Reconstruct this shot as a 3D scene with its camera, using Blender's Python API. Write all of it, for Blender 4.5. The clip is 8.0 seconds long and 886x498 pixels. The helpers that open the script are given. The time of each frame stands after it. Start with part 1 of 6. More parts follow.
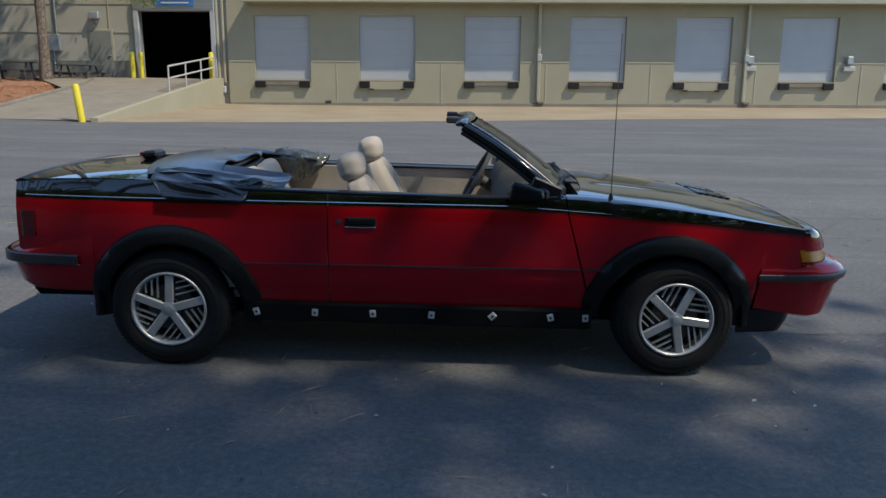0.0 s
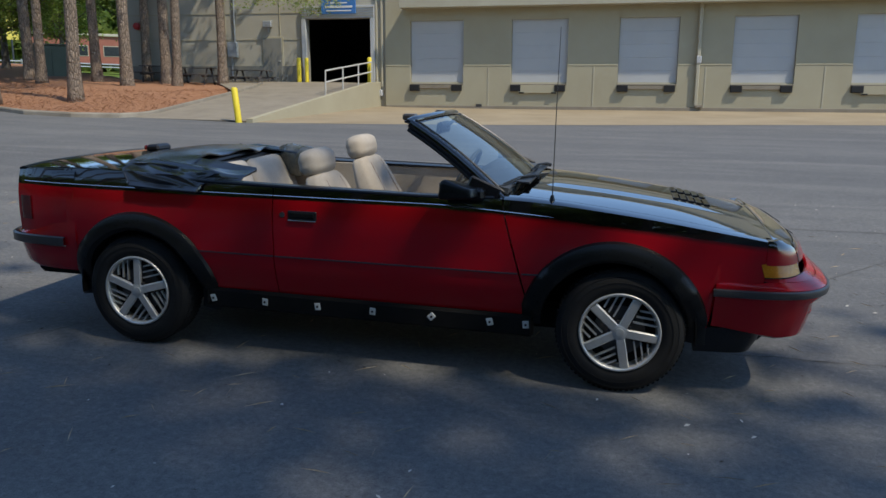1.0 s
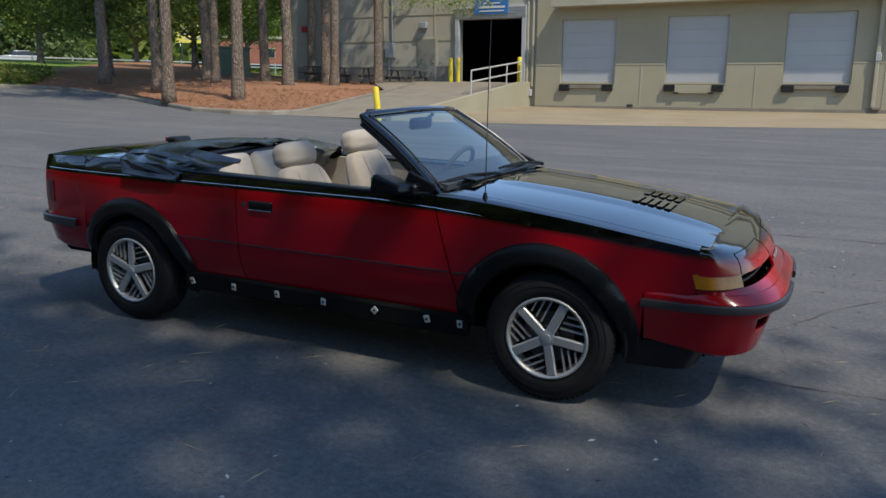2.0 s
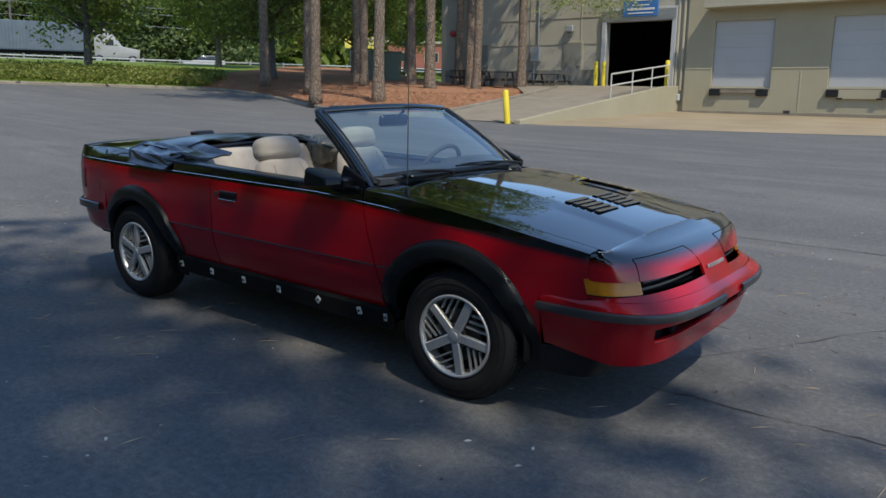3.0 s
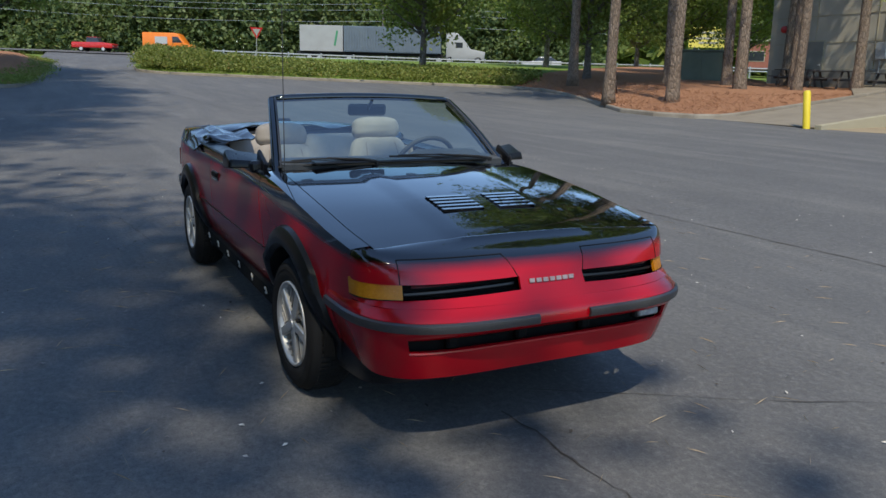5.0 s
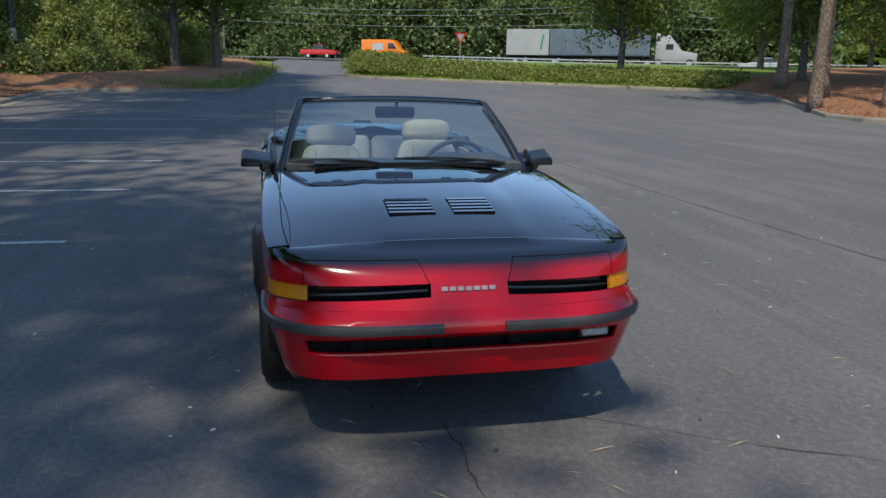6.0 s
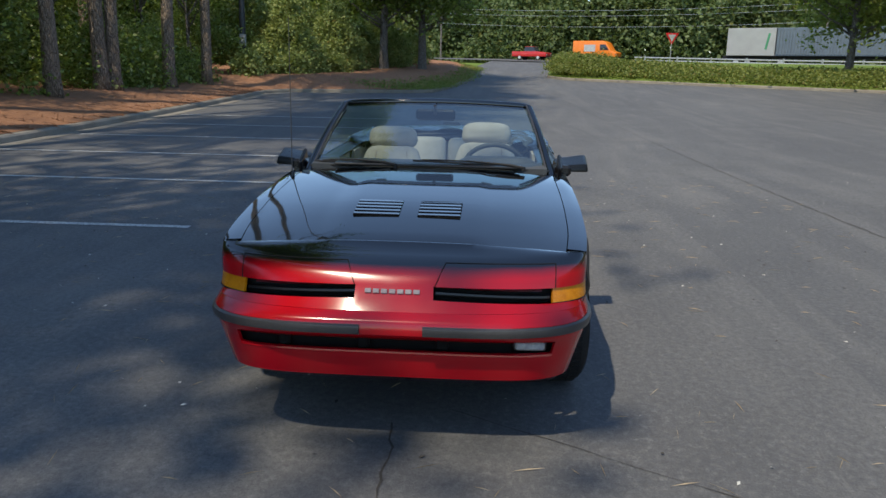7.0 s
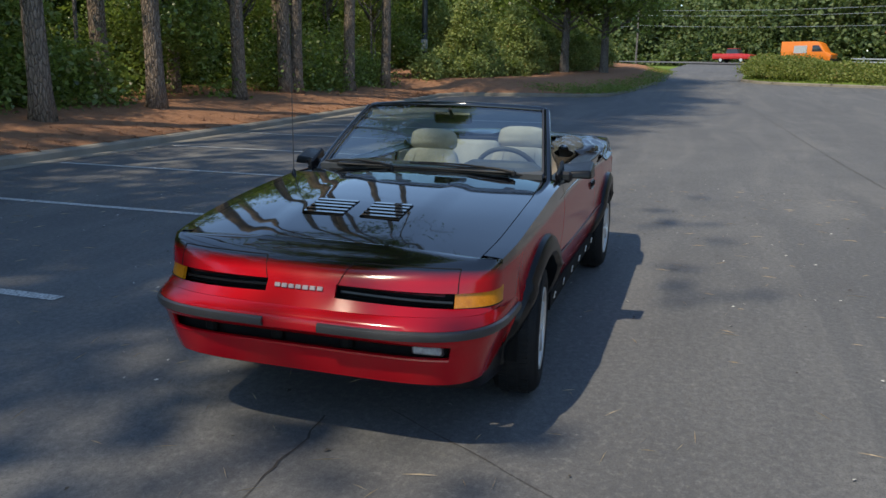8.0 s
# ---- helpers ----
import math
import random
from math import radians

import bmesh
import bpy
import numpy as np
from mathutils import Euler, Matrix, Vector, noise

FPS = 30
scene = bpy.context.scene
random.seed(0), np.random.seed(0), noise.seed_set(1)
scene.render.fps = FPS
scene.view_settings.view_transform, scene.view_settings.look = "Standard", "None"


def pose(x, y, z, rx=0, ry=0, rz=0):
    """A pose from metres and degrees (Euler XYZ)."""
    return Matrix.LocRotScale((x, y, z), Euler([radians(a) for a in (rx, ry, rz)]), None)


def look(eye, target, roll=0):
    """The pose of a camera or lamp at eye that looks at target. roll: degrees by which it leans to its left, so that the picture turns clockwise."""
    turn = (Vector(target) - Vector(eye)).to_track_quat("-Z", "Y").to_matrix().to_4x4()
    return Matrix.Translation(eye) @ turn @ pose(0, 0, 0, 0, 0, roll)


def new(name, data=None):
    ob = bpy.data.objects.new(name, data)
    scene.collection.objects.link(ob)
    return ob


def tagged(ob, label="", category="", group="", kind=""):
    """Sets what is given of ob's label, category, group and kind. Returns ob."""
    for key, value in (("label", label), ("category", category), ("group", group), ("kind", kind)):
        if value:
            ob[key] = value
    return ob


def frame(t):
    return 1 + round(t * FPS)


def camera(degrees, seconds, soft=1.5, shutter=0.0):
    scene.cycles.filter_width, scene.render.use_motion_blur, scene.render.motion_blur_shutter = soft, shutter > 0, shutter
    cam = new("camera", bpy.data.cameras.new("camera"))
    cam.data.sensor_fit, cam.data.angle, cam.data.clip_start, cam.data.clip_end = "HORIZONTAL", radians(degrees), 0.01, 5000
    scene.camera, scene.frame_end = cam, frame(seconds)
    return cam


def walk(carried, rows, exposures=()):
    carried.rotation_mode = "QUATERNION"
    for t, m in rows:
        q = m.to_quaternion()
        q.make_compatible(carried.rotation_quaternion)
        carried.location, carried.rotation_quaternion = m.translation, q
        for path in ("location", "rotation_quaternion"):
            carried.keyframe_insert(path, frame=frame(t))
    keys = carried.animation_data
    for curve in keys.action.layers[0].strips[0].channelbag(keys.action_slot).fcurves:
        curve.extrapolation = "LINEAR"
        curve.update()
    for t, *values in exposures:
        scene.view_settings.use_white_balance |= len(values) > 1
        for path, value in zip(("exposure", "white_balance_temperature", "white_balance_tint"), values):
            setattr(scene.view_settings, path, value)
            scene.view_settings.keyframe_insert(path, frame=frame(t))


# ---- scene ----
cam = camera(59.5, 8.0)
PATH = [
    (0, (0.116, -4.544, 1.451), (0.107, -2.588, 1.033), 1.2),
    (0.5, (0.698, -4.51, 1.454), (0.472, -2.568, 1.036), 1.1),
    (1, (1.255, -4.375, 1.436), (0.814, -2.469, 1.02), 1.1),
    (1.5, (1.796, -4.217, 1.423), (1.149, -2.371, 1.007), 1.1),
    (1.7, (1.996, -4.131, 1.433), (1.269, -2.316, 1.013), 1.1),
    (3, (3.261, -3.444, 1.419), (2.071, -1.893, 0.998), 1.3),
    (3.5, (3.658, -3.067, 1.406), (2.315, -1.647, 0.98), 1.5),
    (4, (4.021, -2.653, 1.4), (2.539, -1.381, 0.97), 1.6),
    (4.5, (4.321, -2.208, 1.407), (2.71, -1.106, 0.972), 1.5),
    (4.7, (4.404, -2.008, 1.403), (2.744, -0.982, 0.965), 1.5),
    (5.8, (4.798, -0.887, 1.424), (2.915, -0.377, 0.985), 1.2),
    (6, (4.835, -0.675, 1.424), (2.928, -0.268, 0.982), 1.1),
    (6.5, (4.894, -0.166, 1.426), (2.949, -0.023, 0.981), 1.1),
    (7, (4.901, 0.349, 1.451), (2.956, 0.228, 1.003), 1.1),
    (7.5, (4.822, 0.854, 1.471), (2.908, 0.486, 1.023), 1.1),
    (8, (4.712, 1.392, 1.465), (2.857, 0.794, 1.018), 0.9),
]
walk(cam, [(t, look(eye, target, roll)) for t, eye, target, roll in PATH], [(0, 0.86, 6950, 8), (5, 0.84, 7000, 8), (8, 0.88, 7450, 8)])


# ---------------------------------------------------------------- light
SUN_WAY = Vector((0.6, -0.30, 1.0)).normalized()
world = bpy.data.worlds.new("sky")
scene.world = world
world.use_nodes = True
wn = world.node_tree
sky = wn.nodes.new("ShaderNodeTexSky")
sky.sky_type = "NISHITA"
sky.sun_disc = False
sky.sun_elevation = math.asin(SUN_WAY.z)
sky.sun_rotation = math.atan2(SUN_WAY.x, SUN_WAY.y)
sky.altitude, sky.air_density, sky.dust_density, sky.ozone_density = 300, 1.0, 0.05, 5.5
wn.links.new(sky.outputs[0], wn.nodes["Background"].inputs[0])
wn.nodes["Background"].inputs[1].default_value = 0.15
sun = new("sun", bpy.data.lights.new("sun", "SUN"))
sun.data.energy, sun.data.angle, sun.data.color = 2.33, radians(0.75), (1.0, 0.94, 0.83)
sun.matrix_world = look(SUN_WAY * 50, (0, 0, 0))


# ---------------------------------------------------------------- materials
class Mat:
    """A small writer of node materials."""

    def __init__(self, name, rough=0.6, metal=0.0, spec=0.5):
        self.m = bpy.data.materials.new(name)
        self.m.use_nodes = True
        self.t = self.m.node_tree
        self.b = self.t.nodes["Principled BSDF"]
        self.b.inputs["Roughness"].default_value = rough
        self.b.inputs["Metallic"].default_value = metal
        self.b.inputs["Specular IOR Level"].default_value = spec
        self.co = self.t.nodes.new("ShaderNodeTexCoord").outputs["Object"]

    def node(self, kind, **kw):
        n = self.t.nodes.new(kind)
        for k, v in kw.items():
            n.inputs[k].default_value = v
        return n

    def link(self, a, b):
        self.t.links.new(a, b)

    def noise(self, scale, detail=4.0, rough=0.6, stretch=(1, 1, 1), dist=0.0):
        mp = self.t.nodes.new("ShaderNodeMapping")
        mp.inputs["Scale"].default_value = stretch
        self.link(self.co, mp.inputs["Vector"])
        n = self.node("ShaderNodeTexNoise", Scale=scale, Detail=detail, Roughness=rough, Distortion=dist)
        self.link(mp.outputs[0], n.inputs["Vector"])
        return n.outputs["Fac"]

    def voronoi(self, scale, feature="F1", stretch=(1, 1, 1)):
        mp = self.t.nodes.new("ShaderNodeMapping")
        mp.inputs["Scale"].default_value = stretch
        self.link(self.co, mp.inputs["Vector"])
        n = self.node("ShaderNodeTexVoronoi", Scale=scale)
        n.feature = feature
        self.link(mp.outputs[0], n.inputs["Vector"])
        return n.outputs["Distance"]

    def ramp(self, fac, *stops):
        n = self.t.nodes.new("ShaderNodeValToRGB")
        e = n.color_ramp.elements
        while len(e) < len(stops):
            e.new(0.5)
        for el, (p, c) in zip(e, stops):
            el.position = p
            el.color = (c, c, c, 1) if isinstance(c, (int, float)) else (*c, 1)
        self.link(fac, n.inputs[0])
        return n.outputs[0]

    def mix(self, fac, a, b, mode="MIX"):
        n = self.t.nodes.new("ShaderNodeMix")
        n.data_type, n.blend_type = "RGBA", mode
        for sock, v in ((n.inputs[0], fac), (n.inputs[6], a), (n.inputs[7], b)):
            if isinstance(v, (int, float)):
                sock.default_value = v
            elif isinstance(v, tuple):
                sock.default_value = (*v, 1)
            else:
                self.link(v, sock)
        return n.outputs[2]

    def math(self, op, a, b=0.0, c=0.0):
        n = self.t.nodes.new("ShaderNodeMath")
        n.operation = op
        for sock, v in zip(n.inputs, (a, b, c)):
            if isinstance(v, (int, float)):
                sock.default_value = v
            else:
                self.link(v, sock)
        return n.outputs[0]

    def axes(self):
        n = self.t.nodes.new("ShaderNodeSeparateXYZ")
        self.link(self.co, n.inputs[0])
        return n.outputs

    def color(self, c):
        if isinstance(c, tuple):
            self.b.inputs["Base Color"].default_value = (*c, 1)
        else:
            self.link(c, self.b.inputs["Base Color"])
        return self

    def rough(self, fac, lo, hi):
        n = self.node("ShaderNodeMapRange")
        n.inputs["To Min"].default_value, n.inputs["To Max"].default_value = lo, hi
        self.link(fac, n.inputs["Value"])
        self.link(n.outputs[0], self.b.inputs["Roughness"])
        return self

    def bump(self, fac, strength=0.3, depth=0.01):
        n = self.node("ShaderNodeBump", Strength=strength, Distance=depth)
        self.link(fac, n.inputs["Height"])
        self.link(n.outputs[0], self.b.inputs["Normal"])
        return self


def mottled(name, a, b, scale=3.0, fine=60.0, rough=0.6, spec=0.5, bump=0.2, depth=0.004, metal=0.0, stretch=(1, 1, 1)):
    """Two tones of one surface at two scales, with fine relief."""
    k = Mat(name, rough, metal, spec)
    big, small = k.noise(scale, 4, 0.6, stretch), k.noise(fine, 3, 0.7, stretch)
    f = k.math("ADD", k.math("MULTIPLY", big, 0.65), k.math("MULTIPLY", small, 0.35))
    k.color(k.ramp(f, (0.33, a), (0.67, b)))
    k.rough(small, max(0.05, rough - 0.08), min(1, rough + 0.08))
    k.bump(small, bump, depth)
    return k.m


def asphalt_material():
    k = Mat("asphalt", 0.85, 0, 0.35)
    grit, patch, wide = k.noise(230, 2, 0.8), k.noise(1.1, 5, 0.65), k.noise(0.16, 4, 0.6, (0.6, 1.3, 1))
    smear = k.noise(0.9, 4, 0.55, (0.16, 1.2, 1), 1.2)
    base = k.ramp(wide, (0.3, (0.105, 0.105, 0.107)), (0.7, (0.147, 0.146, 0.144)))
    base = k.mix(k.ramp(smear, (0.45, 0.0), (0.70, 0.55)), base, (0.22, 0.212, 0.198))
    base = k.mix(k.math("MULTIPLY", k.ramp(patch, (0.4, 0.0), (0.75, 1.0)), 0.4), base, (0.075, 0.075, 0.078))
    base = k.mix(k.ramp(grit, (0.3, 0.7), (0.5, 0.0)), base, (0.045, 0.045, 0.047))
    base = k.mix(k.ramp(grit, (0.62, 0.0), (0.74, 0.55)), base, (0.27, 0.265, 0.25))
    chip = k.noise(85, 3, 0.75)
    base = k.mix(k.ramp(chip, (0.36, 0.5), (0.47, 0.0)), base, (0.05, 0.05, 0.053))
    base = k.mix(k.ramp(chip, (0.60, 0.0), (0.72, 0.45)), base, (0.26, 0.255, 0.245))
    speck = k.noise(26, 6, 0.75)
    base = k.mix(k.ramp(speck, (0.34, 0.55), (0.52, 0.0)), base, (0.06, 0.06, 0.063))
    base = k.mix(k.ramp(speck, (0.54, 0.0), (0.72, 0.52)), base, (0.24, 0.235, 0.222))
    k.color(base)
    k.rough(grit, 0.7, 0.95)
    k.bump(grit, 0.5, 0.006)
    return k.m


def paint_material():
    """Two-tone car paint: black over red, sprayed with a soft edge at the nose."""
    k = Mat("two_tone_paint", 0.22, 0, 0.5)
    x, y, z = k.axes()
    d = k.math("MAXIMUM", k.math("SUBTRACT", x, 0.4), 0.0)
    edge = k.math("SUBTRACT", 0.847, k.math("ADD", k.math("MULTIPLY", d, 0.05), k.math("MULTIPLY", k.math("MULTIPLY", d, d), 0.016)))
    edge = k.math("ADD", edge, k.math("MULTIPLY", k.math("MAXIMUM", k.math("SUBTRACT", x, 1.9), 0.0), 0.015))
    h = k.math("ADD", k.math("SUBTRACT", z, edge), k.math("MULTIPLY", k.math("SUBTRACT", k.noise(9, 3), 0.5), 0.008))
    soft = k.math("ADD", k.math("ADD", 0.004, k.math("MULTIPLY", k.math("MINIMUM", d, 0.6), 0.014)), k.math("MULTIPLY", k.math("MAXIMUM", k.math("SUBTRACT", x, 1.75), 0.0), 0.018))
    f = k.node("ShaderNodeMapRange")
    k.link(k.math("DIVIDE", h, soft), f.inputs["Value"])
    f.inputs["From Min"].default_value, f.inputs["From Max"].default_value = -1, 1
    dirt = k.noise(14, 5, 0.7)
    red = k.mix(k.ramp(dirt, (0.45, 0.0), (0.8, 0.25)), (0.38, 0.002, 0.008), (0.31, 0.006, 0.011))
    black = k.mix(k.ramp(dirt, (0.5, 0.0), (0.85, 0.3)), (0.0015, 0.0018, 0.0025), (0.005, 0.0053, 0.006))
    k.color(k.mix(f.outputs[0], red, black))
    k.link(k.math("ADD", k.math("SUBTRACT", 0.17, k.math("MULTIPLY", f.outputs[0], 0.14)), k.math("MULTIPLY", dirt, 0.05)), k.b.inputs["Roughness"])
    k.link(k.math("ADD", 0.35, k.math("MULTIPLY", f.outputs[0], 0.5)), k.b.inputs["Coat Weight"])
    k.link(k.math("ADD", 0.3, k.math("MULTIPLY", f.outputs[0], 0.25)), k.b.inputs["Specular IOR Level"])
    k.b.inputs["Coat IOR"].default_value = 1.55
    k.link(k.math("SUBTRACT", 0.11, k.math("MULTIPLY", f.outputs[0], 0.09)), k.b.inputs["Coat Roughness"])
    k.bump(k.noise(5.0, 2, 0.4), 0.03, 0.008)
    return k.m


def bark_material(name, a, b):
    """Scaly bark: raised plates with dark cracks between them."""
    k = Mat(name, 0.92, 0, 0.2)
    cracks = k.voronoi(13.0, "DISTANCE_TO_EDGE", (1.3, 1.3, 0.36))
    tone = k.noise(7, 3, 0.6, (1, 1, 0.3), 1.0)
    fine = k.noise(34, 5, 0.75, (1, 1, 0.5))
    moss = k.noise(1.7, 3)
    c = k.ramp(k.math("ADD", k.math("MULTIPLY", tone, 0.35), k.math("MULTIPLY", fine, 0.75)), (0.3, b), (0.72, a))
    c = k.mix(k.ramp(moss, (0.5, 0.0), (0.75, 0.4)), c, (0.24, 0.225, 0.20))
    k.color(k.mix(k.ramp(k.math("ADD", cracks, k.math("MULTIPLY", fine, 0.06)), (0.045, 0.6), (0.16, 0.0)), c, (0.05, 0.04, 0.033)))
    k.bump(k.math("ADD", k.math("MINIMUM", k.math("MULTIPLY", cracks, 3.0), 0.6), k.math("MULTIPLY", fine, 0.5)), 1.0, 0.05)
    return k.m


def leaf_material(name, dark, light, warm=(0.16, 0.14, 0.03), share=0.04, thin=0.35, rough=0.55, spec=0.35):
    """Leaf green that differs leaf by leaf, partly letting light through."""
    k = Mat(name, rough, 0, spec)
    rnd = k.t.nodes.new("ShaderNodeNewGeometry").outputs["Random Per Island"]
    c = k.ramp(rnd, (0.0, dark), (0.8, light), (1.0 - share, light), (1.0, warm))
    c = k.mix(k.ramp(k.noise(0.35, 2), (0.35, 0.0), (0.7, 0.5)), c, (dark[0] * 1.6, dark[1] * 1.25, dark[2]))
    k.color(c)
    tr = k.node("ShaderNodeBsdfTranslucent")
    k.link(k.mix(0.5, c, (0.20, 0.28, 0.045)), tr.inputs[0])
    mx = k.node("ShaderNodeMixShader", Fac=thin)
    out = k.t.nodes["Material Output"]
    k.link(k.b.outputs[0], mx.inputs[1])
    k.link(tr.outputs[0], mx.inputs[2])
    k.link(mx.outputs[0], out.inputs[0])
    return k.m


def glass_material(name, tint, gloss=0.02):
    k = Mat(name, gloss)
    clear = k.node("ShaderNodeBsdfTransparent")
    clear.inputs[0].default_value = (*tint, 1)
    shine = k.node("ShaderNodeBsdfGlossy")
    shine.inputs["Roughness"].default_value = gloss
    fr = k.node("ShaderNodeFresnel", IOR=2.9)
    mx = k.t.nodes.new("ShaderNodeMixShader")
    k.link(fr.outputs[0], mx.inputs[0])
    k.link(clear.outputs[0], mx.inputs[1])
    k.link(shine.outputs[0], mx.inputs[2])
    k.link(mx.outputs[0], k.t.nodes["Material Output"].inputs[0])
    return k.m


def mulch_material():
    k = Mat("pine_straw", 0.95, 0, 0.15)
    strand = k.noise(55, 4, 0.75, (1, 0.35, 1), 2.5)
    clump, wide = k.noise(4.5, 4, 0.65), k.noise(0.6, 3)
    c = k.ramp(strand, (0.3, (0.17, 0.066, 0.032)), (0.55, (0.40, 0.205, 0.118)), (0.75, (0.64, 0.41, 0.27)))
    c = k.mix(k.ramp(clump, (0.35, 0.35), (0.6, 0.0)), c, (0.14, 0.06, 0.036))
    c = k.mix(k.ramp(wide, (0.45, 0.0), (0.7, 0.45)), c, (0.34, 0.18, 0.105))
    k.color(c)
    k.bump(k.math("ADD", strand, clump), 0.8, 0.04)
    return k.m


def grass_material():
    k = Mat("grass", 0.9, 0, 0.2)
    blade, patch, wide = k.noise(45, 4, 0.8), k.noise(1.2, 4, 0.6), k.noise(0.2, 2)
    c = k.ramp(blade, (0.3, (0.07, 0.12, 0.018)), (0.7, (0.19, 0.26, 0.05)))
    c = k.mix(k.ramp(patch, (0.5, 0.0), (0.8, 0.5)), c, (0.2, 0.19, 0.06))
    c = k.mix(k.ramp(wide, (0.4, 0.0), (0.7, 0.4)), c, (0.18, 0.27, 0.05))
    k.color(c)
    k.bump(blade, 0.8, 0.04)
    return k.m


def line_material():
    k = Mat("worn_white_line_paint", 0.8)
    k.color(k.mix(k.ramp(k.noise(55, 4, 0.75), (0.45, 0.0), (0.62, 0.9)), (0.55, 0.55, 0.53), (0.09, 0.09, 0.092)))
    return k.m


M_ASPHALT, M_PAINT = asphalt_material(), paint_material()
M_MULCH, M_GRASS, M_LINE = mulch_material(), grass_material(), line_material()
M_BARK = bark_material("pine_bark", (0.37, 0.285, 0.215), (0.145, 0.102, 0.074))
M_BARK_GREY = bark_material("grey_bark", (0.27, 0.245, 0.22), (0.11, 0.095, 0.085))
M_LEAF = leaf_material("broad_leaves", (0.022, 0.048, 0.008), (0.14, 0.205, 0.03), (0.16, 0.14, 0.03), 0.04, 0.55)
M_UNDER = leaf_material("undergrowth_leaves", (0.05, 0.085, 0.012), (0.34, 0.45, 0.105), (0.54, 0.52, 0.25), 0.08, 0.5, 0.32, 0.6)
# leaf green lightened towards grey, with the haze of distance in the colour
M_LEAF_FAR = leaf_material("hazed_far_leaves", (0.05, 0.085, 0.032), (0.20, 0.255, 0.10))
M_LEAF_LIGHT = leaf_material("sunny_leaves", (0.095, 0.145, 0.03), (0.31, 0.38, 0.105), (0.28, 0.24, 0.06), 0.08, 0.5)
M_SHRUB = leaf_material("pale_shrub_leaves", (0.14, 0.19, 0.05), (0.40, 0.47, 0.18), (0.34, 0.2, 0.07), 0.06, 0.45)
M_NEEDLE = leaf_material("pine_needles", (0.06, 0.105, 0.022), (0.22, 0.29, 0.07), (0.2, 0.2, 0.05), 0.05, 0.45)
M_HEDGE = leaf_material("hedge_leaves", (0.10, 0.14, 0.03), (0.33, 0.365, 0.10), (0.32, 0.2, 0.08), 0.1, 0.45)
M_CONCRETE = mottled("concrete", (0.175, 0.147, 0.11), (0.26, 0.225, 0.175), 1.2, 70, 0.85)
M_APRON = mottled("stained_apron_concrete", (0.23, 0.175, 0.105), (0.34, 0.27, 0.175), 0.5, 60, 0.85)
M_KERB = mottled("kerb_concrete", (0.17, 0.145, 0.115), (0.29, 0.26, 0.21), 1.6, 60, 0.88)
M_WALL = mottled("beige_painted_block", (0.325, 0.29, 0.203), (0.38, 0.345, 0.247), 0.5, 90, 0.8, 0.3, 0.12)
M_WALL_PALE = mottled("pale_painted_panel", (0.345, 0.315, 0.25), (0.41, 0.38, 0.31), 0.5, 90, 0.8, 0.3, 0.1)
M_TRIM = mottled("cream_fascia_metal", (0.36, 0.325, 0.24), (0.42, 0.385, 0.29), 0.8, 50, 0.55)
M_DOORWHITE = mottled("white_roller_door", (0.385, 0.39, 0.395), (0.435, 0.44, 0.44), 0.7, 60, 0.5)
M_RUBBER = mottled("black_rubber", (0.006, 0.006, 0.007), (0.016, 0.016, 0.017), 8, 120, 0.6, 0.35)
M_TYRE = mottled("tyre_rubber", (0.008, 0.008, 0.009), (0.021, 0.0205, 0.020), 5, 90, 0.75, 0.2)
M_BLACK = mottled("satin_black_trim", (0.005, 0.005, 0.006), (0.011, 0.011, 0.013), 6, 90, 0.3, 0.4, 0.06)
M_FLARE = mottled("black_plastic_flare", (0.005, 0.0055, 0.006), (0.010, 0.011, 0.012), 5, 70, 0.3, 0.25, 0.05)
M_DARK = mottled("underbody_black", (0.004, 0.004, 0.004), (0.010, 0.0095, 0.009), 6, 60, 0.9, 0.2)
M_STRIP = mottled("dark_rubber_strip", (0.03, 0.0285, 0.029), (0.055, 0.052, 0.052), 7, 90, 0.32)
M_SILVER = mottled("cast_alloy", (0.52, 0.51, 0.49), (0.66, 0.65, 0.63), 10, 120, 0.42, 0.5, 0.08, 0.001, 0.7)
M_CHROME = mottled("bright_metal", (0.55, 0.55, 0.55), (0.7, 0.7, 0.7), 8, 90, 0.22, 0.5, 0.03, 0.001, 0.95)
M_CREAM = mottled("cream_seat_cloth", (0.36, 0.315, 0.265), (0.47, 0.42, 0.36), 7, 160, 0.85, 0.25, 0.25, 0.003)
M_MAUVE = mottled("faded_mauve_trim", (0.26, 0.215, 0.195), (0.36, 0.30, 0.27), 6, 140, 0.8, 0.25, 0.2, 0.002)
M_DASH = mottled("grey_dash_vinyl", (0.045, 0.05, 0.054), (0.075, 0.08, 0.085), 6, 140, 0.6, 0.3)
M_VINYL = mottled("black_vinyl_top", (0.006, 0.007, 0.010), (0.012, 0.014, 0.019), 5, 140, 0.23, 0.8, 0.05, 0.001)
M_VINYL.node_tree.nodes["Principled BSDF"].inputs["Coat Weight"].default_value = 0.45
M_VINYL.node_tree.nodes["Principled BSDF"].inputs["Coat Roughness"].default_value = 0.26
M_LINING = mottled("clouded_window_plastic", (0.04, 0.042, 0.036), (0.13, 0.13, 0.11), 9, 60, 0.16, 0.6, 0.1)
M_AMBER = mottled("amber_lens", (0.50, 0.155, 0.005), (0.66, 0.235, 0.010), 30, 140, 0.25)
M_REDLENS = mottled("dark_red_lens", (0.06, 0.004, 0.006), (0.11, 0.008, 0.01), 20, 90, 0.2)
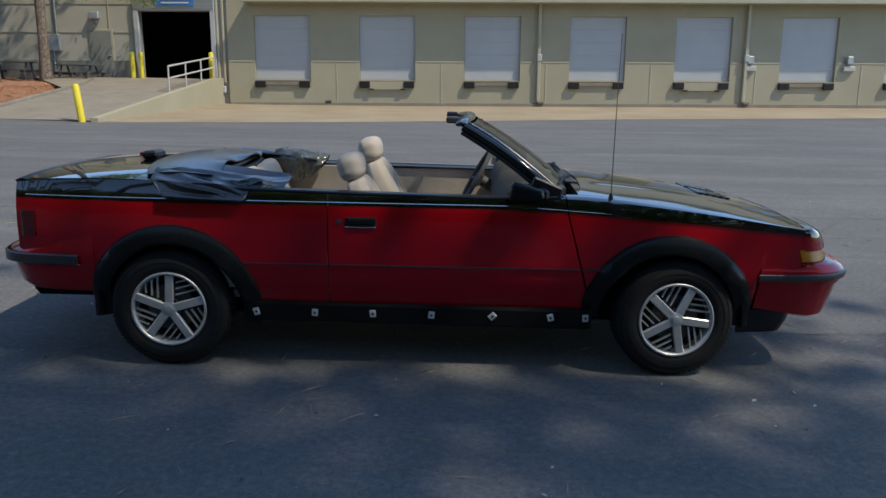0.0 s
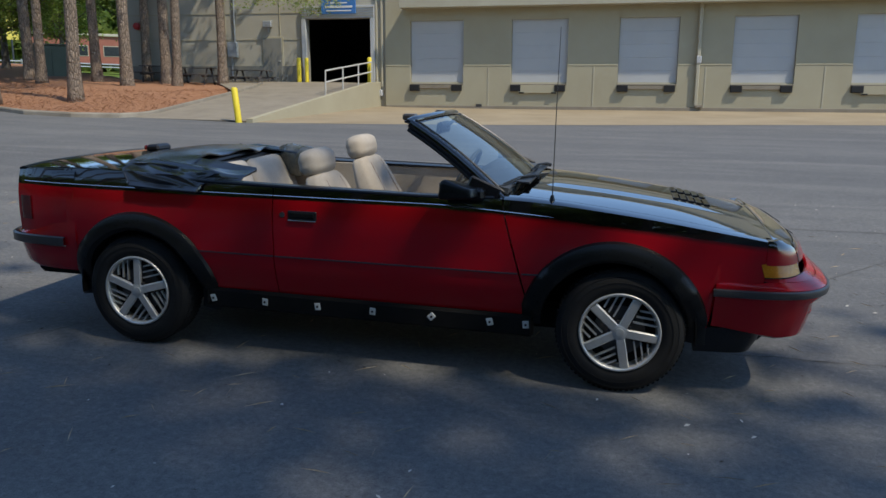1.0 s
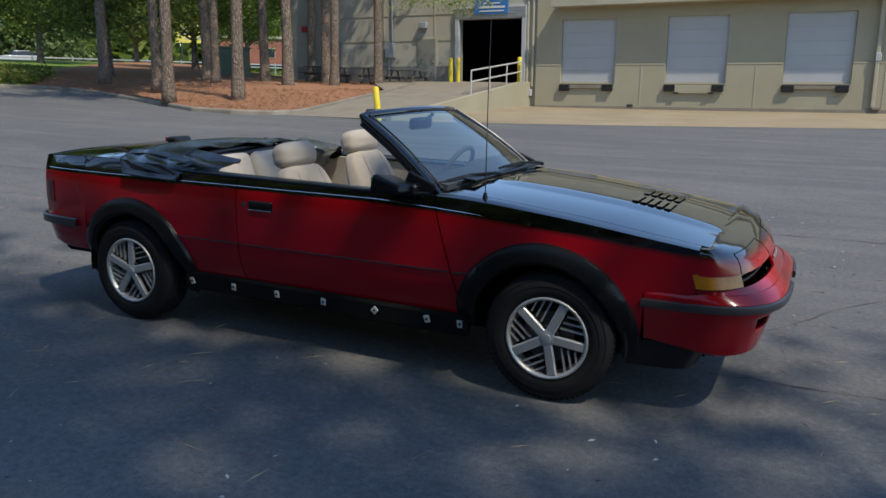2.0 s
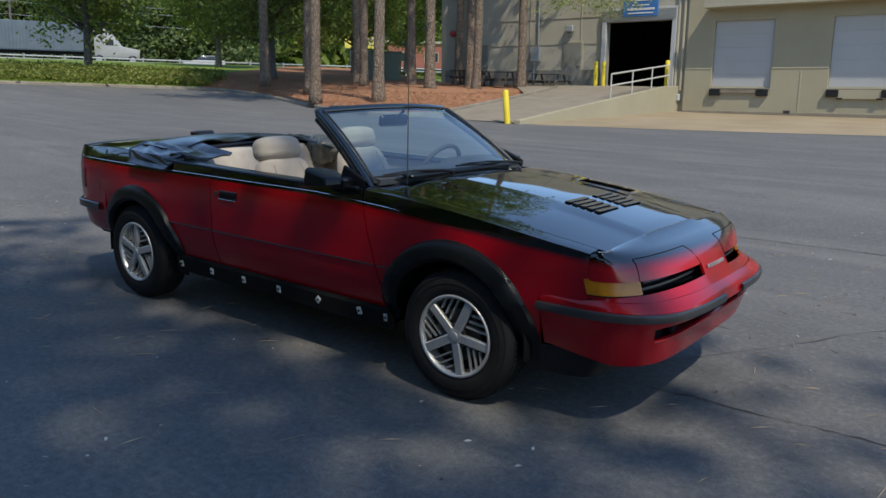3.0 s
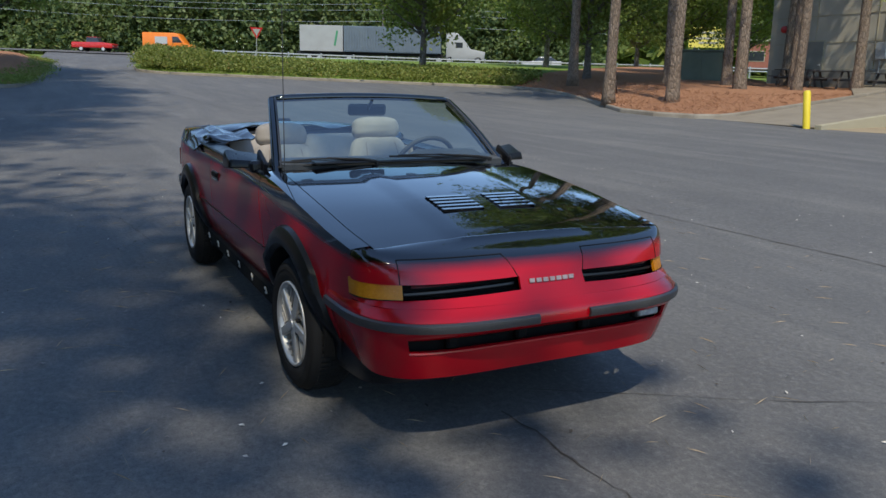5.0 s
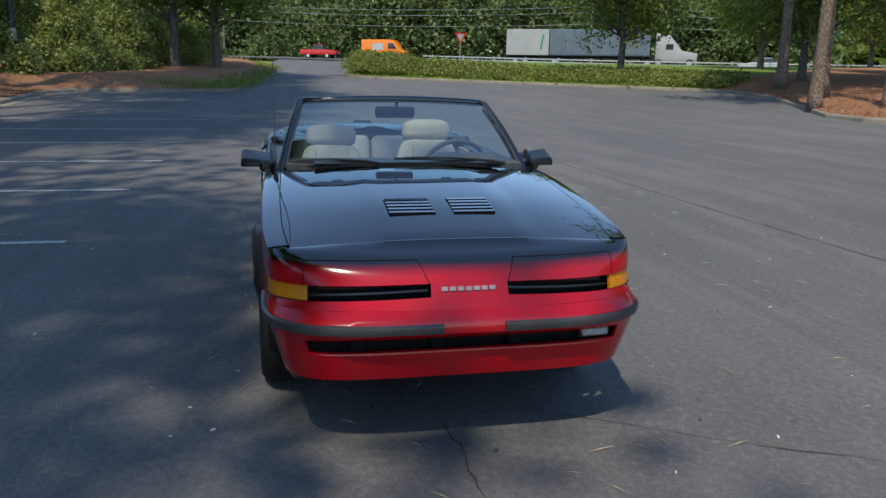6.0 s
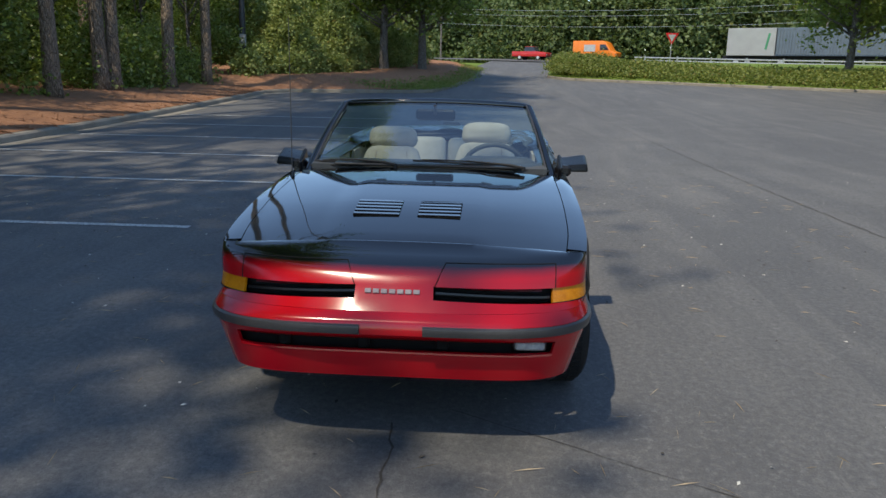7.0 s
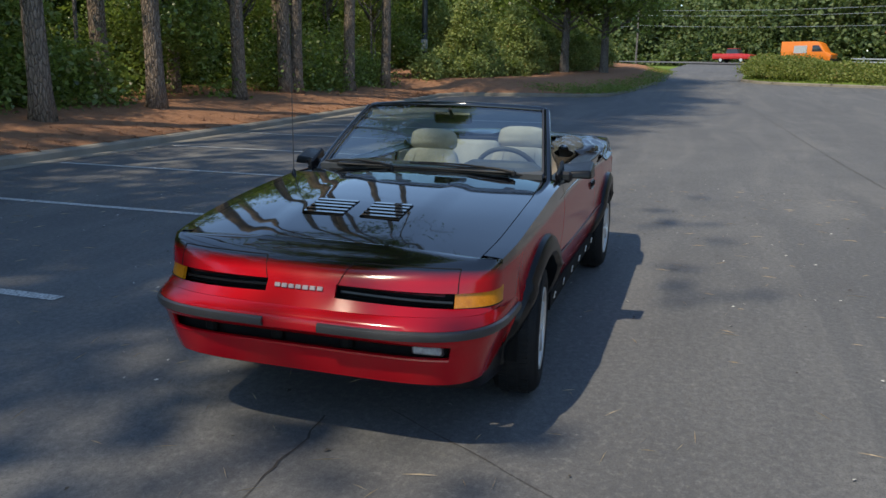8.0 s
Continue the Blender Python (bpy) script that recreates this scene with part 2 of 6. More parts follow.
M_CLEAR = mottled("ribbed_lamp_glass", (0.24, 0.24, 0.25), (0.5, 0.5, 0.49), 30, 120, 0.15)
M_BADGE = mottled("pale_badge", (0.26, 0.2, 0.2), (0.36, 0.3, 0.3), 20, 120, 0.4)
M_WHITE = mottled("white_tag", (0.55, 0.54, 0.5), (0.72, 0.71, 0.68), 20, 140, 0.7)
M_YELLOW = mottled("yellow_safety_paint", (0.62, 0.47, 0.02), (0.74, 0.58, 0.04), 3, 60, 0.55)
M_RAIL = mottled("white_rail_paint", (0.4, 0.39, 0.36), (0.5, 0.49, 0.46), 3, 60, 0.5)
M_WOODGREY = mottled("weathered_picnic_wood", (0.045, 0.04, 0.04), (0.11, 0.1, 0.095), 3, 60, 0.85, 0.3, 0.3, 0.004, 0, (0.2, 1, 1))
M_BLUE = mottled("blue_sign", (0.03, 0.13, 0.36), (0.05, 0.18, 0.44), 2, 40, 0.5)
M_GREENBOX = mottled("dull_green_metal", (0.10, 0.12, 0.085), (0.15, 0.17, 0.125), 1.0, 40, 0.7)
M_DOORGREY = mottled("grey_steel_door", (0.165, 0.16, 0.135), (0.22, 0.21, 0.18), 1.0, 60, 0.6)
# near-black base colour holds the shade inside the loading bay
M_VOID = mottled("interior_shade_colour", (0.02, 0.02, 0.022), (0.035, 0.035, 0.036), 1.0, 30, 0.9)
M_CRACK = mottled("dark_crack_filler", (0.034, 0.031, 0.028), (0.075, 0.064, 0.052), 12, 120, 0.9)
M_TWIG = mottled("dry_pine_needles", (0.22, 0.15, 0.08), (0.5, 0.4, 0.27), 20, 120, 0.9)
M_LITTER = mottled("pale_dry_leaf", (0.4, 0.38, 0.33), (0.62, 0.6, 0.54), 20, 120, 0.9)
M_ORANGE = mottled("orange_van_paint", (0.72, 0.17, 0.012), (0.8, 0.21, 0.02), 2, 50, 0.35)
M_REDCAR = mottled("red_car_paint", (0.45, 0.02, 0.02), (0.55, 0.03, 0.03), 2, 50, 0.3)
M_SILVERCAR = mottled("silver_car_paint", (0.4, 0.41, 0.42), (0.5, 0.51, 0.52), 2, 50, 0.3)
M_MARK = mottled("green_painted_mark", (0.03, 0.2, 0.09), (0.05, 0.27, 0.13), 1, 40, 0.5)
M_TRUCKWHITE = mottled("white_truck_paint", (0.30, 0.30, 0.29), (0.37, 0.37, 0.36), 1, 40, 0.4)
M_CONTAINER = mottled("grey_blue_container", (0.09, 0.12, 0.155), (0.13, 0.165, 0.2), 1, 40, 0.55)
M_BRICKFAR = mottled("red_brick_far", (0.24, 0.08, 0.055), (0.31, 0.11, 0.075), 1.5, 20, 0.85)
M_SIGNYELLOW = mottled("yellow_billboard", (0.62, 0.5, 0.08), (0.72, 0.58, 0.12), 1, 30, 0.6)
M_GALV = mottled("galvanised_steel", (0.32, 0.33, 0.33), (0.45, 0.46, 0.46), 3, 60, 0.5, 0.5, 0.1, 0.002, 0.6)
M_POLE = mottled("dark_pole_paint", (0.02, 0.024, 0.03), (0.04, 0.046, 0.052), 3, 60, 0.5)
M_SHIELD = glass_material("windscreen_glass", (0.66, 0.83, 0.82))
M_WINDOW = mottled("dark_vehicle_glass", (0.02, 0.025, 0.03), (0.04, 0.045, 0.05), 2, 30, 0.1)


# ---------------------------------------------------------------- mesh helpers
def raw(name, verts, faces, mat, parent=None, label="", smooth=False):
    """One mesh object from points and faces, under its thing."""
    me = bpy.data.meshes.new(name)
    me.from_pydata([tuple(v) for v in verts], [], [tuple(f) for f in faces])
    me.materials.append(mat)
    if smooth:
        me.shade_smooth()
    ob = new(name, me)
    if parent is not None:
        ob.parent = parent
    if label:
        ob["label"] = label
    return ob


def part(name, bm, mat, parent=None, label="", smooth=False):
    """Links a bmesh as one mesh object under a thing or a part."""
    bmesh.ops.recalc_face_normals(bm, faces=bm.faces[:])
    me = bpy.data.meshes.new(name)
    bm.to_mesh(me)
    bm.free()
    me.materials.append(mat)
    if smooth:
        me.shade_smooth()
        try:
            me.set_sharp_from_angle(angle=radians(38))
        except AttributeError:
            pass
    ob = new(name, me)
    if parent is not None:
        ob.parent = parent
    if label:
        ob["label"] = label
    return ob


def branch(name, parent, label=""):
    """A part that has pieces of its own."""
    ob = new(name)
    ob.parent = parent
    if label:
        ob["label"] = label
    return ob


def thing(name, label, category, group="", kind="", at=None):
    return tagged(place(new(name), at), label, category, group, kind)


def place(ob, m):
    if m is not None:
        ob.matrix_basis = m
    return ob


def box(bm, size, m=Matrix(), bevel=0.0, seg=1, taper=None):
    """Adds a box of that size at the pose m; taper: x and y scale of its top."""
    r = bmesh.ops.create_cube(bm, size=1.0)["verts"]
    for v in r:
        v.co = Vector((v.co.x * size[0], v.co.y * size[1], v.co.z * size[2]))
        if taper and v.co.z > 0:
            v.co.x *= taper[0]
            v.co.y *= taper[1]
    if bevel > 0:
        es = list({e for v in r for e in v.link_edges})
        out = bmesh.ops.bevel(bm, geom=es, offset=bevel, segments=seg, affect="EDGES", profile=0.5)
        r = list({v for f in out["faces"] for v in f.verts} | {v for v in r if v.is_valid})
        seen, todo = set(r), list(r)
        while todo:
            for e in todo.pop().link_edges:
                for w in e.verts:
                    if w not in seen:
                        seen.add(w)
                        todo.append(w)
        r = list(seen)
    bmesh.ops.transform(bm, matrix=m, verts=r)
    return r


def solid(name, size, m, mat, parent=None, bevel=0.0, seg=1, label="", taper=None, smooth=False):
    bm = bmesh.new()
    box(bm, size, m, bevel, seg, taper)
    return part(name, bm, mat, parent, label, smooth)


def tube(bm, pts, radii, sides=8, cap=True):
    """A tube through points, with a radius or a list of them."""
    pts = [Vector(p) for p in pts]
    if isinstance(radii, (int, float)):
        radii = [radii] * len(pts)
    rings = []
    for i, (p, r) in enumerate(zip(pts, radii)):
        d = (pts[min(i + 1, len(pts) - 1)] - pts[max(i - 1, 0)]).normalized()
        a = d.orthogonal().normalized() if abs(d.z) < 0.9 else Vector((1, 0, 0)).cross(d).normalized()
        b = d.cross(a)
        rings.append([bm.verts.new(p + (a * math.cos(k * math.tau / sides) + b * math.sin(k * math.tau / sides)) * r) for k in range(sides)])
    for q, w in zip(rings, rings[1:]):
        for k in range(sides):
            bm.faces.new((q[k], q[(k + 1) % sides], w[(k + 1) % sides], w[k]))
    if cap:
        bm.faces.new(rings[0][::-1])
        bm.faces.new(rings[-1])


def rod(name, pts, radii, mat, parent=None, sides=8, label=""):
    bm = bmesh.new()
    tube(bm, pts, radii, sides)
    return part(name, bm, mat, parent, label, True)


def sheet(name, fn, us, vs, mat, parent=None, thick=0.0, label="", skip=None, smooth=True):
    """A surface fn(u, v) over two lists of values, given a thickness along its normals."""
    nu, nv = len(us), len(vs)
    p = np.array([[fn(u, v) for v in vs] for u in us], float)
    faces = [(i * nv + j, (i + 1) * nv + j, (i + 1) * nv + j + 1, i * nv + j + 1)
             for i in range(nu - 1) for j in range(nv - 1) if not (skip and skip(us[i], us[i + 1], vs[j], vs[j + 1]))]
    verts = p.reshape(-1, 3)
    if thick:
        du, dv = np.gradient(p, axis=0), np.gradient(p, axis=1)
        nrm = np.cross(du, dv)
        nrm /= np.linalg.norm(nrm, axis=2, keepdims=True) + 1e-12
        low = (p - nrm * thick).reshape(-1, 3)
        n0 = len(verts)
        verts = np.concatenate([verts, low])
        count = {}
        for f in faces:
            for a, b in zip(f, f[1:] + f[:1]):
                count[(a, b)] = 1
        rim = [(a, b) for a, b in count if (b, a) not in count]
        faces = faces + [tuple(n0 + k for k in reversed(f)) for f in faces] + [(b, a, n0 + a, n0 + b) for a, b in rim]
    ob = raw(name, verts.tolist(), faces, mat, parent, label, smooth)
    if smooth and thick:
        try:
            ob.data.set_sharp_from_angle(angle=radians(40))
        except AttributeError:
            pass
    return ob


def lerp(pairs, x):
    xs, ys = zip(*pairs)
    return float(np.interp(x, xs, ys))


def smooth_lerp(pairs, x):
    """A soft curve through a few stations."""
    return sum(lerp(pairs, x + d) * w for d, w in ((-0.12, 0.15), (-0.06, 0.2), (0, 0.3), (0.06, 0.2), (0.12, 0.15)))


def steps(a, b, n):
    return [a + (b - a) * i / n for i in range(n + 1)]


# ---------------------------------------------------------------- ground
def gz(x, y):
    """Height of the paved ground, which rises gently away from the car."""
    xx = max(-110.0, min(0.0, x))
    yy = max(0.0, min(60.0, y) - 4) * max(0.0, min(1.0, (x + 75) / 35))
    return 0.00055 * max(xx, -50.0) ** 2 + 0.030 * max(0.0, -50.0 - xx) + 0.012 * yy + 0.0006 * yy * max(0.0, min(40.0, x + 9))


def flat(name, fn, us, vs, mat, label, category, lift=0.0):
    """A horizontal sheet: fn gives x, y and it follows the ground."""
    def at(u, v):
        x, y = fn(u, v)
        return (x, y, gz(x, y) + lift)
    return tagged(sheet(name, at, us, vs, mat), label, category, "", "structure")


lot = flat("road", lambda u, v: (u, v), steps(-62, 40, 102), steps(-12, 31, 43), M_ASPHALT,
           "grey worn asphalt of the parking lot, stained and cracked", "asphalt")
far_us = [-900, -500, -300, -200, -150, -120] + steps(-100, 100, 40) + [130, 180, 300, 500, 900]
ground = flat("ground", lambda u, v: (u, v), far_us, far_us, M_GRASS, "rough green grass reaching to the horizon", "grass", -0.30)

# kerb lines, each point with a far point behind it
VERGE_LEFT = [((40, -6.6), (40, -40)), ((20, -7.3), (20, -40)), ((8, -7.8), (8, -40)), ((0, -8.05), (0, -40)), ((-8, -8.35), (-8, -40)),
              ((-16, -8.7), (-16, -40)), ((-24, -9.0), (-24, -40)), ((-27.0, -9.1), (-27, -40))]
VERGE_CORNER = [((-27.0, -9.1), (-27, -40)), ((-28.2, -8.4), (-32, -40)), ((-28.8, -6.0), (-40, -38)), ((-29.2, -3.4), (-48, -30)), ((-30.2, -2.4), (-52, -22)),
                ((-33, -1.9), (-55, -15)), ((-41.4, -1.0), (-58, -10)), ((-54, -0.7), (-60, -8)), ((-62, -2.5), (-63, -8))]
VERGE_BANK = [((-61, 8), (-64, 9)), ((-50, 3.9), (-64, 12)), ((-45.5, 3.6), (-64, 14)), ((-43.6, 4.4), (-64, 17)), ((-42.2, 5.9), (-64, 20)), ((-39.9, 9.8), (-64, 26)),
              ((-36.2, 14.9), (-64, 36)), ((-33.3, 18.8), (-64, 48)), ((-31.4, 21.0), (-62, 58))]
VERGE_PINES = [((-31.4, 21.0), (-62, 58)), ((-29.6, 21.5), (-44, 50)), ((-27.0, 20.8), (-34, 40)), ((-23.4, 19.3), (-29, 36)), ((-19.7, 17.5), (-25, 33)), ((-16.6, 15.95), (-23.5, 32)),
               ((-14.9, 15.9), (-22.5, 32)), ((-13.7, 16.5), (-21.5, 32)), ((-13.4, 18.0), (-19.8, 32)), ((-13.6, 20.5), (-18.2, 32)), ((-13.85, 23.5), (-16.8, 32)), ((-14.2, 26.6), (-15.8, 32)), ((-14.6, 28.0), (-15.4, 32))]


def refine(line, n):
    out = []
    for (a, b), (c, d) in zip(line, line[1:]):
        out += [((a[0] + (c[0] - a[0]) * k / n, a[1] + (c[1] - a[1]) * k / n), (b[0] + (d[0] - b[0]) * k / n, b[1] + (d[1] - b[1]) * k / n)) for k in range(n)]
    return out + [line[-1]]


def verge_height(x, y, d, rise, top):
    soft = min(top, rise * d)
    if x > -30 and y > 16.5:
        soft = max(soft, 0.75 * max(0.0, ramp_z(y) - gz(x, y) - 0.1) * min(1.0, (x + 30) / 10))
    rough_ = 0.05 * noise.noise((x * 0.8, y * 0.8, 3.0)) + 0.03 * noise.noise((x * 2.7, y * 2.7, 7.0))
    return gz(x, y) + 0.13 + soft + rough_ * min(1.0, d / 0.6)


def ramp_z(y):
    return 0.22 + (1.40 - 0.22) * max(0.0, min(1.0, (y - 17.0) / 12.6))


def verge(name, line, mat, rise, top, label, category, n=5):
    """A raised bed behind a kerb line."""
    pts = refine(line, n)
    dist = [0.12, 0.3, 0.7, 1.2, 1.8, 2.5, 3.3, 4.2, 5.5, 7, 9, 12, 16, 21, 27, 34]

    def at(i, d):
        (ax, ay), (bx, by) = pts[int(i)]
        whole = math.hypot(bx - ax, by - ay)
        d = min(d, whole)
        x, y = ax + (bx - ax) * d / whole, ay + (by - ay) * d / whole
        return (x, y, verge_height(x, y, d, rise, top))
    return tagged(sheet(name, at, list(range(len(pts))), dist, mat), label, category, "", "structure")


def kerb(line, n=5):
    """A rounded kerb sweeping along a kerb line."""
    pts = refine(line, n)
    prof = [(-0.03, -0.1), (-0.01, 0.10), (0.02, 0.135), (0.13, 0.145), (0.16, 0.13), (0.16, -0.1)]

    def at(i, j):
        (ax, ay), (bx, by) = pts[int(i)]
        whole = math.hypot(bx - ax, by - ay)
        d, h = prof[int(j)]
        x, y = ax + (bx - ax) * d / whole, ay + (by - ay) * d / whole
        lift = max(0.0, ramp_z(y) - gz(x, y)) if x > -14.9 and y > 16.5 else 0.0
        return (x, y, gz(x, y) + h + lift)
    return tagged(sheet("kerb", at, list(range(len(pts))), list(range(len(prof))), M_KERB, smooth=False), "pale worn concrete kerb along the asphalt", "kerb", "", "structure")


verge("ground", VERGE_LEFT, M_MULCH, 0.16, 0.45, "rust-brown pine straw bed behind the kerb", "mulch bed")
verge("ground", VERGE_CORNER, M_MULCH, 0.17, 0.5, "brown mulch mound with a grassy edge beside the driveway", "mulch bed")
verge("ground", VERGE_BANK, M_GRASS, 0.12, 0.55, "sunlit green grass bank below the main road", "grass")
verge("ground", VERGE_PINES, M_MULCH, 0.10, 0.62, "rust-brown pine straw bed under tall pines", "mulch bed")
for line in (VERGE_LEFT, VERGE_CORNER, VERGE_BANK, VERGE_PINES):
    kerb(line)


def gutter(line, n=5):
    """A flat concrete gutter pan along the foot of a kerb."""
    pts = refine(line, n)

    def at(i, d):
        (ax, ay), (bx, by) = pts[int(i)]
        whole = math.hypot(bx - ax, by - ay)
        x, y = ax + (bx - ax) * d / whole, ay + (by - ay) * d / whole
        return (x, y, gz(x, y) + 0.006)
    return tagged(sheet("trim", at, list(range(len(pts))), [-0.33, -0.2, -0.02], M_KERB, smooth=False), "pale concrete gutter along the foot of the kerb", "gutter", "", "structure")


gutter(VERGE_LEFT)

# main road beyond the bank
flat("road", lambda u, v: (-98 + 0.55 * (v - 8) + u, v), [-7, -3.5, 0, 3.5, 7], steps(-140, 180, 64), M_ASPHALT, "grey main road beyond the grass bank", "road", 0.12)
flat("road", lambda u, v: (u, 1.6 - 0.10 * (u + 62) + v * (1 + 0.02 * max(0, -u - 62))), steps(-104, -61.5, 20), steps(-3.2, 3.6, 8), M_ASPHALT, "grey driveway joining the main road", "road", 0.008)


def apron_edge(x):
    return lerp(((-10, 17.0), (6.5, 22.2), (16, 24.0), (40, 27.0)), x)


flat("pavement", lambda u, v: (u, apron_edge(u) + (31.2 - apron_edge(u)) * v), steps(-9.9, 40, 50), steps(0, 1, 12), M_APRON,
     "tan stained concrete apron below the loading doors", "apron", 0.005)

# parking lines
for i in range(7):
    x0 = 0.92 - 2.86 * i
    kx = -7.62 + 0.04 * x0
    flat("trim", lambda u, v, x0=x0: (x0 + v - 0.05 * (u + 2.4) / 5, u), steps(kx, -2.42, 24), [-0.05, 0.05], M_LINE, "faded white parking bay line", "parking line", 0.005)


def crack(pts, width, step=0.12):
    """A sealed crack lying on the asphalt."""
    rnd = random.Random(len(pts) * 7 + int(width * 1000))
    fine = []
    for (ax, ay), (bx, by) in zip(pts, pts[1:]):
        n = max(2, int(math.hypot(bx - ax, by - ay) / step))
        for k in range(n):
            fine.append((ax + (bx - ax) * k / n + rnd.uniform(-1, 1) * 0.014, ay + (by - ay) * k / n + rnd.uniform(-1, 1) * 0.014))
    fine.append(pts[-1])
    verts, faces = [], []
    for i, (x, y) in enumerate(fine):
        qx, qy = fine[min(i + 1, len(fine) - 1)]
        px, py = fine[max(i - 1, 0)]
        dx, dy = qx - px, qy - py
        l = math.hypot(dx, dy) or 1
        w = width * rnd.uniform(0.25, 1.0)
        for s in (-1, 1):
            X, Y = x - s * dy / l * w, y + s * dx / l * w
            verts.append((X, Y, gz(X, Y) + 0.004))
        if i:
            faces.append((2 * i - 2, 2 * i - 1, 2 * i + 1, 2 * i))
    tagged(raw("crack", verts, faces, M_CRACK), "thin dark crack in the asphalt", "crack", "", "structure")


crack([(-26, 3.1), (-16.7, 3.5), (-9, 3.75), (-4, 3.95), (3, 4.3), (16, 4.9)], 0.009)
crack([(1.9, -0.03), (2.05, -0.02), (2.22, -0.012), (2.39, -0.015), (2.6, 0.0), (3.6, 0.05)], 0.006, 0.045)
crack([(1.75, 0.2), (2.2, 0.95), (2.6, 1.7), (3.3, 2.6), (4.6, 4.2)], 0.004)
crack([(-3.2, -1.1), (-2.0, -0.95), (-1.5, 0.2)], 0.004)

# ramp up to the open warehouse door
RAMP = [((-13.5, 17.0), (-9.75, 17.0)), ((-13.7, 18.3), (-9.8, 18.3)), ((-14.0, 21.3), (-9.88, 21.3)), ((-14.4, 25.0), (-9.97, 25.0)), ((-17.5, 29.0), (-10.08, 29.0)), ((-18.0, 31.0), (-10.1, 31.0))]


def ramp_at(i, v):
    (ax, ay), (bx, by) = RAMP[int(i)]
    x = ax + (bx - ax) * v
    return (x, ay, ramp_z(ay) + 0.012)


tagged(sheet("pavement", ramp_at, range(len(RAMP)), steps(0, 1, 6), M_CONCRETE, thick=0.02), "pale concrete ramp rising to the open warehouse door", "ramp", "", "structure")
tagged(sheet("wall_ramp", lambda i, v: (RAMP[int(i)][1][0] + 0.01 + (0.2 if v in (2, 3) else 0), RAMP[int(i)][1][1], (ramp_z(RAMP[int(i)][1][1]) + 0.1) if v in (1, 2) else gz(-9.9, RAMP[int(i)][1][1]) - 0.1),
             range(len(RAMP)), [0, 1, 2, 3], M_WALL, smooth=False), "beige side wall of the ramp", "wall", "", "structure")

solid("ramp_end", (0.22, 0.06, 0.5), pose(-9.64, 16.98, 0.08), M_WALL, [o for o in scene.objects if o.name.startswith("wall_ramp")][0], 0.01)

# ---------------------------------------------------------------- warehouse
# built level, then leaned with the slope of the site
B = Matrix.Translation((-9.6, 30.4, 0.37)) @ pose(0, 0, 0, 0, -0.91, 0)
dock = thing("wall_north", "beige block warehouse wall with white loading doors", "warehouse wall", kind="structure", at=B)
DOORS = [1.17 + 4.59 * i for i in range(7)]


def wall_with_holes(bm, x0, x1, z0, z1, y0, y1, holes):
    """A thick wall along x, made of blocks that leave the holes open."""
    xs = sorted({x0, x1, *[h[0] for h in holes], *[h[1] for h in holes]})
    for a, b in zip(xs, xs[1:]):
        cuts = sorted((h[2], h[3]) for h in holes if h[0] <= a and h[1] >= b)
        z = z0
        for lo, hi in cuts + [(z1, z1)]:
            if lo > z:
                box(bm, (b - a, y1 - y0, lo - z), pose((a + b) / 2, (y0 + y1) / 2, (z + lo) / 2))
            z = max(z, hi)


bm = bmesh.new()
wall_with_holes(bm, 0, 34, 1.82, 5.2, 0, 0.3, [(d, d + 2.44, 1.82, 3.78) for d in DOORS])
part("upper_wall", bm, M_WALL, dock)
bm = bmesh.new()
wall_with_holes(bm, 0, 34, -0.8, 1.82, -0.04, 0.3, [(d, d + 2.44, 1.05, 1.82) for d in DOORS])
part("lower_wall", bm, M_WALL, dock)
for x in [4.75 + 4.59 * i for i in range(6)]:
    solid("joint_strip", (0.05, 0.02, 1.75), pose(x, -0.046, 0.9), M_TRIM, dock)
for a, b in zip([0.0] + [d + 2.44 for d in DOORS], DOORS + [34.0]):
    solid("ledge", (b - a - 0.02, 0.05, 0.06), pose((a + b) / 2, -0.03, 1.84), M_WALL, dock, 0.01)
solid("baseboard_strip", (34, 0.08, 0.16), pose(17, -0.07, 0.0), M_CONCRETE, dock, 0.01)
solid("soffit", (33.6, 0.75, 0.1), pose(17.65, -0.33, 4.34), M_TRIM, dock, 0.02)
solid("fascia", (33.6, 0.1, 0.5), pose(17.65, -0.70, 4.53), M_TRIM, dock, 0.02)
solid("parapet", (34.6, 0.5, 0.12), pose(17.15, 0.1, 5.25), M_TRIM, dock, 0.02)
for i, d in enumerate(DOORS):
    door = thing("door_%d" % (i + 1), "closed white sectional loading door in the beige wall", "loading door", "loading doors", "structure", B)
    for k in range(5):
        solid("panel", (2.42, 0.05, 0.543), pose(d + 1.22, 0.14, 1.06 + 0.545 * (k + 0.5)), M_DOORWHITE, door, 0.004)
    solid("bottom_seal", (2.42, 0.07, 0.07), pose(d + 1.22, 0.12, 1.085), M_TRIM, door)
    solid("sill", (2.44, 0.28, 0.05), pose(d + 1.22, 0.06, 1.02), M_CONCRETE, door, 0.01)
    for dx in (0.22, 2.16):
        solid("dock_bumper", (0.46, 0.14, 0.28), pose(d + dx, -0.12, 0.86), M_RUBBER, door, 0.02)
    if i % 3 == 1:
        solid("dock_leveller", (1.7, 0.1, 0.34), pose(d + 1.2, -0.1, 0.82), M_WALL, door, 0.01)
        for dx in (0.5, 1.9):
            solid("stop_block", (0.22, 0.06, 0.06), pose(d + dx, -0.16, 0.66), M_RUBBER, door)
    else:
        solid("dock_leveller", (1.7, 0.08, 0.14), pose(d + 1.2, -0.09, 0.9), M_CONCRETE, door, 0.01)
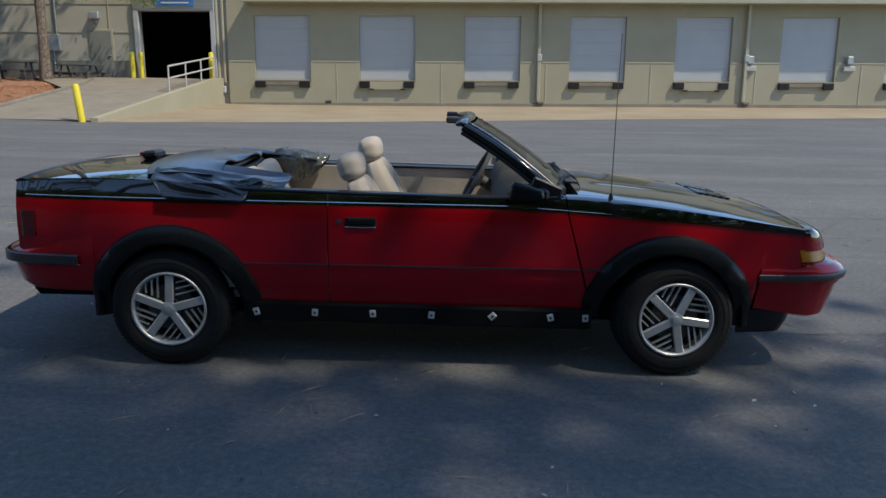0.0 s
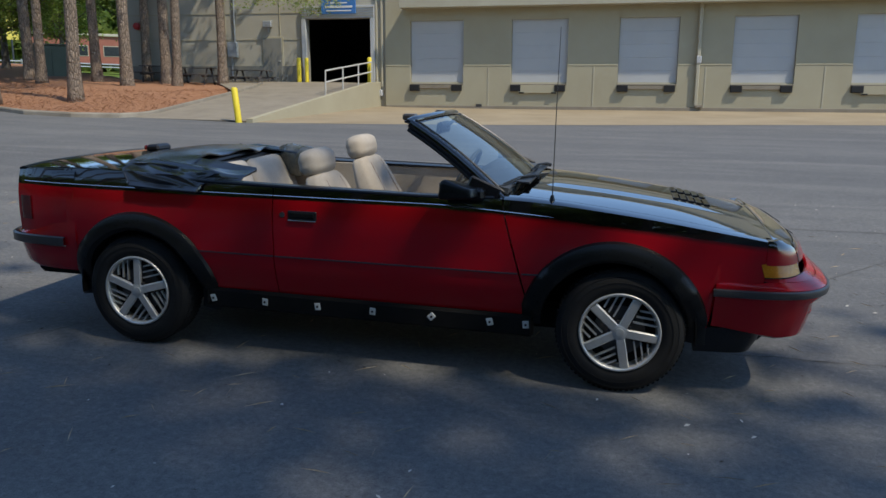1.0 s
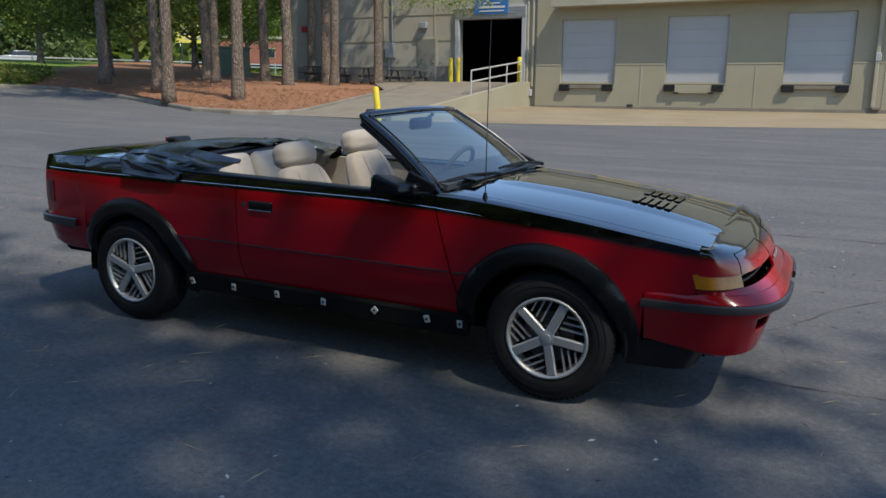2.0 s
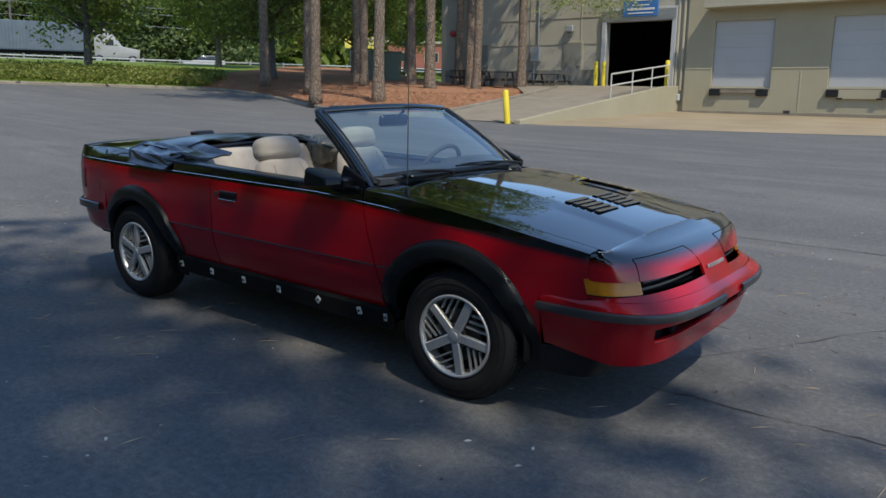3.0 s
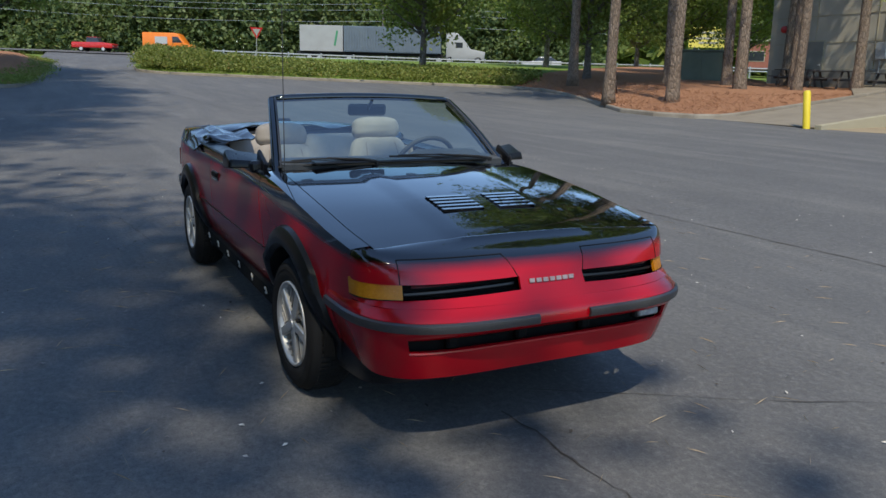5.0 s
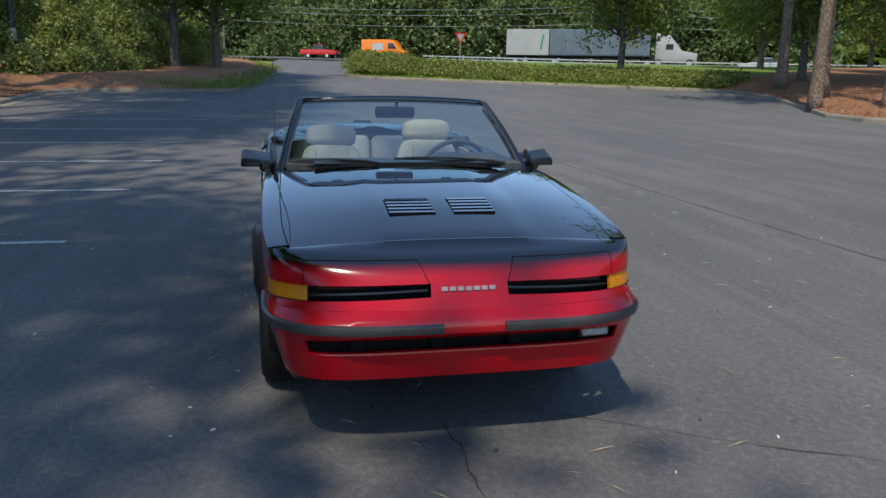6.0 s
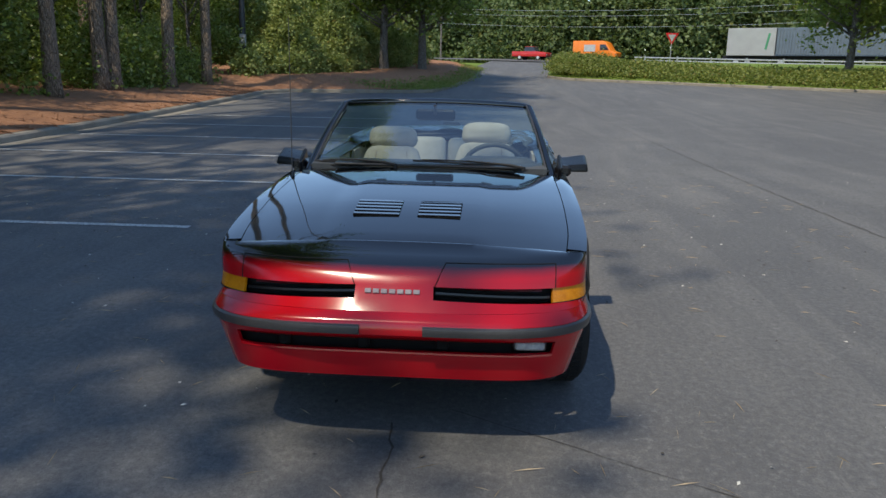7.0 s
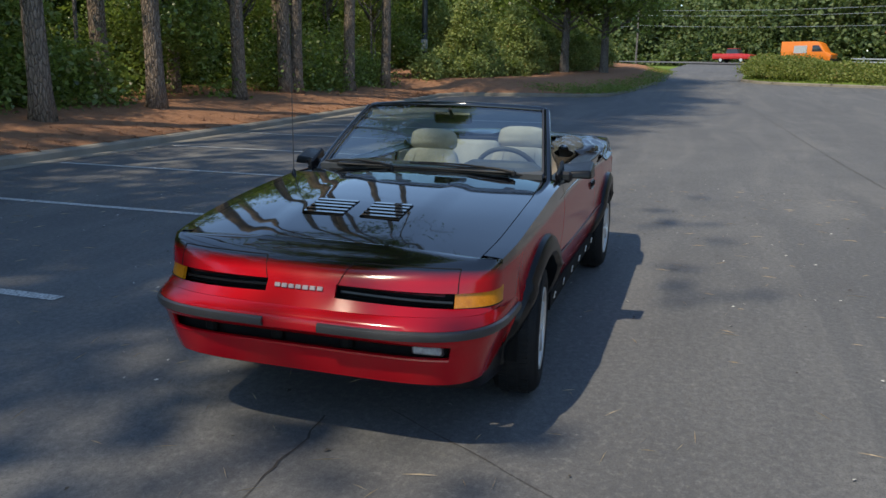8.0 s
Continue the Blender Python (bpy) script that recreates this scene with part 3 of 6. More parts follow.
for x in (13.6, 22.6, 31.7):
    pipe = thing("downpipe", "beige square rain downpipe on the wall", "downpipe", "downpipes", "", B)
    solid("pipe", (0.14, 0.12, 4.3), pose(x, -0.13, 2.3), M_TRIM, pipe, 0.02)
    solid("collar", (0.2, 0.16, 0.3), pose(x + 0.02, -0.14, 2.05), M_DOORWHITE, pipe, 0.02)
    solid("outlet", (0.3, 0.2, 0.12), pose(x + 0.12, -0.18, 0.14), M_CONCRETE, pipe, 0.02)
for x in (27.9, 32.2):
    lamp = thing("wall_lamp", "small white wall light beside a loading door", "wall lamp", "dock lamps", "", B)
    solid("lamp_body", (0.5, 0.16, 0.22), pose(x - 5.1, -0.1, 1.62), M_DOORWHITE, lamp, 0.03)
    solid("cage", (0.26, 0.2, 0.34), pose(x - 5.1, -0.12, 1.98), M_GALV, lamp, 0.03)
vent = thing("wall_vent", "small dark vent at the foot of the wall", "vent", "", "", B)
solid("vent_cover", (0.26, 0.06, 0.12), pose(4.35, -0.09, 0.1), M_STRIP, vent, 0.01)

# the taller pale part with the open door
pale = thing("wall_west", "pale painted warehouse wall with a big open door", "warehouse wall", kind="structure", at=B)
GX0, GX1, FLOOR = -3.86, -0.72, 1.06
bm = bmesh.new()
wall_with_holes(bm, -13.25, 0.0, -0.6, 9.0, 0.12, 0.42, [(GX0, GX1, FLOOR, 3.95)])
part("panel_wall", bm, M_WALL_PALE, pale)
solid("side_wall", (0.3, 24, 9.6), pose(-13.4, 12.12, 4.2), M_WALL_PALE, pale)
solid("roof", (47.6, 24.4, 0.3), pose(10.25, 12.4, 9.15), M_TRIM, pale, 0.05)
solid("back_wall", (47.6, 0.3, 9.6), pose(10.25, 24.3, 4.2), M_WALL_PALE, pale)
solid("upper_storey", (34, 0.3, 4.0), pose(17, 0.6, 7.1), M_WALL_PALE, pale)
for z in (1.85, 3.05, 4.25, 5.45):
    solid("panel_joint", (9.35, 0.03, 0.035), pose(-8.56, 0.11, z), M_WALL, pale)
for x in (-11, -8.0, -5.2):
    solid("panel_joint", (0.03, 0.03, 7.6), pose(x, 0.105, 5.0), M_WALL, pale)
solid("plinth", (9.3, 0.06, 0.8), pose(-8.6, 0.09, 1.45), M_DOORGREY, pale, 0.01)
for x, w in ((GX0 - 0.1, 0.2), (GX1 + 0.1, 0.2)):
    solid("door_jamb", (w, 0.4, 2.95), pose(x, 0.16, FLOOR + 1.47), M_DOORWHITE, pale, 0.01)
solid("door_header", (3.54, 0.4, 0.55), pose(-2.29, 0.16, 4.24), M_DOORWHITE, pale, 0.01)
for k in range(4):
    solid("header_rib", (3.5, 0.03, 0.02), pose(-2.29, -0.055, 4.06 + 0.12 * k), M_WALL, pale)
for x in (-0.45, -0.2):
    solid("corner_pipe", (0.1, 0.1, 7), pose(x, 0.06, 4.4), M_TRIM, pale, 0.02)
solid("pipe_outlet", (0.26, 0.22, 0.3), pose(-0.3, -0.02, 0.62), M_DOORWHITE, pale, 0.03)
# bay surfaces coloured near-black to stand in for the shade indoors
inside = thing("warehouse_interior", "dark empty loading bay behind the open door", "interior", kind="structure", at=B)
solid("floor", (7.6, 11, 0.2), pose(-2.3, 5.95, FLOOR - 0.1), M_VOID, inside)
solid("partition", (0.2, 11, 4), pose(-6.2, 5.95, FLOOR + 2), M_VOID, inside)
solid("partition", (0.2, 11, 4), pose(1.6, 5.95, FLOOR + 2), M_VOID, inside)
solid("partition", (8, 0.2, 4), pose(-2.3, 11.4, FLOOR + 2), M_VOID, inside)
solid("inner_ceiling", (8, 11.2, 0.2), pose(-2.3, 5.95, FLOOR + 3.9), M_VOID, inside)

sign = thing("company_sign", "blue sign board with pale marks over the door", "sign", "", "", B)
solid("board", (1.66, 0.06, 0.95), pose(-2.2, -0.09, 4.62), M_BLUE, sign, 0.01)
for z, w, h in ((4.86, 1.0, 0.12), (4.62, 0.8, 0.05), (4.45, 1.3, 0.09), (4.28, 1.2, 0.05)):
    solid("mark", (w, 0.02, h), pose(-2.18, -0.125, z), M_WHITE, sign)


def steel_door(x, w, label):
    d = thing("door_steel", label, "door", "side doors", "structure", B)
    solid("leaf", (w, 0.06, 2.05), pose(x, 0.08, FLOOR + 1.03), M_DOORGREY, d, 0.01)
    solid("door_frame", (w + 0.14, 0.04, 2.14), pose(x, 0.1, FLOOR + 1.05), M_WALL, d, 0.01)
    solid("door_handle", (0.12, 0.06, 0.04), pose(x + w * 0.38, 0.03, FLOOR + 1.0), M_GALV, d, 0.01)


steel_door(-5.6, 0.95, "closed grey steel side door")
steel_door(-11.0, 0.95, "closed grey steel side door behind the pines")
flood = thing("wall_lamp", "grey flood light box above the side door", "wall lamp", "", "", B)
solid("lamp_body", (0.42, 0.22, 0.3), pose(-5.75, -0.02, 3.75), M_GALV, flood, 0.03)
solid("bracket", (0.06, 0.12, 0.3), pose(-5.75, 0.08, 3.55), M_GALV, flood)
bell = thing("alarm_bell", "round red fire alarm bell on the wall", "alarm bell", "", "", B)
bm = bmesh.new()
tube(bm, [(-12.7, 0.1, 3.75), (-12.7, -0.06, 3.75), (-12.7, -0.1, 3.75)], [0.17, 0.16, 0.08], 16)
part("bell", bm, M_REDCAR, bell, "", True)
solid("mount", (0.1, 0.06, 0.2), pose(-12.7, 0.09, 3.75), M_GALV, bell)
box1 = thing("meter_box", "small grey electric box with conduit on the wall", "meter box", "", "", B)
solid("cabinet", (0.5, 0.2, 0.7), pose(-7.6, 0.0, 2.6), M_GALV, box1, 0.02)
rod("conduit", [(-7.5, 0.05, 2.9), (-7.5, 0.05, 6.5)], 0.04, M_GALV, box1)
rod("conduit", [(-7.7, 0.05, 2.3), (-7.7, 0.05, 1.2)], 0.04, M_GALV, box1)


def bollard(m, h, r, label, group=""):
    b = thing("bollard", label, "bollard", group, "", m)
    bm = bmesh.new()
    tube(bm, [(0, 0, -0.2), (0, 0, h - r * 0.5), (0, 0, h - r * 0.1), (0, 0, h)], [r, r, r * 0.75, r * 0.2], 14)
    part("post", bm, M_YELLOW, b, "", True)
    bm = bmesh.new()
    tube(bm, [(0, 0, -0.05), (0, 0, 0.03)], [r * 1.5, r * 1.45], 14)
    part("footing", bm, M_CONCRETE, b)
    return b


bollard(pose(-9.95, 16.9, 0.12, 0, -6.5, 0), 1.12, 0.095, "leaning yellow steel bollard at the foot of the ramp")
for x in (GX0 - 0.25, GX1 + 0.05):
    bollard(B @ pose(x, -0.35, FLOOR), 1.15, 0.1, "yellow steel bollard beside the open door", "door bollards")
b = bollard(B @ pose(GX0 + 0.1, -0.25, FLOOR), 1.15, 0.09, "pale post beside the open door")
b.children[0].data.materials[0] = M_TRIM

rail = thing("handrail", "white painted steel handrail along the ramp", "handrail")
ry = (24.3, 26.2, 28.1, 29.9)
rx = -10.15
for y in ry:
    rod("post", [(rx, y, ramp_z(y) - 0.05), (rx, y, ramp_z(y) + 0.95)], 0.032, M_RAIL, rail)
for h in (0.52, 0.95):
    rod("rail_bar", [(rx, ry[0], ramp_z(ry[0]) + h), (rx, ry[-1], ramp_z(ry[-1]) + h)], 0.032, M_RAIL, rail)


def picnic_table(m):
    t = thing("picnic_table", "dark weathered wooden picnic table with fixed benches", "picnic table", "picnic tables", "", m)
    for k in range(4):
        solid("board", (1.8, 0.17, 0.04), pose(0, -0.27 + 0.18 * k, 0.74), M_WOODGREY, t, 0.006)
    for s in (-1, 1):
        for k in range(2):
            solid("bench_board", (1.8, 0.13, 0.04), pose(0, s * (0.62 + 0.14 * k), 0.44), M_WOODGREY, t, 0.006)
        solid("cross_beam", (0.05, 1.55, 0.09), pose(s * 0.65, 0, 0.38), M_WOODGREY, t, 0.006)
        for q in (-1, 1):
            solid("leg", (0.05, 0.09, 0.86), pose(s * 0.65, q * 0.36, 0.37, q * 24, 0, 0), M_WOODGREY, t, 0.006)
    return t


for x, y, r in ((-18.2, 28.6, 4), (-15.8, 29.4, -6), (-20.4, 29.2, 10)):
    picnic_table(pose(x, y, verge_height(x, y, 9, 0.1, 0.62) - 0.02, 0, 0, r))

shed = thing("utility_cabinet", "dull green metal utility cabinet on the grass", "utility cabinet", "", "", pose(-27.2, 30.2, 1.2, 0, 0, 42))
solid("cabinet_body", (2.1, 1.6, 1.75), pose(0, 0, 0.86), M_GREENBOX, shed, 0.04)
solid("lid", (2.2, 1.7, 0.1), pose(0, 0, 1.78), M_GREENBOX, shed, 0.03)
for s in (-1, 1):
    solid("cabinet_door", (0.98, 0.03, 1.5), pose(s * 0.51, -0.81, 0.85), M_GREENBOX, shed, 0.01)


# ---------------------------------------------------------------- the convertible
car = thing("convertible_car", "red and black two-tone convertible with its top folded down", "car")
AXLE, TRACK, WHEEL_R = 1.285, 0.77, 0.303


def half_width(x):
    return smooth_lerp(((-2.15, 0.66), (-2.0, 0.725), (-1.6, 0.758), (-1.0, 0.775), (0.0, 0.775), (0.8, 0.772), (1.4, 0.765), (1.75, 0.75), (1.92, 0.728), (2.1, 0.70)), x)


def tuck(z):
    return lerp(((0.22, -0.115), (0.28, -0.09), (0.36, -0.056), (0.45, -0.024), (0.548, 0.0), (0.556, -0.007), (0.70, 0.001), (0.80, -0.003), (0.87, -0.014), (0.92, -0.03), (0.97, -0.055)), z)


def side_y(x, z):
    return half_width(x) + tuck(z)


def shoulder(x):
    return smooth_lerp(((-2.12, 0.915), (-1.95, 0.935), (-1.6, 0.95), (-1.3, 0.945), (-0.95, 0.915), (-0.47, 0.905), (0.4, 0.893), (0.72, 0.908), (0.95, 0.897), (1.39, 0.848), (1.68, 0.806), (1.93, 0.768), (2.05, 0.74)), x)


def hood_mid(x):
    return smooth_lerp(((0.6, 0.955), (0.8, 0.947), (1.2, 0.915), (1.55, 0.873), (1.8, 0.823), (1.95, 0.787), (2.1, 0.75)), x)


def hood_z(x, y):
    e, c, h = shoulder(x) + 0.004, hood_mid(x), half_width(x) - 0.03
    u = min(1.0, abs(y) / h)
    bulge = 0.006 * max(0.0, min(1.0, (0.34 - abs(y)) / 0.05))
    return e + (c - e) * (1 - u ** 2.3) + bulge * (1 if 0.9 < x < 1.9 else 0.4)


def arch_low(x, base):
    """Lower edge of the body side, with round wheel openings."""
    z = base
    for cx in (-AXLE + 0.02, AXLE - 0.04):
        d = abs(x - cx)
        if d < 0.39:
            z = max(z, 0.30 + math.sqrt(0.39 ** 2 - d * d))
    return z


def side_panel(name, s, x0, x1, low, rollover, dx=0.02):
    """One side panel: up from its lower edge to the shoulder and a little way over it."""
    n = max(2, int((x1(0.6) - x0(0.6)) / dx))
    vs = steps(0, 1, 13) + ([1.35, 1.7, 2.0] if rollover else [1.4])

    def at(u, v):
        x = x0(0.6) + (x1(0.6) - x0(0.6)) * u
        lo, hi = low(x), shoulder(x)
        z = lo + (hi - lo) * min(v, 1.0)
        x += (x0(z) - x0(0.6)) * (1 - u) ** 4 + (x1(z) - x1(0.6)) * u ** 4
        y = side_y(x, z)
        if v > 1:
            y -= (rollover or 0.035) * (v - 1)
            z = hood_z(x, y) if rollover else z + 0.006 * min(1, (v - 1) * 2)
        return (x, -s * y, z) if s > 0 else (x, y, z)
    return sheet(name, at, steps(0, 1, n) if s > 0 else steps(0, 1, n)[::-1], vs, M_PAINT, car, 0.012)


def fixed(v):
    return lambda z: v


def door_front(z):
    return lerp(((0.3, 0.845), (0.43, 0.83), (0.83, 0.715), (0.92, 0.70)), z)


for s in (1, -1):
    side_panel("quarter_panel", s, fixed(-2.06), fixed(-0.478), lambda x: max(arch_low(x, 0.335), 0.585 if x < -1.70 else 0), 0)
    side_panel("door", s, fixed(-0.472), lambda z: door_front(z) - 0.004, lambda x: 0.335, 0, 0.05)
    side_panel("front_fender", s, lambda z: door_front(z) + 0.004, fixed(1.905), lambda x: max(arch_low(x, 0.335), 0.55 if x > 1.70 else 0), 0.075)



# bonnet, with its two louvred vents left open
VENTS = ((-0.238, -0.038), (0.038, 0.222))
VX0, VX1 = 1.51, 1.70


def bonnet_back(y):
    return 0.835 - 0.055 * (abs(y) / 0.66) ** 3


def bonnet_xs():
    return sorted(set(steps(0, 1, 26) + [(VX0 - 0.82) / 1.12, (VX1 - 0.82) / 1.12]))


def bonnet_at(u, v):
    xr = bonnet_back(v * 0.7)
    x = xr + (1.937 - xr) * u if u not in ((VX0 - 0.82) / 1.12, (VX1 - 0.82) / 1.12) else (VX0 if u < 0.7 else VX1)
    y = v * (side_y(x, shoulder(x)) - 0.079)
    return (x, y, hood_z(x, y))


def solve_v(y):
    return y / (side_y(1.60, shoulder(1.60)) - 0.079)


vy = sorted(set([round(v, 5) for v in steps(-1, 1, 28)] + [round(solve_v(y), 5) for a in VENTS for y in a]))
vent_cut = [(solve_v(a), solve_v(b)) for a, b in VENTS]
uv0, uv1 = (VX0 - 0.82) / 1.12, (VX1 - 0.82) / 1.12
sheet("bonnet", bonnet_at, bonnet_xs(), vy, M_PAINT, car, 0.012, "glossy black bonnet with two louvred vents",
      skip=lambda a, b, c, d: a >= uv0 - 1e-6 and b <= uv1 + 1e-6 and any(c >= p - 1e-4 and d <= q + 1e-4 for p, q in vent_cut))
for a, b in VENTS:
    mid, w = (a + b) / 2, b - a
    v = branch("hood_vent", car, "black louvred bonnet vent")
    solid("vent_well", (0.2, w + 0.02, 0.02), pose(1.605, mid, hood_z(1.605, mid) - 0.03, 0, 9, 0), M_DARK, v)
    for k in range(5):
        x = VX0 + 0.018 + 0.0385 * k
        solid("louvre", (0.029, w - 0.004, 0.006), pose(x, mid, hood_z(x, mid) + 0.004, 0, 4, 0), M_PAINT, v, 0.002)

# cowl between bonnet and windscreen
sheet("cowl", lambda u, v: (0.66 + (bonnet_back(v * 0.68) - 0.006 - 0.66) * u, v * 0.70, hood_z(0.86, v * 0.68) - 0.006 - 0.012 * (1 - u)), steps(0, 1, 5), steps(-1, 1, 20), M_PAINT, car, 0.01)
solid("cowl_grille", (0.07, 1.0, 0.012), pose(0.765, 0, 0.958, 0, 3, 0), M_BLACK, car, 0.004)


def ring(xs, xf, wm, n=7.0, count=81, sign=1, taper=0.05):
    """Plan curve round an end of the car, from one side to the other."""
    out = []
    raw_ = []
    for k in range(721):
        t = -math.pi / 2 + math.pi * k / 720
        f = abs(math.cos(t)) ** (2 / n)
        raw_.append((xs + (xf - xs) * f, wm * (1 - taper * f) * math.copysign(abs(math.sin(t)) ** (2 / n), t)))
    acc = [0.0]
    for p, q in zip(raw_, raw_[1:]):
        acc.append(acc[-1] + math.hypot(q[0] - p[0], q[1] - p[1]))
    for k in range(count):
        d = acc[-1] * k / (count - 1)
        out.append((float(np.interp(d, acc, [p[0] for p in raw_])), float(np.interp(d, acc, [p[1] for p in raw_]))))
    return out


def band(name, levels, mat, thick, label="", skip=None, flip=False):
    """A skin through plan curves at several heights."""
    curves = [(c, z) for c, z in levels]

    def at(i, j):
        c, z = curves[int(j)]
        x, y = c[int(i)]
        return (x, y, z(x, y) if callable(z) else z)
    order = list(range(len(curves[0][0])))
    if flip:
        order = order[::-1]
    sk = None
    if skip:
        def sk(a, b, c, d):
            i, j = int(min(a, b)), int(c)
            x, y = curves[j][0][i]
            x2, y2 = curves[j][0][i + 1]
            return skip((x + x2) / 2, (y + y2) / 2, j)
    return sheet(name, at, order, list(range(len(curves))), mat, car, thick, label, sk)


# nose panel above the bumper; levels from below upwards
def nose_ring(xf, z, n=7, taper=0.035, pull=0.0):
    return ring(1.907, xf, side_y(1.905, z) - pull, n, 81, 1, taper)


def slot_low(x, y):
    return 0.607 + 0.027 * max(0.0, 1 - abs(y) / 0.6)


def slot_top(x, y):
    return 0.662 + 0.014 * max(0.0, 1 - abs(y) / 0.6)


def brow(x, y):
    return shoulder(1.905) + (0.778 - shoulder(1.905)) * max(0.0, min(1.0, (x - 1.907) / 0.06))


NOSE = [(nose_ring(2.206, 0.588, 3.0), 0.588), (nose_ring(2.176, 0.61, 2.5), slot_low), (nose_ring(2.152, 0.664, 2.5), slot_top), (nose_ring(2.136, 0.70, 2.5), 0.700),
        (nose_ring(2.112, 0.725, 2.6), 0.727), (nose_ring(2.078, 0.745, 2.8, 0.03), 0.747), (nose_ring(2.03, 0.765, 3.2, 0.02, 0.004), lambda x, y: min(0.764, brow(x, y))),
        (nose_ring(1.965, 0.772, 8, 0.02, 0.008), brow), (nose_ring(1.942, 0.772, 12, 0.01, 0.022), lambda x, y: hood_z(1.925, y) - 0.001),
        (nose_ring(1.9375, 0.772, 14, 0.01, 0.06), lambda x, y: hood_z(1.925, y) - 0.001)]
nose = band("nose_panel", NOSE, M_PAINT, 0.012, "red nose fading to black towards the bonnet", lambda x, y, j: j == 1 and abs(y) > 0.145)
nose.data.set_sharp_from_angle(angle=radians(30))
band("amber_lamp_bed", [(ring(1.9, 2.112, 0.70, 2.5), 0.600), (ring(1.9, 2.10, 0.695, 2.5), 0.685)], M_DARK, 0.004)
# bumper cover
def cover_ring(xf, z, more=0.0, n=5.0):
    return ring(1.70, xf, side_y(1.70, z) + more, n, 81, 1, 0.0)


def rising(z, by):
    return lambda x, y: z + by * max(0.0, min(1.0, (1.99 - x) / 0.27))


COVER = [(cover_ring(2.128, 0.31, -0.012), rising(0.300, 0.045)), (cover_ring(2.156, 0.34), rising(0.315, 0.035)), (cover_ring(2.170, 0.37), rising(0.36, 0.02)), (cover_ring(2.186, 0.42), rising(0.428, 0.004)),
         (cover_ring(2.194, 0.47), 0.478), (cover_ring(2.232, 0.49, 0, 4.4), 0.496), (cover_ring(2.252, 0.51, 0, 4.0), 0.513), (cover_ring(2.252, 0.55, 0, 4.0), 0.553), (cover_ring(2.242, 0.56, 0, 3.8), 0.569),
         (cover_ring(2.206, 0.57, -0.004, 3.6), lambda x, y: 0.588 - 0.012 * max(0.0, min(1.0, (1.93 - x) / 0.05)))]
band("bumper_cover", COVER, M_PAINT, 0.012, "red bumper cover with a dark lower intake", lambda x, y, j: j == 3 and abs(y) < 0.59 and x > 2.0)
band("intake_back", [(ring(1.72, 2.12, 0.70), 0.40), (ring(1.72, 2.12, 0.70), 0.50)], M_DARK, 0.005)
band("intake_lip", [(cover_ring(2.186, 0.42), 0.426), (ring(1.72, 2.11, 0.70), 0.412)], M_PAINT, 0.006, "", lambda x, y, j: abs(y) > 0.60)
band("air_dam", [(ring(1.63, 1.92, 0.675), 0.215), (ring(1.62, 1.95, 0.688), 0.27), (ring(1.62, 1.97, 0.69), 0.34)], M_BLACK, 0.01, "black plastic air dam")
for k in range(3):
    solid("intake_bar", (0.03, 0.05, 0.06), pose(2.14, -0.42 + 0.3 * k, 0.452), M_DARK, car, 0.01)


def nose_point(j, y):
    """The point of a nose curve at a given y."""
    c, z = NOSE[j]
    x = float(np.interp(y, [p[1] for p in c], [p[0] for p in c]))
    return (x, y, z(x, y) if callable(z) else z)


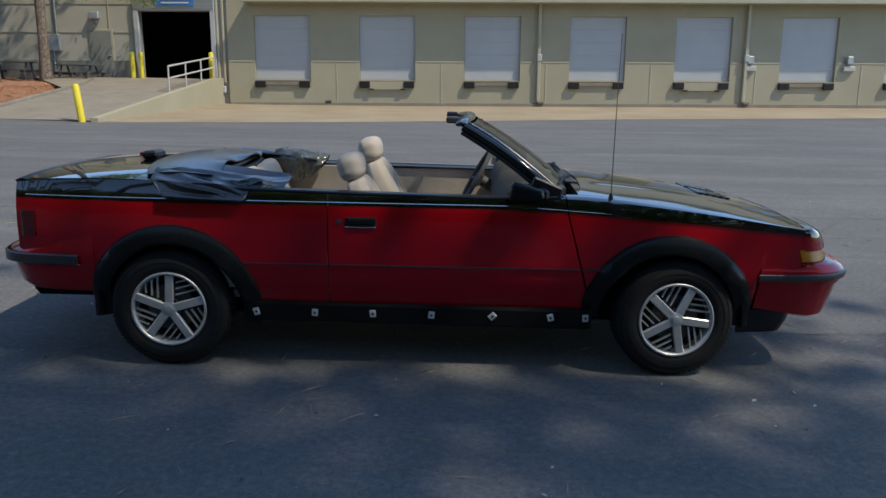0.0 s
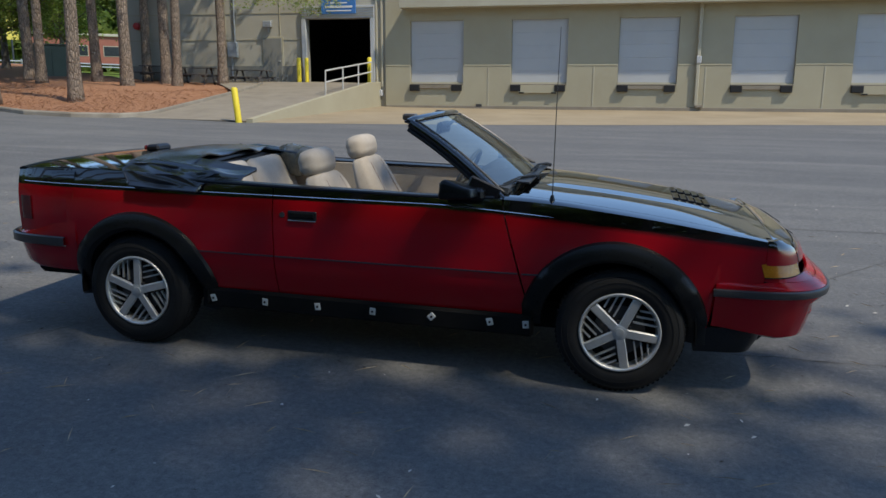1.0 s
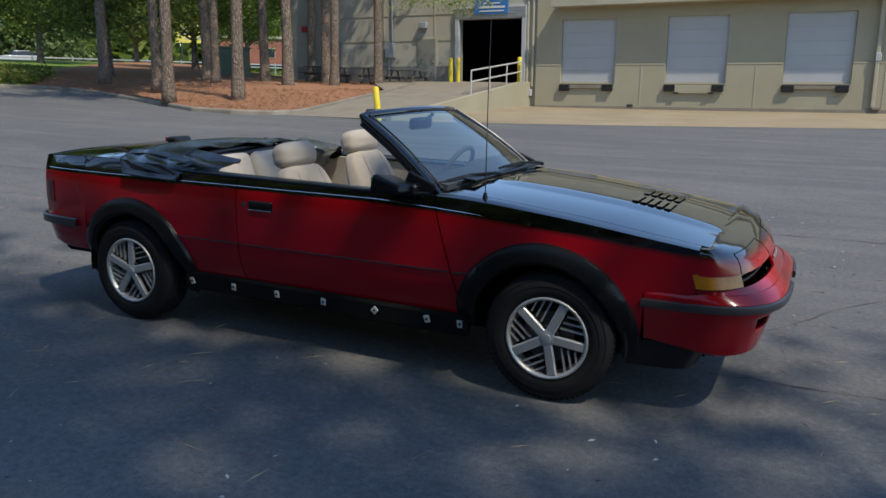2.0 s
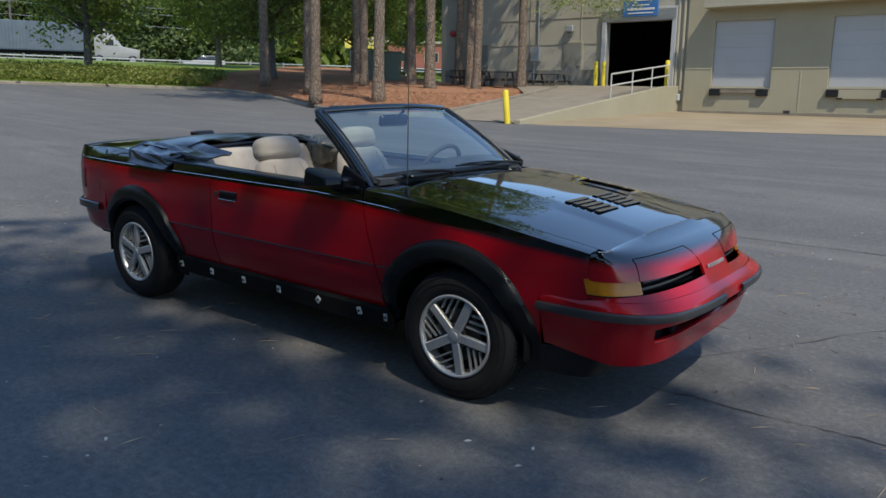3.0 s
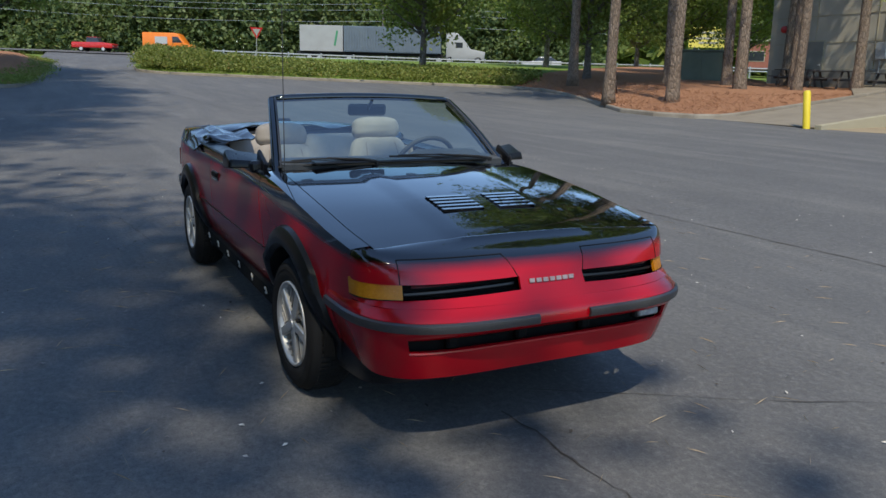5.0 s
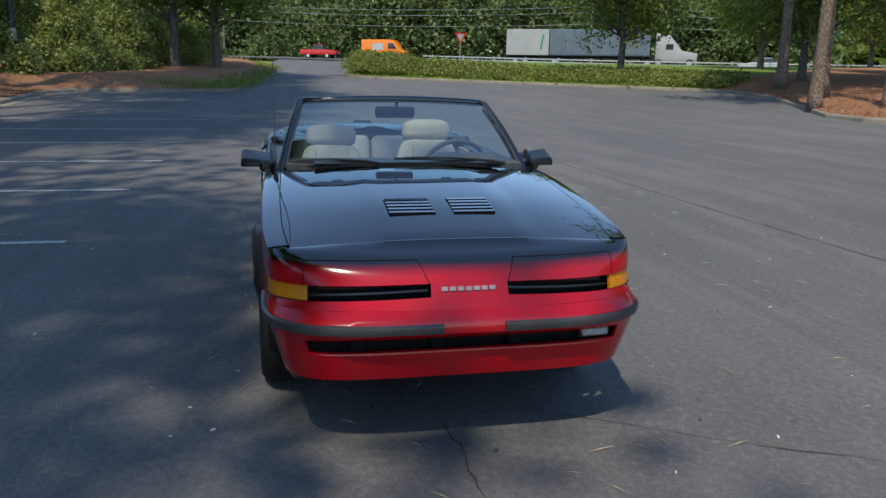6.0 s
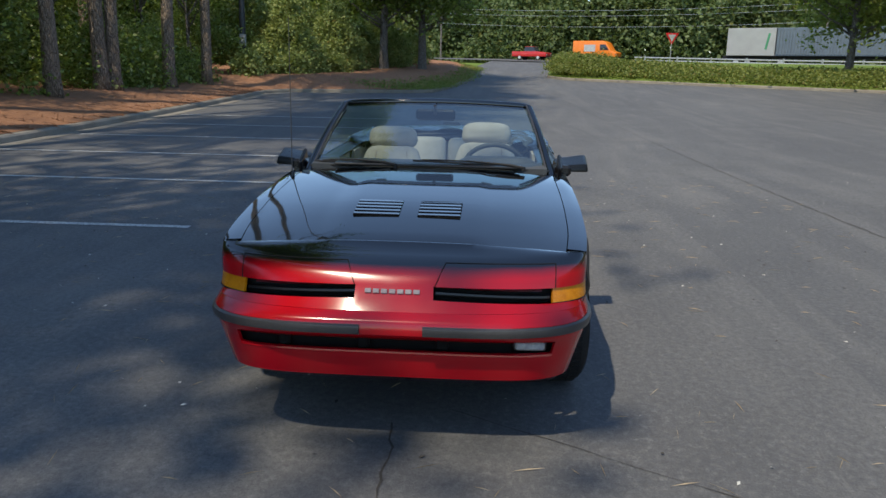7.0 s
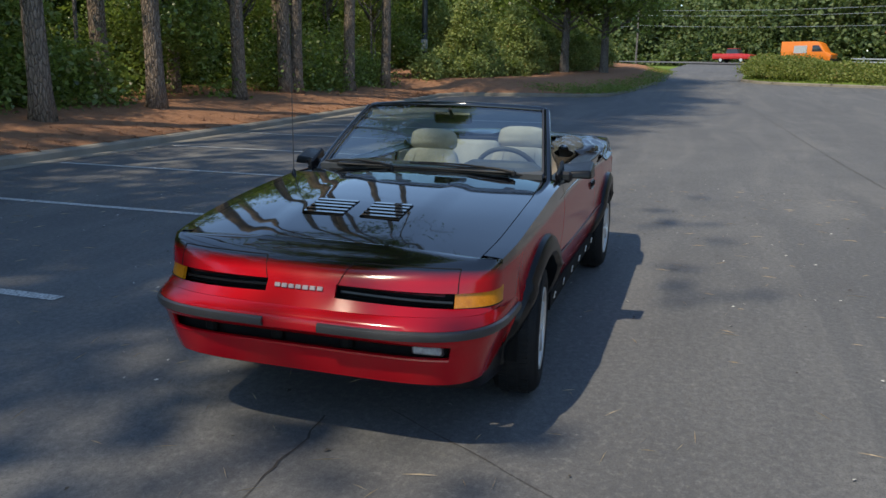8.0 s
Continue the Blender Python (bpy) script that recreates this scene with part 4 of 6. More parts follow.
# rubber strips on the bumper, one each side of the middle
for s in (-1, 1):
    curve = [p for p in ring(1.69, 2.254, 0.750, 4.0, 161, 1, 0.0) if p[1] * s > 0.113]
    prof = [(0.0, 0.513), (0.010, 0.516), (0.014, 0.531), (0.011, 0.546), (0.0, 0.551)]
    nrm = []
    for i in range(len(curve)):
        a, b = curve[max(i - 1, 0)], curve[min(i + 1, len(curve) - 1)]
        d = Vector((b[1] - a[1], a[0] - b[0])).normalized()
        nrm.append(d)
    sheet("bumper_strip", lambda i, j: (curve[int(i)][0] + nrm[int(i)].x * prof[int(j)][0], curve[int(i)][1] + nrm[int(i)].y * prof[int(j)][0], prof[int(j)][1] - 0.005 * min(1.0, max(0.0, (2.14 - curve[int(i)][0]) / 0.25))),
          list(range(len(curve))), list(range(5)), M_STRIP, car, 0.01, "dark grey rubber bumper strip")
    # headlight slot: recessed housing with a lens half hidden under the lid
    slot = branch("headlight", car, "hidden headlight behind a dark slot")
    inner = [p for p in ring(1.907, 2.128, 0.722, 2.5, 161, 1, 0.035) if 0.15 < p[1] * s < 0.585]
    sheet("housing", lambda i, j: (inner[int(i)][0] - (0.012, 0.03, 0.03, 0.012)[int(j)], inner[int(i)][1], slot_low(0, inner[int(i)][1]) + (-0.006, 0.0, 0.056, 0.066)[int(j)]), list(range(len(inner))), [0, 1, 2, 3], M_DARK, slot, 0.004)
    rod("slot_bar", [(x - 0.004, y, slot_low(0, y) + 0.014) for x, y in inner], 0.008, M_BLACK, slot, 6)
    lens_arc = [p for p in inner if 0.27 < p[1] * s < 0.55]
    sheet("lens", lambda i, j: (lens_arc[int(i)][0] - (0.008, 0.016)[int(j)], lens_arc[int(i)][1], slot_low(0, lens_arc[int(i)][1]) + (0.034, 0.050)[int(j)]), list(range(len(lens_arc))), [0, 1], M_REDLENS, slot, 0.006)
    # amber corner lamp
    arc = [p for p in ring(1.907, 2.164, 0.7335, 2.5, 241, 1, 0.035) if p[1] * s > 0.586]
    sheet("corner_lamp", lambda i, j: (arc[int(i)][0] - 0.011 * j, arc[int(i)][1] * (1 - 0.002 * j), (0.608, 0.640, 0.673)[int(j)]), list(range(len(arc))), [0, 1, 2], M_AMBER, car, 0.012, "amber corner lamp")
    rod("lamp_surround", [(x + 0.001, y, 0.6065) for x, y in arc], 0.0025, M_DARK, car, 5)
    # lid seams
    for yy in (0.15, 0.60):
        rod("lid_seam", [nose_point(j, s * (yy + (0.012 * (j - 2) if yy < 0.3 else 0))) for j in (2, 3, 4, 5)], 0.0022, M_DARK, car, 5)
    rod("lid_seam", [nose_point(5, s * (0.186 + 0.414 * k / 8)) for k in range(9)], 0.0022, M_DARK, car, 5)
fog = branch("fog_lamp", car, "single clear rectangular fog lamp")
solid("lamp_glass", (0.05, 0.112, 0.034), pose(2.132, 0.508, 0.457, 0, 0, 4), M_CLEAR, fog, 0.008)
solid("lamp_rim", (0.04, 0.125, 0.044), pose(2.124, 0.508, 0.457, 0, 0, 4), M_STRIP, fog, 0.006)
badge = branch("badge", car, "pale maker's badge on the nose")
for k in range(7):
    solid("badge_mark", (0.006, 0.024, 0.017), pose(2.1695 - 0.0003 * (k - 3) ** 2, -0.096 + 0.030 * k, 0.655, 0, -20, 0), M_BADGE, badge, 0.002)

# rear end
REAR = [(ring(-1.66, -2.14, 0.705, 5, 61, -1), 0.37), (ring(-1.66, -2.17, 0.73, 5, 61, -1), 0.40), (ring(-1.66, -2.20, 0.746, 5, 61, -1), 0.50), (ring(-1.66, -2.215, 0.755, 5, 61, -1), 0.57), (ring(-1.66, -2.13, 0.754, 5, 61, -1), 0.60),
        (ring(-1.66, -2.07, 0.752, 5, 61, -1), 0.65), (ring(-1.66, -2.07, 0.75, 5, 61, -1), 0.80), (ring(-1.66, -2.06, 0.738, 5, 61, -1), 0.88), (ring(-1.66, -2.055, 0.725, 5, 61, -1), 0.925), (ring(-1.66, -2.03, 0.71, 5, 61, -1), 0.94)]
band("rear_panel", REAR, M_PAINT, 0.012, "", None, True)
rs = [p for p in ring(-1.73, -2.223, 0.757, 5, 121, -1)]
sheet("rear_strip", lambda i, j: (rs[int(i)][0] - (0, 0.01, 0.01, 0)[int(j)], rs[int(i)][1] * (1, 1.012, 1.012, 1)[int(j)], (0.515, 0.52, 0.563, 0.57)[int(j)]), list(range(len(rs)))[::-1], [0, 1, 2, 3], M_STRIP, car, 0.008)
for s in (-1, 1):
    arc = [p for p in ring(-1.955, -2.078, 0.748, 5, 121, -1) if p[1] * s > 0.3]
    sheet("tail_lamp", lambda i, j: (arc[int(i)][0], s * min(abs(arc[int(i)][1]), side_y(arc[int(i)][0], 0.72) + 0.006), (0.655, 0.72, 0.785)[int(j)]), list(range(len(arc)))[::-1], [0, 1, 2], M_REDLENS, car, 0.012, "dark red wrap-round tail lamp")


def deck_z(x, y):
    mid = smooth_lerp(((-2.15, 0.945), (-2.0, 0.962), (-1.7, 0.985), (-1.4, 0.995), (-1.2, 0.99)), x)
    e, u = shoulder(x) + 0.004, min(1.0, abs(y) / 0.72)
    return e + (mid - e) * (1 - u ** 3)


sheet("boot_lid", lambda u, v: (u, v * (half_width(u) - 0.05), deck_z(u, v * (half_width(u) - 0.05))), steps(-2.045, -1.30, 18), steps(-1, 1, 20), M_PAINT, car, 0.012, "black boot lid")
sheet("boot_spoiler", lambda u, v: (-2.07 + 0.07 * u, v * 0.66, 0.945 + 0.016 * math.sin(math.pi * min(1, u * 0.9 + 0.1)) - 0.02 * abs(v) ** 4), steps(0, 1, 6), steps(-1, 1, 12), M_BLACK, car, 0.02)
stop = branch("stop_lamp", car, "black high-level stop lamp pod on the boot lid")
solid("pod", (0.10, 0.15, 0.04), pose(-1.61, 0, 1.015, 0, -4, 0), M_BLACK, stop, 0.012, taper=(0.8, 0.96))
solid("pod_foot", (0.07, 0.11, 0.05), pose(-1.615, 0, 0.99), M_BLACK, stop, 0.01)
solid("pod_lens", (0.01, 0.14, 0.026), pose(-1.662, 0, 1.015), M_REDLENS, stop, 0.003)

# arches, sills, strips
for s in (1, -1):
    for cx, a0, a1 in ((-AXLE + 0.02, -10, 188), (AXLE - 0.04, -6, 182)):
        prof = [(0.335, -0.05), (0.338, 0.022), (0.352, 0.034), (0.385, 0.032), (0.415, 0.016), (0.425, -0.012)]
        angs = steps(a0, a1, 44)

        def at(a, j, cx=cx, prof=prof, a0=a0, a1=a1):
            r, o = prof[int(j)]
            o *= 0.25 + 0.75 * max(0.0, min(1.0, min(a - a0, a1 - a) / 38))
            c, d = math.cos(radians(a)), math.sin(radians(a))
            z = 0.31 + r * d * (1.0 if d > 0 else 1.35)
            x = cx + r * c * (1 + 0.03 * abs(c))
            y = side_y(x, max(0.33, min(0.8, z))) + o - (0.01 if z < 0.36 else 0)
            return (x, -s * y, z)
        sheet("wheel_arch_flare", at, angs if s > 0 else angs[::-1], list(range(len(prof))), M_FLARE, car, 0.008, "glossy black wheel arch flare")
    solid("sill", (1.78, 0.05, 0.11), pose(-0.02, -s * 0.70, 0.285, s * 8, 0.4, 0), M_DARK, car, 0.012, label="black sill strip")
    # body side crease strip and pale pinstripe
    for x0, x1 in ((-0.93, -0.476), (-0.468, 0.79), (0.81, 0.90)):
        rod("side_moulding", [(x, -s * (side_y(x, 0.55) + 0.001), 0.552) for x in steps(x0, x1, 8)], 0.004, M_BLACK, car, 5)
    rod("pinstripe", [(x, -s * (side_y(x, 0.86) + 0.0015), 0.866 - (0.05 * max(0, x - 0.4) + 0.016 * max(0, x - 0.4) ** 2)) for x in steps(-2.0, 1.86, 60)], 0.0028, M_CHROME, car, 5, "thin pale pinstripe")
    for k, x in enumerate((-0.852, -0.552, -0.255, 0.046, 0.358, 0.656, 0.835)):
        tag_ = branch("sill_clip", car, "small pale clip on the sill")
        tilt = 45 if k == 4 else (-14 if k in (0, 5) else (6 if k % 2 else -4))
        solid("clip_plate", (0.032, 0.006, 0.04), pose(x, -s * 0.728, 0.288, s * 8, tilt, 0), M_WHITE, tag_, 0.003)
        rod("clip_screw", [(x, -s * 0.728, 0.288), (x, -s * 0.736, 0.288)], 0.006, M_DARK, tag_, 8)
    # door handle and lock
    hd = branch("door_handle", car, "black flap door handle with a bright edge")
    solid("recess", (0.155, 0.012, 0.05), pose(-0.312, -s * side_y(-0.31, 0.77), 0.770), M_BLACK, hd, 0.004)
    solid("flap", (0.13, 0.014, 0.026), pose(-0.309, -s * (side_y(-0.31, 0.77) + 0.008), 0.775), M_DARK, hd, 0.004)
    solid("bright_edge", (0.15, 0.006, 0.006), pose(-0.312, -s * (side_y(-0.31, 0.77) + 0.009), 0.747), M_CHROME, hd, 0.001)
    rod("lock", [(-0.420, -s * side_y(-0.42, 0.77), 0.772), (-0.420, -s * (side_y(-0.42, 0.77) + 0.006), 0.772)], 0.014, M_STRIP, car, 14)
    # belt mouldings
    rod("belt_moulding", [(x, -s * (side_y(x, 0.9) - 0.006), shoulder(x) + 0.005) for x in steps(-1.25, 0.66, 30)], [0.009] * 31, M_BLACK, car, 6)

solid("underbody", (3.5, 1.16, 0.14), pose(0, 0, 0.30), M_DARK, car, 0.03)
solid("engine_tray", (0.62, 1.1, 0.3), pose(1.66, 0, 0.40), M_DARK, car, 0.03)
solid("boot_floor", (0.7, 1.2, 0.3), pose(-1.72, 0, 0.46), M_DARK, car, 0.03)
for s in (1, -1):
    for cx in (-AXLE + 0.02, AXLE - 0.04):
        sheet("wheel_well", lambda a, j, cx=cx: (cx + 0.392 * math.cos(radians(a)), -s * (0.40 + 0.34 * j), 0.30 + 0.392 * math.sin(radians(a))), steps(-6, 186, 24), [0, 1], M_DARK, car, 0.006)
        solid("well_wall", (0.78, 0.02, 0.5), pose(cx, -s * 0.42, 0.46), M_DARK, car)


def wheel(cx, s, turn):
    w = branch("wheel", car, "black tyre on a silver five-spoke alloy wheel")
    w.matrix_basis = pose(cx, -s * TRACK, WHEEL_R, 0, 0, ((2 if s > 0 else 6) if cx > 0 else 0) + (0 if s > 0 else 180))
    # tyre as a lathe: out is -y
    prof = [(0.185, 0.17), (0.215, 0.192), (0.262, 0.192), (0.288, 0.18), (0.2995, 0.155), (0.303, 0.10), (0.2995, 0.03), (0.29, 0.006), (0.262, -0.012), (0.225, -0.014), (0.2, -0.008), (0.188, 0.004), (0.185, 0.03)]
    angs = steps(0, 360, 64)
    sheet("tyre", lambda a, j: (prof[int(j)][0] * math.cos(radians(a)), prof[int(j)][1], prof[int(j)][0] * math.sin(radians(a))), angs, list(range(len(prof))), M_TYRE, w, 0.0, "black tyre with a worn sidewall")
    for rr, yy in ((0.245, -0.0145), (0.272, -0.009)):
        sheet("tyre_rib", lambda a, j, rr=rr, yy=yy: (((rr - 0.002, rr, rr + 0.002)[int(j)]) * math.cos(radians(a)), yy - (0, 0.0015, 0)[int(j)], ((rr - 0.002, rr, rr + 0.002)[int(j)]) * math.sin(radians(a))), angs, [0, 1, 2], M_TYRE, w)
    bm = bmesh.new()
    for k in range(72):
        a = k * 5
        for row, y in enumerate((0.045, 0.09, 0.135)):
            box(bm, (0.014, 0.036, 0.006), pose(0.302 * math.cos(radians(a + row * 2)), y, 0.302 * math.sin(radians(a + row * 2)), 0, 90 - (a + row * 2), 0))
    part("tread", bm, M_TYRE, w)
    rp_ = [(0.160, 0.09), (0.172, 0.02), (0.176, -0.002), (0.183, -0.012), (0.191, -0.012), (0.193, -0.002), (0.19, 0.02)]
    sheet("rim", lambda a, j: (rp_[int(j)][0] * math.cos(radians(a)), rp_[int(j)][1], rp_[int(j)][0] * math.sin(radians(a))), angs, list(range(len(rp_))), M_SILVER, w, 0.0, "silver rim")
    bm = bmesh.new()
    tube(bm, [(0, 0.06, 0), (0, 0.05, 0)], 0.172, 40)
    part("brake_back", bm, M_DARK, w)
    bm = bmesh.new()
    tube(bm, [(0, 0.045, 0), (0, 0.036, 0)], 0.12, 32)
    part("brake_disc", bm, M_STRIP, w)
    bm = bmesh.new()
    tube(bm, [(0, 0.03, 0), (0, -0.002, 0), (0, -0.006, 0)], [0.042, 0.04, 0.034], 24)
    part("hub", bm, M_SILVER, w, "", True)
    bm = bmesh.new()
    tube(bm, [(0, 0.0, 0), (0, -0.010, 0), (0, -0.012, 0)], [0.024, 0.022, 0.016], 20)
    part("hub_cap", bm, M_SILVER, w, "", True)
    for k in range(5):
        a = turn + 72 * k
        m = pose(0, 0, 0, 0, -a, 0)
        solid("spoke", (0.15, 0.022, 0.043), m @ pose(0.104, 0.006, 0), M_SILVER, w, 0.005)
        for j in range(3):
            off = 0.060 + 0.030 * j
            t0 = 0.030 + off * 0.36
            t1 = math.sqrt(0.176 ** 2 - off ** 2)
            t0 = max(t0, off / math.tan(radians(72)) + 0.024)
            if t1 > t0 + 0.01:
                solid("fin", (t1 - t0, 0.014, 0.0075), m @ pose((t0 + t1) / 2, 0.012, off), M_SILVER, w)
        rod("wheel_nut", [m @ Vector((0.05 * math.cos(radians(36)), 0.02, 0.05 * math.sin(radians(36)))), m @ Vector((0.05 * math.cos(radians(36)), 0.0, 0.05 * math.sin(radians(36))))], 0.009, M_STRIP, w, 6)


for cx, s, turn in ((-AXLE, 1, 88), (AXLE, 1, 65), (-AXLE, -1, 40), (AXLE, -1, 20)):
    wheel(cx, s, turn)

# ---- windscreen
def ws_point(u, v):
    """u across from -1 to 1, v from the cowl up to the header."""
    a = abs(u)
    yb, yt = 0.672, 0.560
    xb = 0.775 - 0.10 * a ** 2.2
    xt = 0.265 - 0.07 * a ** 2.2
    zb = 0.945 - 0.03 * a ** 2
    zt = 1.272 - 0.022 * a ** 2
    x = xb + (xt - xb) * v
    return (x, u * (yb + (yt - yb) * v), zb + (zt - zb) * v + 0.02 * math.sin(math.pi * v))


ws = branch("windscreen", car, "raked windscreen in a black frame")
gl = sheet("screen_glass", ws_point, steps(-0.97, 0.97, 24), steps(0.03, 0.97, 12), M_SHIELD, ws, 0.0, "clear greenish windscreen glass")
gl.visible_shadow = False
PILLAR = [(-0.034, 0.004), (-0.016, 0.013), (0.004, 0.012), (0.015, 0.0), (0.012, -0.026), (0.002, -0.043), (-0.018, -0.044), (-0.032, -0.012), (-0.034, 0.004)]
for s in (-1, 1):
    def pillar_at(v, j):
        """Rounded section swept up the edge of the screen."""
        o, n_ = PILLAR[int(j)]
        k_ = 1.0 - 0.16 * v
        return Vector(ws_point(s, v)) + Vector((0.54 * n_ * k_, s * o * k_, 0.84 * n_ * k_))
    sheet("pillar", pillar_at, steps(-0.04, 1.0, 14) if s > 0 else steps(-0.04, 1.0, 14)[::-1], list(range(len(PILLAR))), M_PAINT, ws)
    rod("pillar_seal", [Vector(ws_point(s, v)) + Vector((-0.024, -s * 0.006, -0.036)) for v in steps(0.0, 0.98, 12)], 0.012, M_RUBBER, ws, 8)
    rod("pillar_trim", [Vector(ws_point(s * 0.955, v)) + Vector((0.006, 0, 0.008)) for v in steps(0, 0.99, 12)], 0.006, M_STRIP, ws, 6)
rod("header_bar", [Vector(ws_point(u, 1.0)) + Vector((-0.018, 0, -0.001)) for u in steps(-1, 1, 24)], [0.012] + [0.021] * 23 + [0.012], M_PAINT, ws, 12)
rod("header_bar", [Vector(ws_point(u, 1.0)) + Vector((-0.052, 0, -0.008)) for u in steps(-0.94, 0.94, 24)], [0.004] + [0.015] * 23 + [0.004], M_BLACK, ws, 10)
rod("glass_seal", [Vector(ws_point(u, 0.02)) + Vector((0.004, 0, 0.004)) for u in steps(-0.98, 0.98, 24)], 0.007, M_RUBBER, ws, 6)
for s in (-1, 1):
    solid("header_latch", (0.07, 0.07, 0.035), pose(0.135, s * 0.36, 1.262), M_STRIP, ws, 0.008)
mir = branch("rear_view_mirror", car, "black interior mirror on the screen")
solid("mirror_shell", (0.03, 0.235, 0.068), pose(0.235, 0.0, 1.195, 0, 8, 0), M_BLACK, mir, 0.012)
solid("mirror_glass", (0.004, 0.22, 0.056), pose(0.219, 0.0, 1.195, 0, 8, 0), M_CHROME, mir, 0.001)
rod("mirror_stem", [(0.25, 0, 1.2), (0.31, 0, 1.25)], 0.01, M_BLACK, mir)

# ---- wipers, antenna, door mirrors
for y0, y1 in ((-0.19, -0.64), (0.49, -0.08)):
    wp = branch("wiper", car, "black wiper resting on the screen")

    def glass_at(y, lift, v=0.06):
        p = Vector(ws_point(y / 0.67, v))
        return p + Vector((0.012, 0, lift))
    rod("wiper_blade", [glass_at(y, 0.010, 0.03 + 0.03 * k / 8) for k, y in enumerate(steps(y0 - 0.02, y1, 8))], 0.0055, M_RUBBER, wp, 6)
    rod("wiper_bow", [glass_at(y, 0.014 + 0.008 * math.sin(math.pi * k / 8), 0.03 + 0.03 * k / 8) for k, y in enumerate(steps(y0 - 0.06, y1 + 0.05, 8))], 0.0042, M_RUBBER, wp, 6)
    rod("wiper_arm", [Vector((0.80, y0 + 0.02, 0.958)), Vector((0.79, y0 - 0.05, 0.97)), glass_at((y0 + y1) / 2, 0.022, 0.05)], [0.009, 0.008, 0.0045], M_RUBBER, wp, 7)
    rod("wiper_pivot", [(0.80, y0 + 0.02, 0.945), (0.80, y0 + 0.02, 0.964)], 0.012, M_RUBBER, wp, 12)
ant = branch("antenna", car, "thin upright whip antenna on the fender")
rod("antenna_base", [(0.932, -0.693, 0.885), (0.932, -0.693, 0.905), (0.932, -0.693, 0.93)], [0.02, 0.014, 0.007], M_BLACK, ant, 12)
rod("antenna_whip", [(0.932, -0.693, 0.92), (0.932, -0.693, 1.35), (0.935, -0.693, 1.70)], [0.0028, 0.0022, 0.0016], M_STRIP, ant, 6)
for s in (1, -1):
    dm = branch("door_mirror", car, "black wedge-shaped door mirror")
    bm = bmesh.new()
    box(bm, (0.17, 0.20, 0.10), pose(0, 0, 0), 0.022, 4, (0.86, 0.92))
    for v in bm.verts:
        inner = 0.5 + 0.5 * s * v.co.y / 0.095
        v.co.z = v.co.z * (1 - 0.30 * inner) - 0.012 * inner
        if v.co.x > 0:
            v.co.z = v.co.z * 0.5 - 0.012
            v.co.y *= 0.82
    bmesh.ops.transform(bm, matrix=pose(0.505, -s * 0.79, 0.953, 0, 0, -s * 8), verts=bm.verts[:])
    part("mirror_shell", bm, M_FLARE, dm, "", True)
    solid("mirror_glass", (0.004, 0.135, 0.062), pose(0.4285, -s * 0.797, 0.953, 0, 0, -s * 8), M_CHROME, dm, 0.001)
    solid("mirror_foot", (0.15, 0.09, 0.06), pose(0.54, -s * 0.735, 0.925), M_BLACK, dm, 0.015)
    solid("quarter_sail", (0.16, 0.02, 0.09), pose(0.60, -s * 0.715, 0.94, 0, 22, 0), M_BLACK, dm, 0.008)

# ---- cabin
solid("cabin_floor", (1.75, 1.3, 0.04), pose(-0.2, 0, 0.36), M_MAUVE, car)
for s in (1, -1):
    tr = branch("door_trim", car, "faded cream and mauve door trim")
    sheet("trim_panel", lambda u, v: (u, -s * (0.675 - 0.03 * v), 0.40 + 0.49 * v), steps(-0.46, 0.62, 6) if s < 0 else steps(-0.46, 0.62, 6)[::-1], steps(0, 1, 6), M_CREAM, tr, 0.02)
    solid("armrest", (0.62, 0.07, 0.06), pose(-0.08, -s * 0.62, 0.66), M_MAUVE, tr, 0.02, 2)
    sheet("rear_trim", lambda u, v: (u, -s * (0.665 - 0.05 * v), 0.40 + 0.50 * v), steps(-1.16, -0.48, 5) if s < 0 else steps(-1.16, -0.48, 5)[::-1], steps(0, 1, 6), M_CREAM, car, 0.02)
    sheet("belt_cap", lambda u, v: (u, -s * (0.63 + 0.115 * v), shoulder(u) - 0.004 + 0.006 * math.sin(math.pi * v)), steps(-1.2, 0.66, 20) if s > 0 else steps(-1.2, 0.66, 20)[::-1], steps(0, 1, 4), M_BLACK, car, 0.01)
solid("cabin_back", (0.03, 1.3, 0.55), pose(-1.17, 0, 0.64), M_CREAM, car)


def cushion(name, size, m, mat, parent, bevel, label="", puff=0.0):
    bm = bmesh.new()
    box(bm, size, Matrix(), bevel, 4)
    bmesh.ops.subdivide_edges(bm, edges=[e for e in bm.edges if e.calc_length() > 0.12], cuts=3, use_grid_fill=True)
    for v in bm.verts:
        a, b = abs(v.co.y) / (size[1] / 2), abs(v.co.z) / (size[2] / 2)
        v.co.x *= 1 + puff * (1 - min(1, a) ** 2) * (1 - min(1, b) ** 2)
        v.co += Vector((noise.noise(v.co * 9), noise.noise(v.co * 9 + Vector((5, 0, 0))), noise.noise(v.co * 9 + Vector((0, 5, 0))))) * 0.006
    bmesh.ops.transform(bm, matrix=m, verts=bm.verts[:])
    return part(name, bm, mat, parent, label, True)


